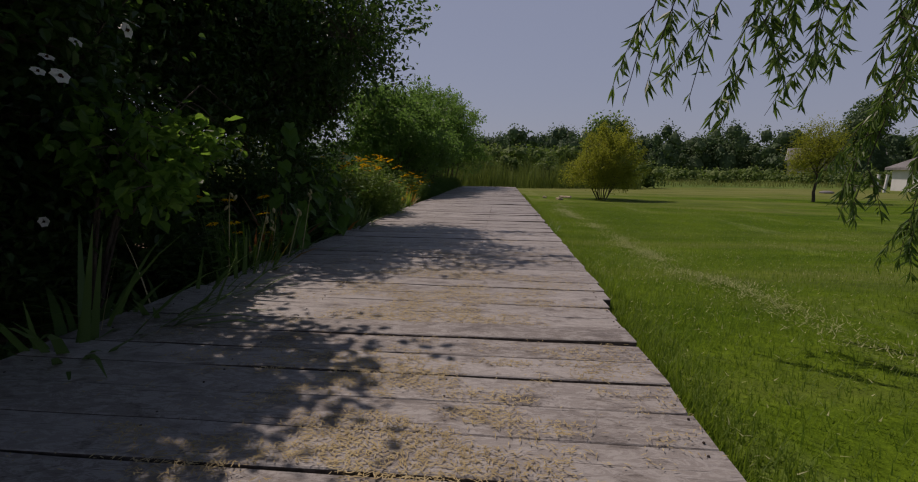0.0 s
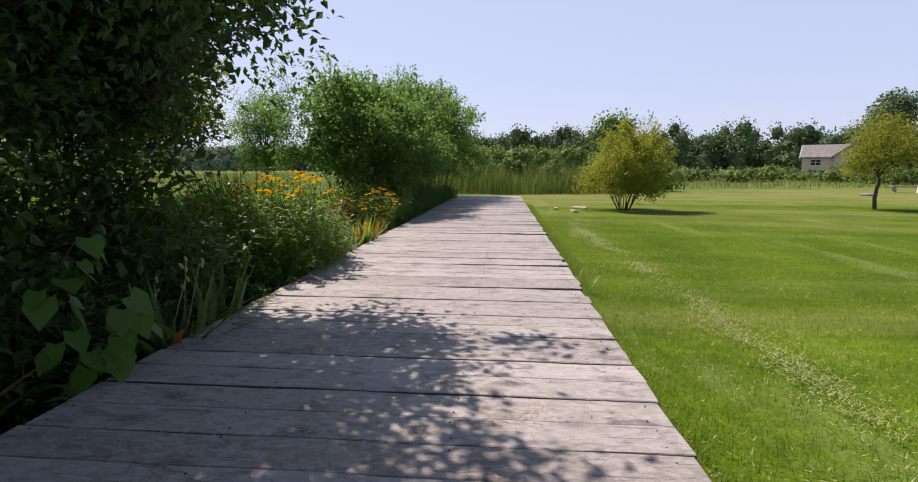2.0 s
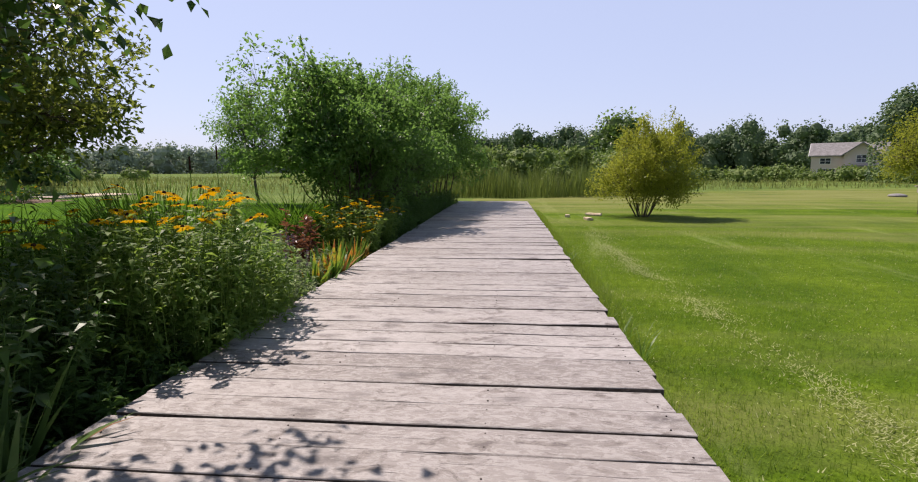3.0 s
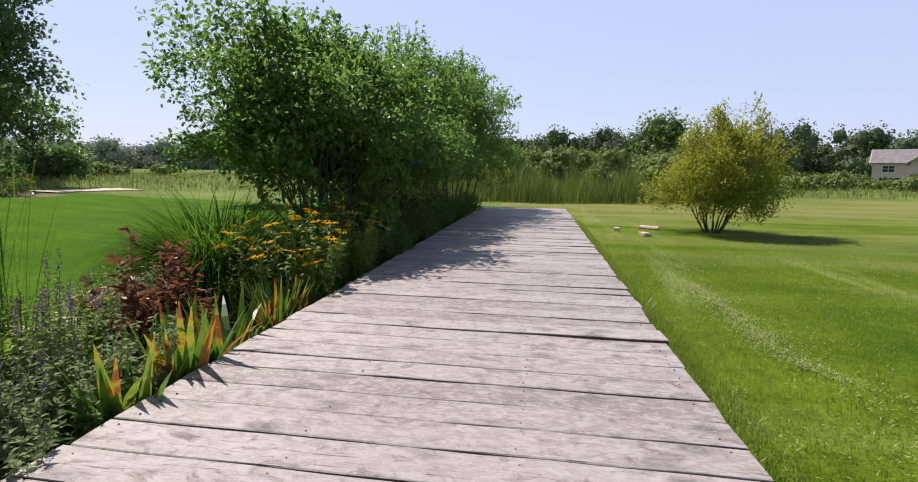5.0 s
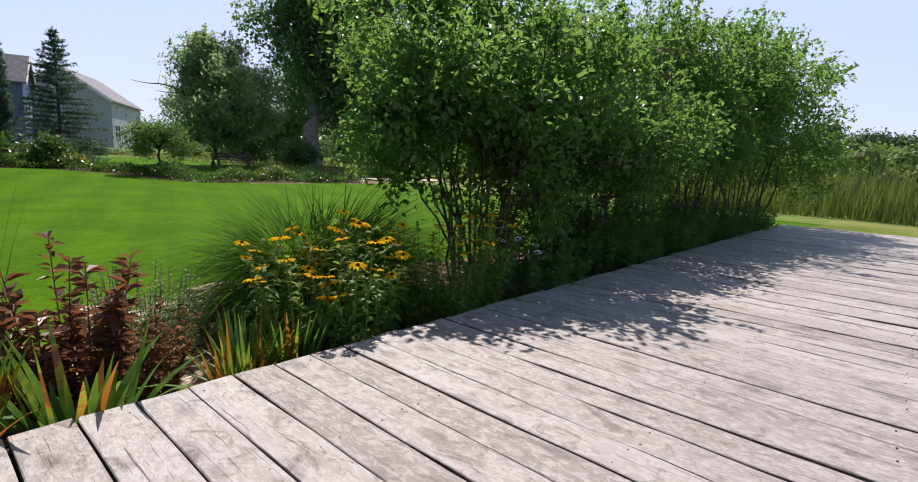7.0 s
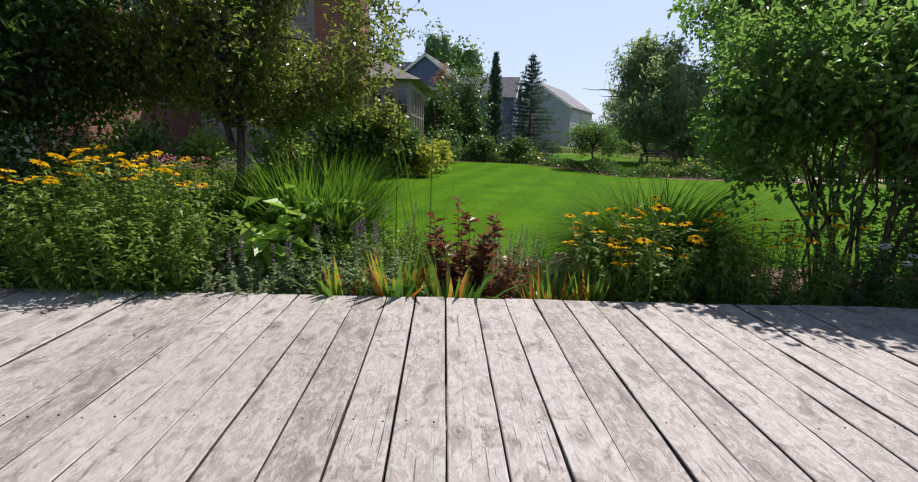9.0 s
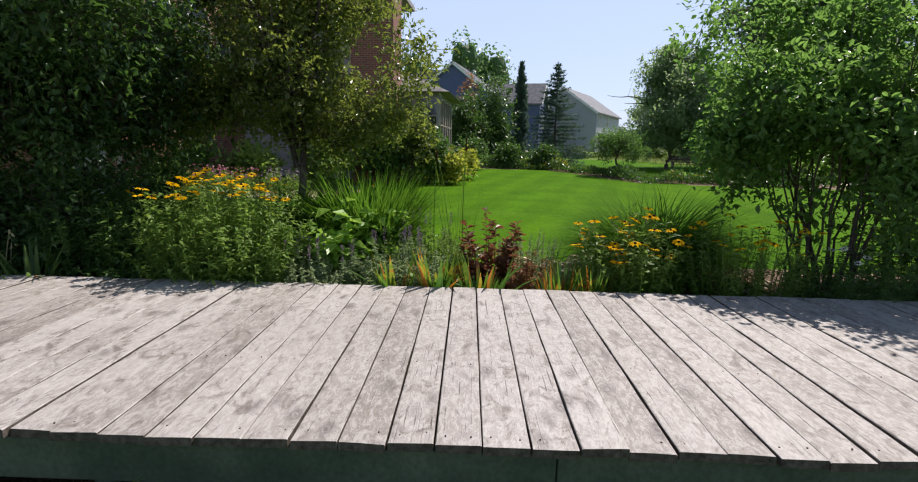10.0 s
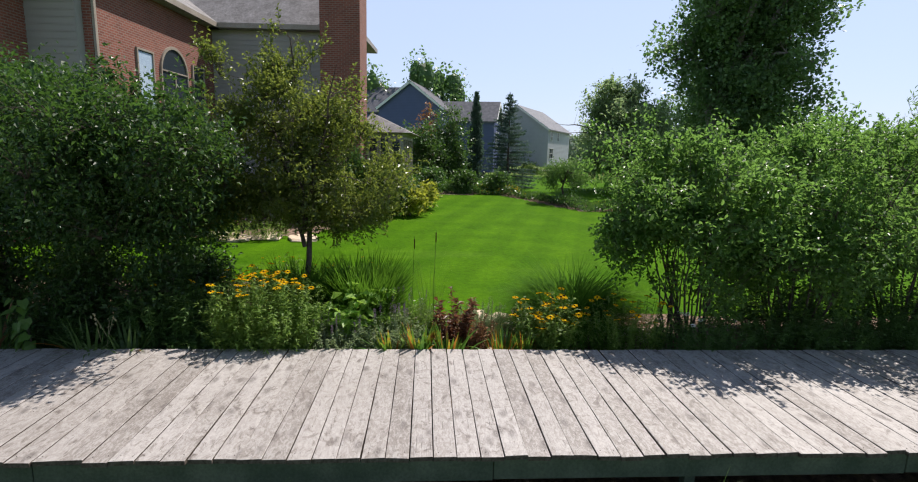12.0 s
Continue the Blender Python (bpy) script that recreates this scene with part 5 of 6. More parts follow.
def cattail_heads():
    """Brown seed heads on thin stalks beside the day-lilies."""
    ob = thing("cattail_stalks", (-3.75, 19.35, gz(-3.75, 19.35)), "two slim cattail stalks with brown heads", "cattails")
    for dx, dy, h in ((0.0, 0.0, 1.62), (-0.1, -0.32, 1.5)):
        stalk = part("stalk", mesh_of("stalk", *tubes([(np.array([(dx, dy, 0), (dx + 0.02, dy, h * 0.5), (dx + 0.01, dy + 0.02, h)]), [0.006, 0.005, 0.003])], 5), mats=(M["blade"],), smooth=True), ob)
        part("head", mesh_of("head", *tubes([(np.array([(dx + 0.01, dy + 0.02, h - 0.2), (dx + 0.01, dy + 0.02, h - 0.18), (dx + 0.01, dy + 0.02, h - 0.06), (dx + 0.01, dy + 0.02, h - 0.04)]), [0.004, 0.009, 0.009, 0.003])], 7), mats=(M["cone"],), smooth=True), stalk, "dark brown seed head")


cattail_heads()

for sd, x, y in ((155, 0.2, 18.05), (156, 0.24, 17.7), (157, 0.2, 21.6)):
    grass_clump(sd, x, y, 0.34, 16, "sprig of long grass beside the boardwalk's beam", "blade", 0.006, 2.0, 0.05, 0.6, name="grass_sprig", category="grass")


# ---- stones and small things ----
def stone_mesh(rng, sx, sy, sz):
    bm = bmesh.new()
    bmesh.ops.create_cube(bm, size=1)
    bmesh.ops.subdivide_edges(bm, edges=bm.edges[:], cuts=1, use_grid_fill=True)
    for v in bm.verts:
        v.co = Vector((v.co.x * sx, v.co.y * sy, v.co.z * sz)) * (1 - 0.10 * (v.co.length > 0.75)) + Vector(rng.normal(0, 0.05, 3) * (sx, sy, sz))
    bmesh.ops.bevel(bm, geom=bm.edges[:], offset=0.008, segments=1, affect="EDGES")
    me = bpy.data.meshes.new("stone")
    bm.to_mesh(me)
    bm.free()
    me.materials.append(M["stone"])
    return me


def build_stones():
    rng = np.random.default_rng(61)
    for x, y, s in ((-4.3, 20.28, (0.34, 0.3, 0.12)), (-4.5, 20.55, (0.3, 0.26, 0.10)), (-4.42, 20.86, (0.5, 0.36, 0.13)), (-4.72, 21.12, (0.6, 0.4, 0.15)),
                    (-4.9, 21.6, (0.6, 0.3, 0.12)), (-5.1, 22.05, (0.6, 0.3, 0.10)), (-4.75, 20.1, (0.3, 0.3, 0.08)), (-4.15, 20.62, (0.2, 0.16, 0.08)), (-4.08, 20.85, (0.16, 0.13, 0.07)), (-4.1, 20.4, (0.14, 0.12, 0.06))):
        ob = new("edging_stone", stone_mesh(rng, *s))
        ob.location, ob.rotation_euler = (x, y, gz(x, y) + s[2] * 0.45), (rng.normal(0, 0.06), rng.normal(0, 0.06), rng.uniform(1.0, 2.1))
        tagged(ob, "flat tan sandstone edging the bed", "stone", "edging stones")
    for x, y, s in ((1.5, 28.2, 0.28), (1.05, 29.0, 0.2), (1.9, 29.7, 0.45)):
        ob = new("flat_stone", stone_mesh(rng, s, s * 0.6, 0.09))
        ob.location, ob.rotation_euler = (x, y, gz(x, y) + 0.03), (0, 0, rng.uniform(0, 3))
        tagged(ob, "pale flat stone lying in the lawn", "stone", "stones in the lawn")
    for x, y in ((-12.3, 13.3), (-12.8, 14.2), (-12.6, 15.3), (-13.0, 12.5)):
        ob = new("flagstone", stone_mesh(rng, 1.0, 0.8, 0.12))
        ob.location, ob.rotation_euler = (x, y, gz(x, y) + 0.04), (0, 0, rng.uniform(0, 3))
        tagged(ob, "pale flagstone at the house bed", "stone", "flagstones")


build_stones()


# ---- distance ----
def lump(rng, c, r):
    """The shaded inside of a distant crown."""
    k, m = 8, 5
    u, w = np.meshgrid(np.arange(k) * 2 * np.pi / k, np.linspace(0.05, np.pi - 0.05, m))
    v = np.stack([np.cos(u) * np.sin(w), np.sin(u) * np.sin(w), np.cos(w)], -1).reshape(-1, 3)
    v = v * rng.uniform(0.8, 1.1, (len(v), 1)) * r + c
    q = np.array([(i * k + j, i * k + k + j, i * k + k + (j + 1) % k, i * k + (j + 1) % k) for i in range(m - 1) for j in range(k)])
    return v, q


def far_trees(name, seed, label, mat, spots, per, quad, kind="stuff"):
    """Woods far off: each tree a lumpy mass of leaf clumps."""
    rng = np.random.default_rng(seed)
    P, D, N, S, cores = [], [], [], [], []
    for x, y, h, r in spots:
        z0 = gz(x, y)
        k = rng.integers(6, 10)
        for i in range(k):
            a = rng.uniform(0, 6.28)
            c = np.array([x + math.cos(a) * r * 0.5, y + math.sin(a) * r * 0.5, z0 + h * rng.uniform(0.35, 0.82)])
            if i == 0:
                c = np.array([x, y, z0 + h * 0.8])
            n = per // k
            cores.append(lump(rng, c, (r * 0.3, r * 0.3, max(h * 0.12, r * 0.24))))
            d = unit(rng.normal(size=(n, 3))) * rng.uniform(0.5, 1.12, (n, 1))
            P.append(c + d * (r * 0.55, r * 0.55, max(h * 0.22, r * 0.45)))
            D.append(rng.normal(size=(n, 3)))
            N.append(d + rng.normal(0, 0.3, (n, 3)) + (0, 0, 0.25))
            S.append(np.full(n, quad * rng.uniform(0.8, 1.2)))
        cores.append(lump(rng, np.array([x, y, z0 + h * 0.26]), (r * 0.5, r * 0.5, h * 0.25)))
        # low skirt down to the ground
        n = per // 3
        a, u = rng.uniform(0, 6.28, n), rng.random(n)
        P.append(np.stack([x + np.cos(a) * r * 0.8, y + np.sin(a) * r * 0.8, z0 + h * 0.5 * u], -1))
        D.append(rng.normal(size=(n, 3)))
        N.append(np.stack([np.cos(a), np.sin(a), 0 * a + 0.5], -1))
        S.append(np.full(n, quad))
    P, D, N, S = np.concatenate(P), np.concatenate(D), np.concatenate(N), np.concatenate(S)
    v, q = join(flat_leaves(P, D, N, S, S * 0.8), *cores)
    tagged(new(name, mesh_of(name, v, q, mats=(M[mat],))), label, "trees", kind=kind)


def spread_spots(seed, n, a0, a1, d0, d1, h0, h1, r0, r1, centre=(-0.7, 14)):
    """Trees on an arc: bearings in degrees clockwise from straight ahead."""
    rng = np.random.default_rng(seed)
    out = []
    for i in range(n):
        a = radians(a0 + (a1 - a0) * (i + rng.uniform(-0.4, 0.4)) / n)
        d = rng.uniform(d0, d1)
        out.append((centre[0] + math.sin(a) * d, centre[1] + math.cos(a) * d, rng.uniform(h0, h1), rng.uniform(r0, r1)))
    return out


far_trees("far_woods", 201, "dark band of distant deciduous woods", "farleaf", spread_spots(1, 120, -8, 75, 122, 160, 8.8, 13.4, 3.5, 5.5), 640, 0.56)
far_trees("far_woods", 202, "low woods beyond the marsh, haze put into their colour", "haze_leaf", spread_spots(2, 130, -80, -6, 300, 400, 10, 16, 8, 13), 420, 1.4)
far_trees("mid_thicket", 203, "light green thicket beyond the reeds", "midleaf", spread_spots(3, 34, -14, 13, 62, 90, 2.4, 5.0, 2, 3.4), 520, 0.45)
far_trees("meadow_bushes", 204, "bushy growth along the meadow", "midleaf", spread_spots(4, 46, 12, 60, 64, 88, 0.9, 2.0, 1.2, 2.4), 300, 0.3)
far_trees("marsh_bushes", 205, "low bushes at the garden's far side", "midleaf", spread_spots(5, 14, -75, -34, 55, 80, 0.8, 1.8, 1.2, 2.2), 260, 0.3)
far_trees("reed_bushes", 209, "green bushes among the reeds", "midleaf", [(-6.5, 42.5, 2.3, 1.3), (-2.2, 45.0, 2.6, 1.5), (2.4, 44.0, 2.1, 1.2), (6.3, 47.5, 2.7, 1.6), (9.5, 46.0, 1.7, 1.3), (0.2, 47.5, 3.0, 1.5)], 420, 0.2)
far_trees("round_willow", 206, "rounded grey-green willow among the woods", "willow", [(16.5, 92, 9.5, 5.2)], 1500, 0.5, kind="")
far_trees("far_woods", 207, "trees behind the far houses", "poplar", [(-75, 17.5, 17, 4), (-78, 23, 16, 4.5), (-74, 11, 15, 4)], 1200, 0.5)
far_trees("far_woods", 210, "dense trees behind the poplar", "poplar", [(-62, 63, 9, 5), (-68, 58, 9.5, 5.5), (-66, 50, 10, 5)], 1500, 0.5)
far_trees("side_trees", 208, "tall trees at the lawn's far side", "farleaf", [(46, 62, 11, 4.5), (52, 66, 13, 5), (42, 74, 10, 4), (58, 60, 12, 5)], 3600, 0.34)


def reeds():
    rng = np.random.default_rng(211)
    n = 9000
    x = rng.uniform(-9, 8.5, n)
    y = 39.5 + rng.random(n) ** 1.3 * 9 + 0.45 * np.maximum(x, 0)
    P = np.stack([x, y, ground_z(x, y)], -1)
    v, q = ribbons(P, rng.uniform(0, 6.28, n), rng.uniform(0, 0.16, n), rng.uniform(0, 0.5, n), rng.uniform(1.1, 2.25, n) * (0.72 + 0.2 * np.sin(x * 1.3 + y * 0.4) + 0.16 * np.sin(x * 3.7 - y)), 0.03, 3, 0.5)
    tagged(new("reed_bed", mesh_of("reed_bed", v, q, mats=(M["reed"],))), "tall green cattail reeds behind the boardwalk's end", "reeds", kind="stuff")
    n = 26000
    a = rng.uniform(radians(-80), radians(62), n)
    d = 34 + 75 * rng.random(n)
    x, y = -0.7 + np.sin(a) * d, 14 + np.cos(a) * d
    keep = (y > 47 + 0.3 * np.maximum(x, 0)) | ((x < -9) & (y > 35.5))
    x, y = x[keep], y[keep]
    n = len(x)
    P = np.stack([x, y, ground_z(x, y)], -1)
    v, q = ribbons(P, rng.uniform(0, 6.28, n), rng.uniform(0, 0.3, n), rng.uniform(0, 1.0, n), rng.uniform(0.25, 0.62, n), 0.05, 2, 0.5)
    tagged(new("meadow_grass", mesh_of("meadow_grass", v, q, mats=(M["meadow_blade"],))), "tall meadow and marsh grass", "grass", kind="stuff")


reeds()


# ---- lawn blades beside the planks ----
def lawn_blades():
    rng = np.random.default_rng(221)
    for name, n, x0, x1, y0, y1, L, mat, lab, fall in (
            ("lawn_grass", 170000, 0.02, 6.5, 9.3, 26.0, 0.045, "lawn_blade", "short mown grass along the boardwalk", 2.4),
            ("edge_grass", 20000, -0.01, 0.2, 8.5, 31.0, 0.08, "lawn_blade", "longer grass tufts at the plank ends", 1.6),
            ("clipping_line", 12000, 0.85, 1.4, 12.0, 24.5, 0.034, "clip", "line of pale dry clippings along the mown lawn", 1.0),
            ("dry_clippings", 12000, 0.05, 6.0, 9.5, 26.0, 0.03, "clip", "pale dry clippings on the lawn", 1.3)):
        x, y = x0 + (x1 - x0) * rng.random(n) ** fall, rng.uniform(y0, y1, n) + rng.normal(0, 1.0, n)
        if mat == "clip":
            # clippings lie flat, in broken wandering streaks
            if name == "clipping_line":
                x = 1.12 + 0.10 * np.sin(y * 0.8) + 0.05 * np.sin(y * 2.9 + 1) + rng.normal(0, 0.075, n) * rng.uniform(0.5, 2.6, n)
            keep = rng.random(n) < 0.22 + 0.7 * (np.sin(y * 2.3 + x * 3) * np.sin(y * 0.9 + 1.7) > -0.25)
            x, y = x[keep], y[keep]
            n = len(x)
        if name == "edge_grass":
            x = x + 0.20 * smooth01(17.0, 19.0, y)
        flat = mat == "clip"
        P = np.stack([x, y, ground_z(x, y) + (0.022 if flat else -0.005)], -1)
        v, q = ribbons(P, rng.uniform(0, 6.28, n), rng.uniform(0.7, 1.5, n) if flat else rng.uniform(0, 0.6, n), rng.uniform(0, 0.3 if flat else 1.0, n), L * rng.uniform(0.5, 1.25, n), 0.006 if flat else 0.0046, 1, 0.5)
        tagged(new(name, mesh_of(name, v, q, mats=(M[mat],))), lab, "grass", kind="stuff")


lawn_blades()


# ---- houses ----
def quad_mesh(name, verts, faces, mats):
    me = bpy.data.meshes.new(name)
    me.from_pydata(verts, [], faces)
    me.polygons.foreach_set("use_smooth", np.zeros(len(faces), bool))
    for m in mats:
        me.materials.append(m)
    me.update()
    return me


def house_frame(name, x, y, z, turn, label):
    ob = thing(name, (x, y, z), label, "house")
    ob.rotation_euler = (0, 0, turn)
    return ob


def gable_roof(w, d, h, over=0.35, thick=0.18):
    """Two slopes with thickness; the ridge runs along local y, w is the span."""
    a, b = w / 2 + over, d / 2 + over
    drop = h / (w / 2) * over
    v = []
    for t in (0, -thick):
        v += [(-a, -b, -drop + t), (0, -b, h + t), (a, -b, -drop + t), (-a, b, -drop + t), (0, b, h + t), (a, b, -drop + t)]
    f = [(0, 1, 4, 3), (1, 2, 5, 4), (6, 9, 10, 7), (7, 10, 11, 8), (0, 3, 9, 6), (2, 8, 11, 5), (0, 6, 7, 1), (1, 7, 8, 2), (3, 4, 10, 9), (4, 5, 11, 10)]
    return v, f


def window(parent, place, turn, w, h, arch=False, mullions=(1, 1), frame_mat="trim"):
    """Frame, glass, mullions and sill, proud of the wall; local x along the wall, y out of it."""
    n = 14 if arch else 1
    top = [(w / 2 * math.cos(math.pi * i / n), h + w / 2 * math.sin(math.pi * i / n)) for i in range(n + 1)] if arch else [(w / 2, h), (-w / 2, h)]
    outline = [(-w / 2, 0), (w / 2, 0)] + top
    k = len(outline)
    cx, cz = 0, h / 2
    s = 0.065
    inner = [(x * (1 - 2 * s / w), cz + (z - cz) * (1 - 2 * s / h)) for x, z in outline]
    v = [(x, 0.06, z) for x, z in outline] + [(x, 0.06, z) for x, z in inner] + [(x, -0.02, z) for x, z in outline] + [(x, -0.02, z) for x, z in inner]
    f = []
    for i in range(k):
        j = (i + 1) % k
        f += [(i, j, k + j, k + i), (i, 2 * k + i, 2 * k + j, j), (k + i, k + j, 3 * k + j, 3 * k + i)]
    win = part("window", quad_mesh("window", v, f, (M[frame_mat],)), parent, "", place, (0, 0, turn))
    part("pane", quad_mesh("pane", [(x, 0.012, z) for x, z in inner], [tuple(range(k))], (M["glass"],)), win, "dark window glass")
    full = h + (w / 2 if arch else 0)
    for i in range(1, mullions[0] + 1):
        x = -w / 2 + w * i / (mullions[0] + 1)
        part("mullion", mesh_of("mullion", *box(x - 0.025, 0.014, 0.05, x + 0.025, 0.05, h), mats=(M[frame_mat],)), win)
    for i in range(1, mullions[1] + 1):
        z = h * i / (mullions[1] + 1) if not arch else h
        part("mullion", mesh_of("mullion", *box(-w / 2 + 0.05, 0.014, z - 0.025, w / 2 - 0.05, 0.05, z + 0.025), mats=(M[frame_mat],)), win)
    return win


def wall_box(name, parent, x0, y0, x1, y1, z0, z1, mat, gable=0.0, axis="y"):
    """A storey block; with gable the end walls rise to a ridge along the axis."""
    v, q = box(x0, y0, z0, x1, y1, z1)
    f = [tuple(a) for a in q]
    v = [tuple(a) for a in v]
    if gable:
        cx, cy = (x0 + x1) / 2, (y0 + y1) / 2
        if axis == "y":
            v += [(cx, y0, z1 + gable), (cx, y1, z1 + gable)]
            f += [(4, 5, 8), (6, 9, 7)]
        else:
            v += [(x0, cy, z1 + gable), (x1, cy, z1 + gable)]
            f += [(4, 8, 6), (5, 7, 9)]
    return part(name, quad_mesh(name, v, f, (M[mat],)), parent)


def lap_boards(wall, x0, x1, y, z0, z1, mat, rise=0.2):
    """Lapped boards on a wall that faces local -y, each lower edge proud of the board below."""
    v = [(x0, y - 0.004, 0), (x1, y - 0.004, 0), (x1, y - 0.035, 0), (x0, y - 0.035, 0), (x0, y - 0.004, rise + 0.02), (x1, y - 0.004, rise + 0.02), (x1, y - 0.012, rise + 0.02), (x0, y - 0.012, rise + 0.02)]
    me = quad_mesh("board", v, [(0, 3, 2, 1), (3, 7, 6, 2), (4, 5, 6, 7), (0, 4, 7, 3), (1, 2, 6, 5)], (M[mat],))
    z = z0
    while z + rise < z1:
        part("board", me, wall, "", (0, 0, z))
        z += rise


def simple_house(name, x, y, turn, w, d, h, rise, wall, roof, label, windows, z=None):
    ob = house_frame(name, x, y, gz(x, y) if z is None else z, turn, label)
    wall_box("wall", ob, -w / 2, -d / 2, w / 2, d / 2, -0.6, h, wall, rise, "y")
    v, f = gable_roof(w, d, rise)
    part("roof", quad_mesh("roof", v, f, (M[roof],)), ob, "", (0, 0, h + 0.17))
    for side, a, zz, ww, hh in windows:
        if side == "front":
            window(ob, (a, -d / 2, zz), math.pi, ww, hh)
        elif side == "right":
            window(ob, (w / 2, a, zz), -math.pi / 2, ww, hh)
    # pale boards along the gable
    for s in (-1, 1):
        L = math.hypot(w / 2 + 0.35, rise * (1 + 0.7 / w))
        me = mesh_of("barge_board", *box(-0.03, -0.05, -0.3, L, 0.05, -0.02), mats=(M["trim"],))
        part("barge_board", me, ob, "", (0, -d / 2 - 0.36, h + 0.15 + rise), (0, math.atan2(rise, w / 2) * 1.0, 0) if s > 0 else (0, math.atan2(rise, w / 2), math.pi))
    return ob


def brick_house():
    """Two storeys of red brick and grey siding, hip roofs, a tall chimney and a sunroom. Local x: to the sunroom side, y: away from the walk."""
    ob = house_frame("brick_house", 3.785, 19.22, -0.35, radians(86.3), "two-storey red brick house with grey siding and chimney")
    e = 7.9
    wall_box("brick_wing", ob, -20, 15.6, -10.75, 31, -0.3, e, "brick")
    bay = wall_box("siding_bay", ob, -12.45, 15.35, -11.0, 15.6, -0.3, e, "siding")
    lap_boards(bay, -12.44, -11.01, 15.35, 1.5, e - 0.25, "siding")
    wall_box("brick_front", ob, -22, 13.6, -12.45, 15.6, -0.3, e, "brick")
    wing = wall_box("siding_wing", ob, -10.75, 23.0, -4.7, 24.6, -0.3, e, "siding")
    lap_boards(wing, -10.74, -4.71, 23.0, 1.5, e - 0.25, "siding")
    # chimney
    v, q = box(-5.75, 21.5, -0.3, -4.15, 23.0, 12.5)
    part("chimney", mesh_of("chimney", v, q, mats=(M["brick"],)), ob, "tall red brick chimney")
    # hip roofs: eaves board, gutter and slopes
    for x0, y0, x1, y1, rise in ((-22, 13.6, -10.75, 31, 4.0), (-16, 23.0, -4.85, 27, 2.2)):
        o = 0.45
        a, b, c, d = x0 - o, y0 - o, x1 + o, y1 + o
        k = min(c - a, d - b) / 2
        if c - a < d - b:
            r0, r1 = ((a + c) / 2, b + k, e + rise), ((a + c) / 2, d - k, e + rise)
        else:
            r0, r1 = (a + k, (b + d) / 2, e + rise), (c - k, (b + d) / 2, e + rise)
        vv = [(a, b, e), (c, b, e), (c, d, e), (a, d, e), r0, r1, (a, b, e - 0.2), (c, b, e - 0.2), (c, d, e - 0.2), (a, d, e - 0.2)]
        ff = [(0, 1, 4), (1, 2, 5, 4), (2, 3, 5), (3, 0, 4, 5)] if c - a < d - b else [(0, 1, 5, 4), (1, 2, 5), (2, 3, 4, 5), (3, 0, 4)]
        part("roof", quad_mesh("roof", vv, ff + [(9, 8, 7, 6)], (M["shingle"],)), ob, "grey-brown shingled hip roof")
        part("gutter", quad_mesh("gutter", vv, [(0, 6, 7, 1), (1, 7, 8, 2), (2, 8, 9, 3), (3, 9, 6, 0)], (M["tan_trim"],)), ob, "tan eaves board and gutter")
    part("downspout", mesh_of("downspout", *box(-10.74, 15.62, 0, -10.66, 15.72, e), mats=(M["tan_trim"],)), ob)
    # windows in the long brick wall, which faces local +x
    for y, w, h, z, arch in ((18.05, 0.95, 3.2, 2.75, False), (19.85, 1.85, 3.15, 2.3, True), (21.6, 0.95, 3.1, 2.85, False)):
        w_ob = window(ob, (-10.75, y, z), -math.pi / 2, w, h, arch, (1, 1) if arch else (0, 0), "tan_trim")
        # first window: a pale blue panel paints the sky's reflection on the pane
        if y < 18.5:
            blind = part("blind", mesh_of("blind", *box(-0.41, 0.013, 0.08, 0.41, 0.02, 3.1), mats=(M["blind"],)), w_ob, "pale blue panel standing in for sky reflected in the pane")
    window(ob, (-7.0, 23.0, 5.6), math.pi, 0.9, 1.4, True, (0, 0), "tan_trim")
    # sunroom with a low roof
    wall_box("sunroom", ob, -4.15, 23.05, -2.6, 28, -0.3, 3.6, "siding")
    vv = [(-4.6, 22.5, 3.6), (-2.15, 22.5, 3.6), (-2.15, 28.5, 3.6), (-4.6, 28.5, 3.6), (-4.1, 24.0, 4.5), (-4.1, 27, 4.5)]
    part("roof", quad_mesh("roof", vv, [(0, 1, 4), (1, 2, 5, 4), (2, 3, 5), (3, 0, 4, 5), (3, 2, 1, 0)], (M["shingle"],)), ob)
    # whitish frames take the darker tan trim, which stands in for shade on them
    for x in (-3.88, -3.38, -2.88):
        window(ob, (x, 23.05, 1.3), math.pi, 0.47, 2.1, False, (0, 2), "tan_trim")
    for y in (23.55, 24.4, 25.25, 26.1, 26.95):
        window(ob, (-2.6, y, 1.3), -math.pi / 2, 0.78, 2.1, False, (0, 1), "tan_trim")


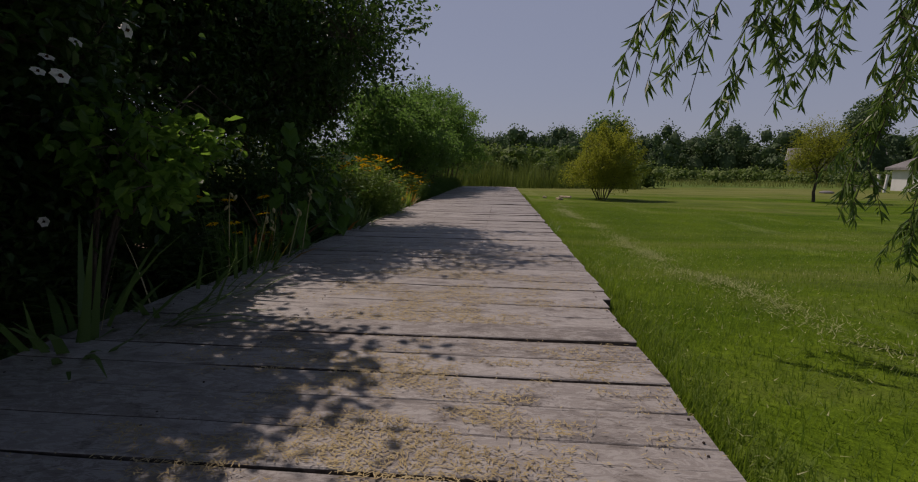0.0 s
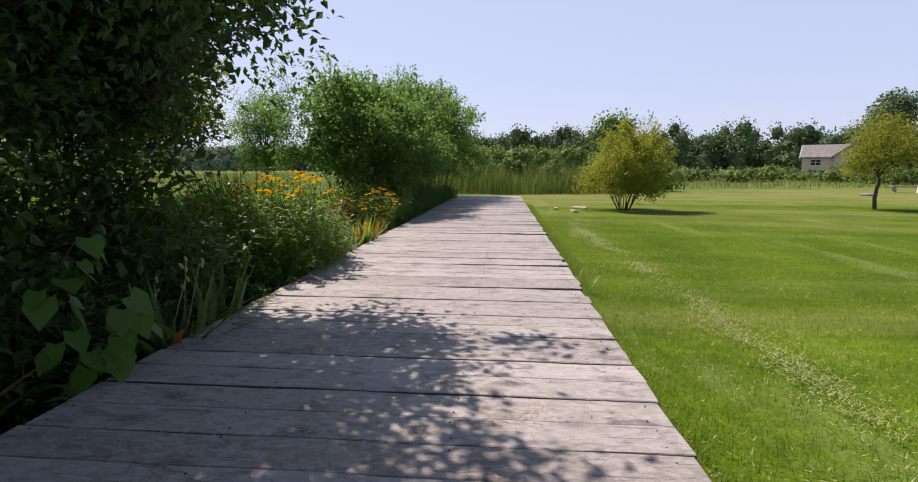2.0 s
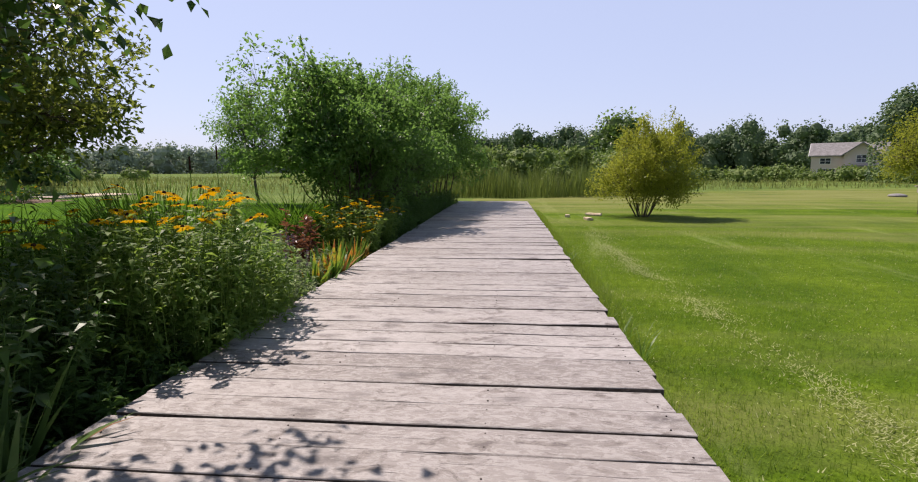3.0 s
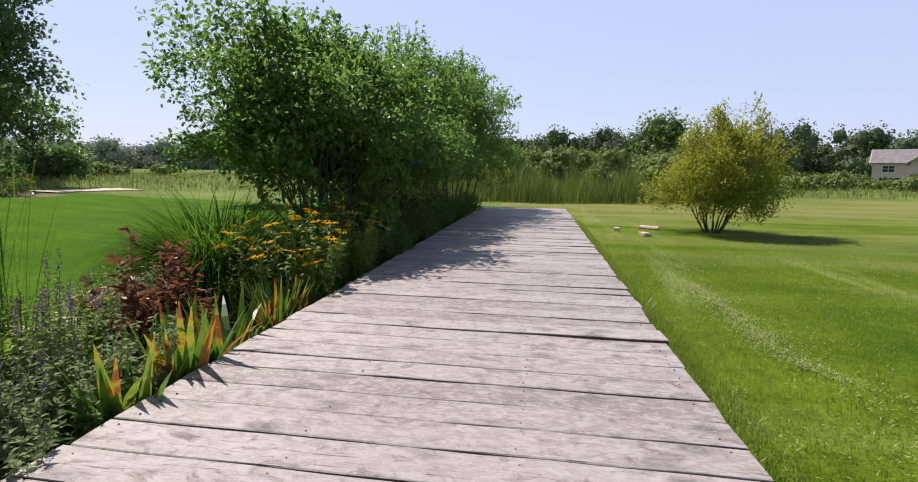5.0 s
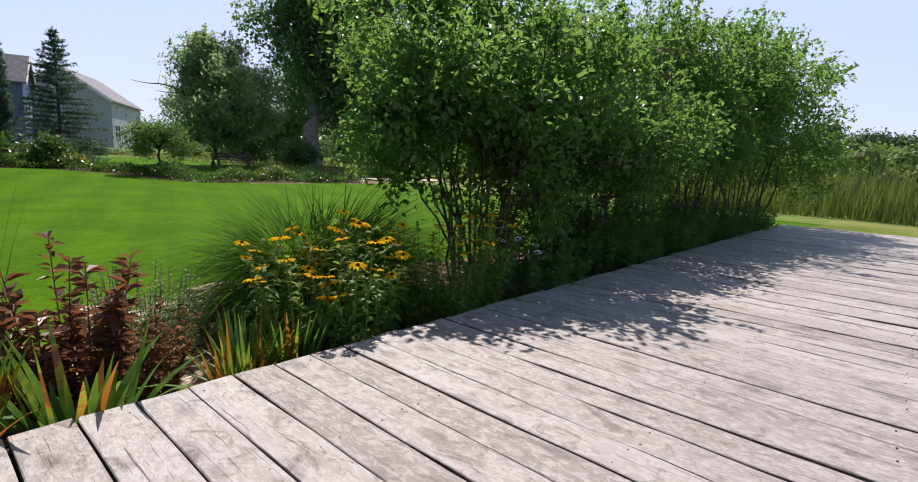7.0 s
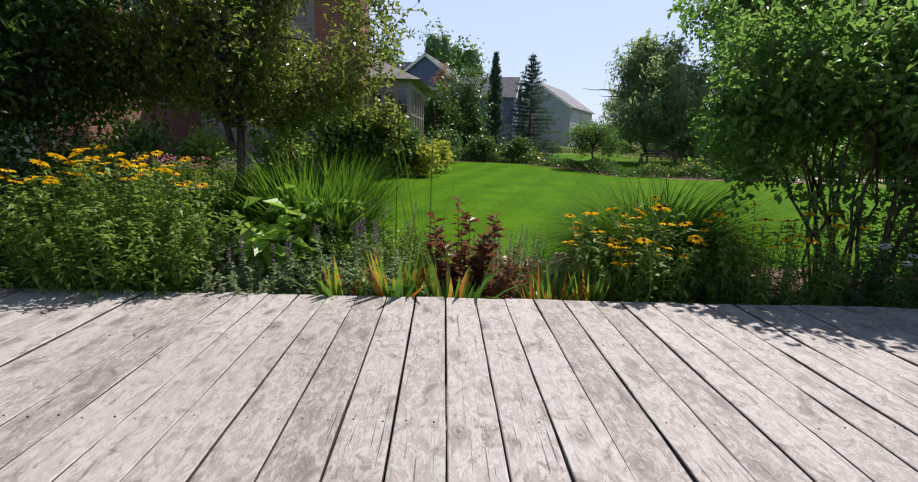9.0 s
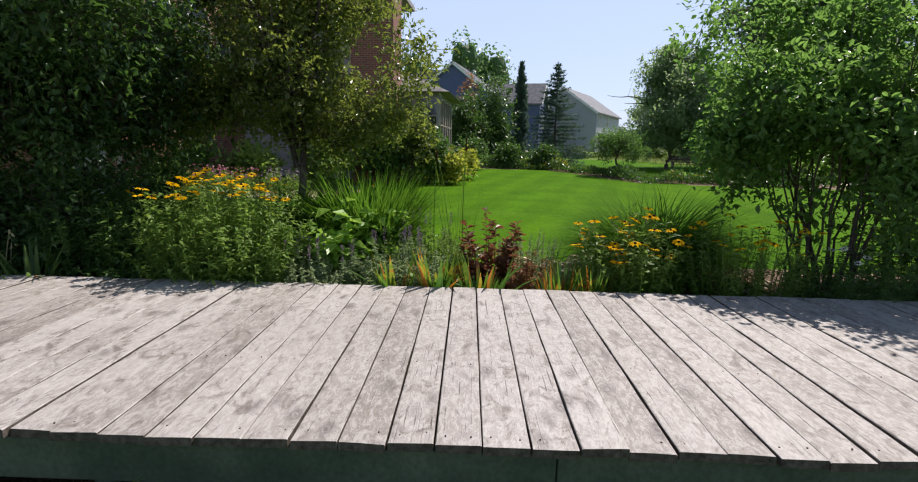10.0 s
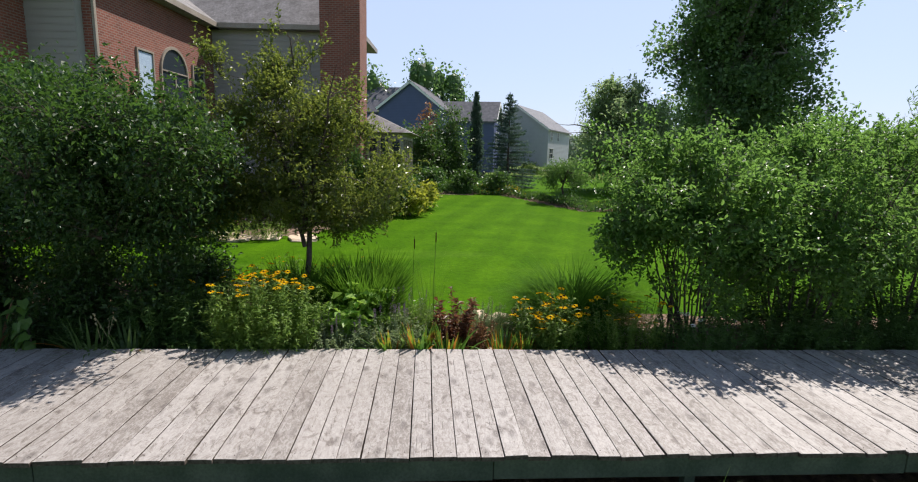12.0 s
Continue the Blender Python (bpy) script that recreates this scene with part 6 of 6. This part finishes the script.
brick_house()
def blue_house():
    """Slate blue house: a gable to the lawn, a wing with its roof slope in front on either side. Local x: along the front, y: away."""
    ob = house_frame("blue_house", -65.3, 16.9, 0.0, radians(76), "slate blue two-storey house with white-edged gables")
    wall_box("gable_wall", ob, -4.3, 0, 4.3, 12, -0.6, 8.2, "blue_siding", 3.25, "y")
    wall_box("side_wing", ob, -8.6, 2.5, -4.3, 11, -0.6, 7.9, "blue_siding", 3.5, "x")
    wall_box("garden_wing", ob, 4.3, 4.0, 10.6, 11.5, -0.6, 6.9, "blue_siding", 2.7, "x")
    for w, d, h, x, y, z, turn, lab in ((8.6, 12, 3.25, 0, 6.0, 8.37, 0, "dark shingled roof with a steep gable"), (8.5, 8.6, 3.5, -4.3, 6.75, 8.07, math.pi / 2, "dark shingled roof of the side wing"), (7.5, 9.5, 2.7, 5.85, 7.75, 7.07, math.pi / 2, "dark shingled roof of the garden wing")):
        v, f = gable_roof(w, d, h)
        part("roof", quad_mesh("roof", v, f, (M["dark_shingle"],)), ob, lab, (x, y, z), (0, 0, turn))
    for w, h, x, y, z, turn in ((8.6, 3.25, 0, -0.37, 8.36, 0), (7.5, 2.7, 10.97, 7.75, 7.06, math.pi / 2)):
        L, a = math.hypot(w / 2 + 0.35, h * (1 + 0.7 / w)), math.atan2(h, w / 2)
        for s in (0, math.pi):
            part("barge_board", mesh_of("barge_board", *box(-0.03, -0.05, -0.32, L, 0.05, -0.02), mats=(M["trim"],)), ob, "white board along the gable", (x, y, z + h), (0, a, turn + s))
    window(ob, (0.0, 0, 4.2), math.pi, 1.2, 1.5)
    for y in (6.6, 8.8):
        window(ob, (10.6, y, 3.6), -math.pi / 2, 1.0, 2.0)


blue_house()
simple_house("grey_house", -81.7, 36.0, radians(62), 10, 14, 5.0, 3.4, "grey_siding", "grey_shingle", "light grey two-storey house on the rise", [("right", -5, 3.3, 1.1, 1.4), ("right", -1, 3.3, 1.1, 1.4), ("right", -5, 0.6, 2.2, 1.6)], z=1.4)


def beige_house():
    """Long two-storey house far across the meadow: roof slope to the viewer, a gabled bay in the middle."""
    ob = simple_house("beige_house", 56.6, 104.0, radians(-121.5), 8, 13.0, 3.7, 2.0, "beige", "shingle", "beige house in front of the distant woods",
                      [("right", -4.6, 2.3, 1.5, 1.0), ("right", 4.6, 2.3, 1.5, 1.0), ("right", -4.4, 0.4, 2.4, 1.2), ("right", 4.6, 0.4, 1.6, 1.2)])
    wall_box("bay_wall", ob, 3.0, -2.2, 5.2, 2.2, -0.6, 3.8, "beige", 1.7, "x")
    v, f = gable_roof(4.4, 5.0, 1.7)
    part("bay_roof", quad_mesh("bay_roof", v, f, (M["shingle"],)), ob, "", (3.0, 0, 3.97), (0, 0, math.pi / 2))
    window(ob, (5.2, 0.0, 2.5), -math.pi / 2, 1.4, 1.2)
    part("porch_roof", mesh_of("porch_roof", *box(4.0, -2.2, 1.9, 6.4, 6.3, 2.05), mats=(M["shingle"],)), ob)
    for y in (-2.0, 2.0, 6.1):
        part("porch_post", mesh_of("porch_post", *box(6.1, y - 0.08, -0.4, 6.26, y + 0.08, 1.9), mats=(M["trim"],)), ob)


beige_house()


def spruce(x, y, h, r, seed, label, name="spruce_tree", mat="needle", col=False):
    rng = np.random.default_rng(seed)
    P, D, lines = [], [], [([(0, 0, -0.1), (0, 0, h * 0.5), (0, 0, h)], [0.11, 0.06, 0.012])]
    levels = int(h * (6 if col else 4.2))
    for i in range(levels):
        z = h * (0.04 + 0.95 * i / levels)
        reach = (r * (1 - (i / levels) ** 1.7) if col else r * (1 - i / levels) ** 0.95) + 0.05
        for j in range(8):
            a = rng.uniform(0, 6.28)
            L = reach * rng.uniform(0.65, 1.08)
            up = 0.9 if col else -0.12 + 0.45 * i / levels
            end = np.array([math.cos(a) * L, math.sin(a) * L, up * L])
            lines.append((np.array([(0, 0, z), end * 0.5 + (0, 0, z - 0.03), end + (0, 0, z)]), [0.02, 0.012, 0.004]))
            n = int((60 if col else 120) * L / r) + 8
            s = rng.uniform(0.15, 1, n)[:, None]
            P.append(end * s + (0, 0, z) + rng.normal(0, 0.03, (n, 3)))
            D.append(end / max(L, 0.01) * 0.7 + rng.normal(0, 0.6, (n, 3)))
    P, D = np.concatenate(P), np.concatenate(D)
    plant(name, (x, y, gz(x, y)), label, "conifer", tubes(lines, 4), leaves(P, D, rng.normal(size=P.shape), 0.16, 0.055), M["bark"], M[mat], stem="trunk")


spruce(-33.9, 25.1, 6.9, 2.6, 71, "blue-green spruce at the lawn's far end")
garden_tree("weeping_tree", 83, -24.5, 26.8, 2.5, "small weeping tree with a flat crown in the far bed",
            [((0, 0, 1.75), (1.25, 1.25, 0.5)), ((0.5, 0.7, 1.3), (0.7, 0.6, 0.5)), ((0.3, -0.8, 1.3), (0.7, 0.6, 0.5))], 420, 12, 0.12, 0.068, "dark_herb", 0.9, 0.08, spread=0.24, category="tree", limbs=16, gaps=0.08)
spruce(-34.1, 22.7, 6.9, 0.68, 72, "slim dark green columnar arborvitae", "arborvitae", "needle", True)
for sd, x, y, h, r, lab, mt, n in ((81, -30.5, 18.7, 4.2, 1.8, "round green shrub by the sunroom", "bed_shrub", 1000), (82, -32.5, 20.6, 5.4, 1.7, "upright green shrub behind the round one", "bed_shrub", 900),
                                   (84, -26.3, 19.4, 1.5, 0.9, "dark green shrub at the bed's edge", "bed_shrub", 400),
                                   (99, -33.3, 19.0, 5.6, 0.75, "slender shrub with a russet top", "russet", 300),
                                   (85, -20.6, 19.0, 1.1, 0.8, "yellow-green shrub in the house bed", "yellowgreen", 300), (86, -18.6, 18.5, 1.0, 0.8, "yellow-green shrub by the sunroom", "yellowgreen", 300), (94, -18.4, 17.8, 2.0, 0.8, "green shrub at the sunroom corner", "bed_shrub", 400),
                                   (87, -17.6, 15.9, 2.5, 1.2, "green shrub before the sunroom wall", "bed_shrub", 420), (88, -17.4, 17.2, 2.6, 1.0, "olive shrub before the sunroom wall", "olive", 380), (89, -16.2, 14.3, 1.6, 1.1, "leafy shrub in the house bed", "herb", 380),
                                   (90, -15.0, 12.2, 1.3, 1.0, "leafy shrub in the house bed", "herb", 360), (92, -14.2, 10.6, 1.5, 1.1, "dark shrub before the brick wall", "dark_herb", 360), (95, -17.6, 16.2, 2.7, 1.0, "green shrub under the sunroom windows", "bed_shrub", 400), (96, -30.5, 19.6, 2.9, 1.4, "dense dark shrub before the far houses", "darkened_leaf", 600), (97, -31.5, 21.0, 3.2, 1.1, "green shrub beside the arborvitae", "bed_shrub", 500), (98, -29.0, 23.6, 1.3, 1.0, "low dark shrub by the spruce", "bed_shrub", 300), (93, -28.5, 21.6, 1.4, 0.9, "dark leafy shrub by the spruce", "bed_shrub", 300)):
    garden_tree("garden_shrub", sd, x, y, h, lab, [((0, 0, h * 0.55), (r, r, h * 0.44)), ((0.1, 0.2, h * 0.75), (r * 0.6, r * 0.6, h * 0.24))], int(n * 0.65), 10, 0.18, 0.11, mt, h * 0.15, 0.05, spread=0.28, category="shrub", limbs=16, gaps=0.05, far=True)


# ---- far bed planting and the hanging willow ----
def far_bed():
    rng = np.random.default_rng(231)
    for name, n, mat, L, W, h, lab in (("bed_planting", 16000, "bed_shrub", 0.17, 0.08, 0.62, "low green planting in the far bed"), ("bed_planting", 1500, "yellowgreen", 0.14, 0.06, 0.48, "yellow-green planting in the far bed"),
                                       ("bed_flowers", 1400, "petal", 0.07, 0.06, 0.6, "golden flowers in the far bed")):
        y = rng.uniform(17.5, 35, n)
        edge = np.where(y < 24, -27.5, np.where(y < 27, -27.5 + (y - 24) * 2.3, -20.6))
        x = edge - 0.2 - 2.8 * rng.random(n)
        hump = 0.6 + 0.5 * np.sin(y * 2.1 + x) * np.sin(y * 0.9 + 2)
        if mat != "bed_shrub":
            keep = np.sin(y * 1.1 + 0.5) > 0.1
            x, y, hump = x[keep], y[keep], hump[keep]
        z = ground_z(x, y) + h * hump * (rng.random(len(x)) ** 0.6 if mat != "petal" else 1.0)
        P = np.stack([x, y, z], -1)
        v, q = flat_leaves(P, rng.normal(size=P.shape) + (0.4, 0, 0.4), rng.normal(size=P.shape) + (0, 0, 1), L, W)
        tagged(new(name, mesh_of(name, v, q, mats=(M[mat],))), lab, "plants", kind="stuff")


far_bed()


def weeping_willow():
    """A willow beside the lawn's edge: limbs reach over, thin shoots hang down with narrow leaves."""
    rng = np.random.default_rng(91)
    bx, by = 5.2, 10.6
    z0 = gz(bx, by)
    lines = [(np.array([(0, 0, -0.1), (0.05, 0, 1.5), (-0.1, 0.1, 3.2), (-0.2, 0.2, 5.0)]), [0.24, 0.2, 0.15, 0.06])]
    LP, LD = [], []
    hangs = [(-0.02, 12.05, 1.02), (0.12, 12.2, 1.12), (0.3, 12.1, 1.0), (0.42, 11.95, 1.15), (0.55, 12.3, 0.92), (0.7, 12.1, 1.2), (0.8, 12.0, 1.22), (0.95, 12.3, 1.02), (1.15, 12.1, 1.15), (1.3, 12.2, 1.05),
             (1.45, 12.55, 0.52), (1.5, 12.75, 0.42), (1.75, 12.5, 0.3), (1.85, 12.7, 0.18), (1.95, 12.4, 0.4), (2.0, 12.6, 0.1), (2.05, 12.9, 0.2), (2.15, 12.5, 0.05), (2.2, 12.8, 0.35), (2.3, 12.9, 0.1), (2.4, 12.7, 0.2), (2.45, 13.1, 0.0), (2.6, 13.0, 0.3), (2.5, 12.5, 0.15),
             (1.9, 12.6, 0.75), (2.1, 12.7, 0.85), (2.25, 12.55, 0.7), (2.4, 12.9, 0.8), (2.6, 12.8, 0.6), (2.0, 12.9, 0.6), (2.8, 13.1, 0.4)]
    for x, y, z in hangs:
        tip = np.array([x - bx, y - by, z - z0])
        up = np.array([tip[0] * 0.8 + rng.normal(0, 0.1), tip[1] * 0.9, max(tip[2] + rng.uniform(1.1, 1.9), 2.3)])
        root = np.array([-0.15, 0.15, 4.2 + rng.uniform(-0.5, 0.6)])
        t = np.linspace(0, 1, 12)[:, None]
        c = (root + up) / 2 + (0, 0, 0.7)
        limb = (1 - t) ** 2 * root + 2 * t * (1 - t) * c + t * t * up
        fall = (1 - t) ** 2 * up + 2 * t * (1 - t) * (up + (tip - up) * (0.75, 0.75, 0.25)) + t * t * tip
        line = np.concatenate([limb, fall[1:]])
        lines.append((line, np.linspace(0.022, 0.0016, len(line))))
        low = x > 1.4
        for k in range(9 if low else 5):
            side = fall[2 + k if low else 1 + 2 * k]
            off = np.array([rng.normal(0, 0.13), rng.normal(0, 0.10), -rng.uniform(0.22, 0.42)])
            s = np.linspace(0, 1, 7)[:, None]
            sub = side + np.c_[off[0] * s, off[1] * s, off[2] * s ** 1.5]
            if sub[-1, 2] < 0.02:
                continue
            lines.append((sub, np.linspace(0.003, 0.0012, 7)))
            u = rng.uniform(0.1, 1, 34)
            LP.append(np.stack([np.interp(u, s[:, 0], sub[:, j]) for j in range(3)], -1))
            LD.append(np.stack([rng.normal(0, 0.5, 34), rng.normal(0, 0.5, 34), -rng.uniform(0.4, 1.4, 34)], -1))
        u = rng.uniform(0.0, 1, 90)
        LP.append(np.stack([np.interp(u, t[:, 0], fall[:, j]) for j in range(3)], -1))
        LD.append(np.stack([rng.normal(0, 0.5, 90), rng.normal(0, 0.5, 90), -rng.uniform(0.3, 1.4, 90)], -1))
    # the rest of the crown, above and behind the strands
    for k in range(300):
        a = rng.uniform(0, 6.28)
        r = rng.uniform(0.8, 2.6)
        top = np.array([math.cos(a) * r, math.sin(a) * r, rng.uniform(3.4, 5.6)])
        if top[0] < -2.2:
            continue
        if k % 3 == 0:
            top[:2] *= 0.45
        n = 70
        s = rng.random(n)[:, None]
        LP.append(top + np.c_[0.12 * s * math.cos(a), 0.12 * s * math.sin(a), -s * rng.uniform(0.8, 2.4)] + rng.normal(0, 0.05, (n, 3)))
        LD.append(np.stack([rng.normal(0, 0.5, n), rng.normal(0, 0.5, n), -rng.uniform(0.3, 1.4, n)], -1))
        lines.append((np.array([(0, 0, 3.4), top * 0.6 + (0, 0, 1.9), top]), [0.03, 0.015, 0.004]))
    LP, LD = np.concatenate(LP), np.concatenate(LD)
    plant("weeping_willow", (bx, by, z0), "weeping willow with narrow leaves on hanging shoots", "tree", tubes(lines, 5),
          leaves(LP, LD, rng.normal(size=LP.shape), rng.uniform(0.07, 0.125, len(LP)), 0.017, 0.1, 0.12), M["bark"], M["willow"], stem="trunk")


weeping_willow()


def deck_litter():
    """Dry straw-coloured clippings and a few leaves on the first planks."""
    rng = np.random.default_rng(241)
    n = 90000
    x, y = rng.normal(-0.95, 0.5, n), 10.0 + rng.random(n) ** 1.3 * 5.5
    patch = np.array([fbm((a, b * 2.2, 3.1), 2.1) for a, b in zip(x, y)])
    keep = (x > -2.0) & (x < -0.06)
    keep &= rng.random(n) < np.clip((patch + 0.08) * 3.0, 0.02, 0.95) * np.clip((15.0 - y) / 3, 0, 1) * np.clip((y - 9.8) / 0.8, 0, 1)
    x, y = x[keep], y[keep]
    n = len(x)
    a = rng.uniform(0, 6.28, n)
    P = np.stack([x, y, np.full(n, 0.006)], -1)
    v, q = flat_leaves(P, np.stack([np.cos(a), np.sin(a), 0.05 + 0 * a], -1), np.tile([0, 0, 1.0], (n, 1)) + rng.normal(0, 0.2, (n, 3)), rng.uniform(0.01, 0.03, n), 0.0034)
    tagged(new("straw_litter", mesh_of("straw_litter", v, q, mats=(M["litter"],))), "dry straw-coloured clippings scattered on the planks", "litter", kind="stuff")


deck_litter()


def garden_bench(x, y, turn, long, back, mat, label):
    """Plank seat on two legs, with a slatted back if it has any height."""
    ob = thing("garden_bench", (x, y, gz(x, y)), label, "bench")
    ob.rotation_euler = (0, 0, turn)
    h = long / 2
    part("seat", mesh_of("seat", *box(-h, -0.2, 0.38, h, 0.2, 0.44), mats=(M[mat],)), ob)
    for dx in (-h * 0.8, h * 0.8):
        part("leg", mesh_of("leg", *box(dx - 0.04, -0.17, 0, dx + 0.04, 0.17, 0.38), mats=(M[mat],)), ob)
    if back:
        part("backrest", mesh_of("backrest", *join(box(-h, 0.18, 0.52, h, 0.22, 0.66), box(-h, 0.18, 0.72, h, 0.22, 0.86), box(-h * 0.82, 0.2, 0.44, -h * 0.76, 0.24, 0.86), box(h * 0.76, 0.2, 0.44, h * 0.82, 0.24, 0.86)), mats=(M[mat],)), ob)


def lawn_things():
    # low domed garden light, two white posts and a small white shed far across the lawn
    k = 16
    a = np.arange(k) * 2 * np.pi / k
    rows = [(0.34, 0.0), (0.40, 0.04), (0.36, 0.09), (0.22, 0.14), (0.04, 0.16)]
    v = np.concatenate([np.stack([np.cos(a) * r, np.sin(a) * r, np.full(k, z)], -1) for r, z in rows])
    q = np.array([(i * k + j, i * k + (j + 1) % k, i * k + k + (j + 1) % k, i * k + k + j) for i in range(4) for j in range(k)])
    ob = new("fire_pit_cover", mesh_of("fire_pit_cover", v, q, mats=(M["shingle"],), smooth=True))
    ob.location = (18.6, 41.5, gz(18.6, 41.5))
    tagged(ob, "low round grey lid on the far lawn", "lid")
    for dx in (0.0, 0.55):
        ob = new("white_post", mesh_of("white_post", *join(box(-0.06, -0.06, 0, 0.06, 0.06, 1.15), box(-0.08, -0.08, 1.15, 0.08, 0.08, 1.2)), mats=(M["trim"],)))
        ob.location = (24.3 + dx, 45.9, gz(24.3, 45.9))
        ob.rotation_euler = (0, 0.1, 0)
        tagged(ob, "plain white wooden post on the far lawn", "post", "white posts")
    garden_bench(24.2, 46.6, 0.0, 2.0, 0.0, "tan_trim", "low grey plank bench behind the white posts")
    garden_bench(-36.6, 35.3, math.pi / 2, 2.6, 0.42, "bench_wood", "dark red-brown garden bench under the birch")
    simple_house("garden_shed", 31.2, 50.0, 0.0, 4.0, 3.0, 1.7, 0.75, "trim", "shingle", "small white garden shed by the meadow", [])


lawn_things()


def bed_litter():
    """Bark chips and small stones on the open soil of the bed."""
    rng = np.random.default_rng(251)
    for name, n, mat, L, W, lab in (("bark_chips", 5200, "brown", 0.045, 0.022, "dry bark chips on the bed"), ("bed_gravel", 420, "stone", 0.05, 0.04, "small tan stones in the bed")):
        x, y = rng.uniform(-4.85, -2.4, n), rng.uniform(18.2, 23.0, n)
        P = np.stack([x, y, ground_z(x, y) + 0.004], -1)
        if name == "bark_chips":
            a = rng.uniform(0, 6.28, n)
            v, q = leaves(P, np.stack([np.cos(a), np.sin(a), rng.normal(0.1, 0.25, n)], -1), np.tile([0, 0, 1.0], (n, 1)) + rng.normal(0, 0.3, (n, 3)), L * rng.uniform(0.5, 1.4, n), W, 0.3, 0.0)
        else:
            pieces = []
            for p in P:
                s = rng.uniform(0.014, 0.05)
                bv, bq = box(-s, -s * 0.8, -s * 0.4, s, s * 0.8, s * 0.5)
                a = rng.uniform(0, 6.28)
                bv = (bv + rng.normal(0, s * 0.2, bv.shape)) @ np.array([[math.cos(a), math.sin(a), 0], [-math.sin(a), math.cos(a), 0], [0, 0, 1]]) + p
                pieces.append((bv, bq))
            v, q = join(*pieces)
        tagged(new(name, mesh_of(name, v, q, mats=(M[mat],))), lab, "litter", kind="stuff")


bed_litter()


def house_bed_flowers():
    """Pink and violet perennials in the bed before the house."""
    rng = np.random.default_rng(261)
    for x, y, mat, lab in ((-12.2, 13.0, "pink", "pink phlox in the house bed"), (-12.6, 14.2, "purple", "violet perennials in the house bed"), (-12.9, 11.8, "pink", "pink perennials in the house bed")):
        ob = herb_clump("bed_perennials", int(1000 + x * 10 + y), x, y, 0.5, 0.6, 0.8, 60, 16, 0.08, 0.03, lab, "herb", category="flowers")
        P = disc_points(rng, 130, 0.55, 0.65) + np.c_[np.zeros((130, 2)), rng.uniform(0.55, 0.85, 130)]
        tagged(part("bloom", mesh_of("bloom", *flat_leaves(P, rng.normal(size=P.shape), rng.normal(size=P.shape) + (0, 0, 1), 0.06, 0.05), mats=(M[mat],)), ob, "flower clusters"), kind="stuff")


house_bed_flowers()


def far_path():
    """A pale gravel strip beyond the garden lawn."""
    rng = np.random.default_rng(271)
    n = 14
    ys = np.linspace(36.3, 41.0, n)
    left, right = -22.9 + rng.normal(0, 0.12, n) + 0.06 * (ys - 35), -21.5 + rng.normal(0, 0.12, n) + 0.06 * (ys - 35)
    top = np.concatenate([np.stack([x, ys, ground_z(x, ys) + 0.06], -1) for x in (left, right)])
    low = top - (0, 0, 0.2)
    i = np.arange(n - 1)
    q = np.concatenate([np.stack([i, i + n, i + n + 1, i + 1], -1), np.stack([i + n, i + 3 * n, i + 3 * n + 1, i + n + 1], -1), np.stack([i + 2 * n, i, i + 1, i + 2 * n + 1], -1)])
    tagged(new("path", mesh_of("path", np.concatenate([top, low]), q, mats=(M["stone"],))), "pale gravel path beyond the garden lawn", "path", kind="structure")


far_path()
for sd, x, y, h, r in ((811, -45, 43.0, 5.0, 3.2), (812, -48, 47.0, 7.5, 4.2), (813, -41, 53.0, 6.5, 3.8), (815, -38.5, 41.5, 1.6, 1.5), (816, -36.5, 51.0, 2.2, 2.0), (817, -47.5, 41.0, 3.2, 2.4)):
    garden_tree("grove_shrub", sd, x, y, h, "dark shrub in the grove under the poplar", [((0, 0, h * 0.5), (r, r, h * 0.48)), ((0.3, 0.4, h * 0.7), (r * 0.6, r * 0.6, h * 0.3))], 240, 12, 0.38, 0.24, "poplar", h * 0.1, 0.1, spread=0.5, category="shrub", limbs=14, gaps=0.05, far=True)
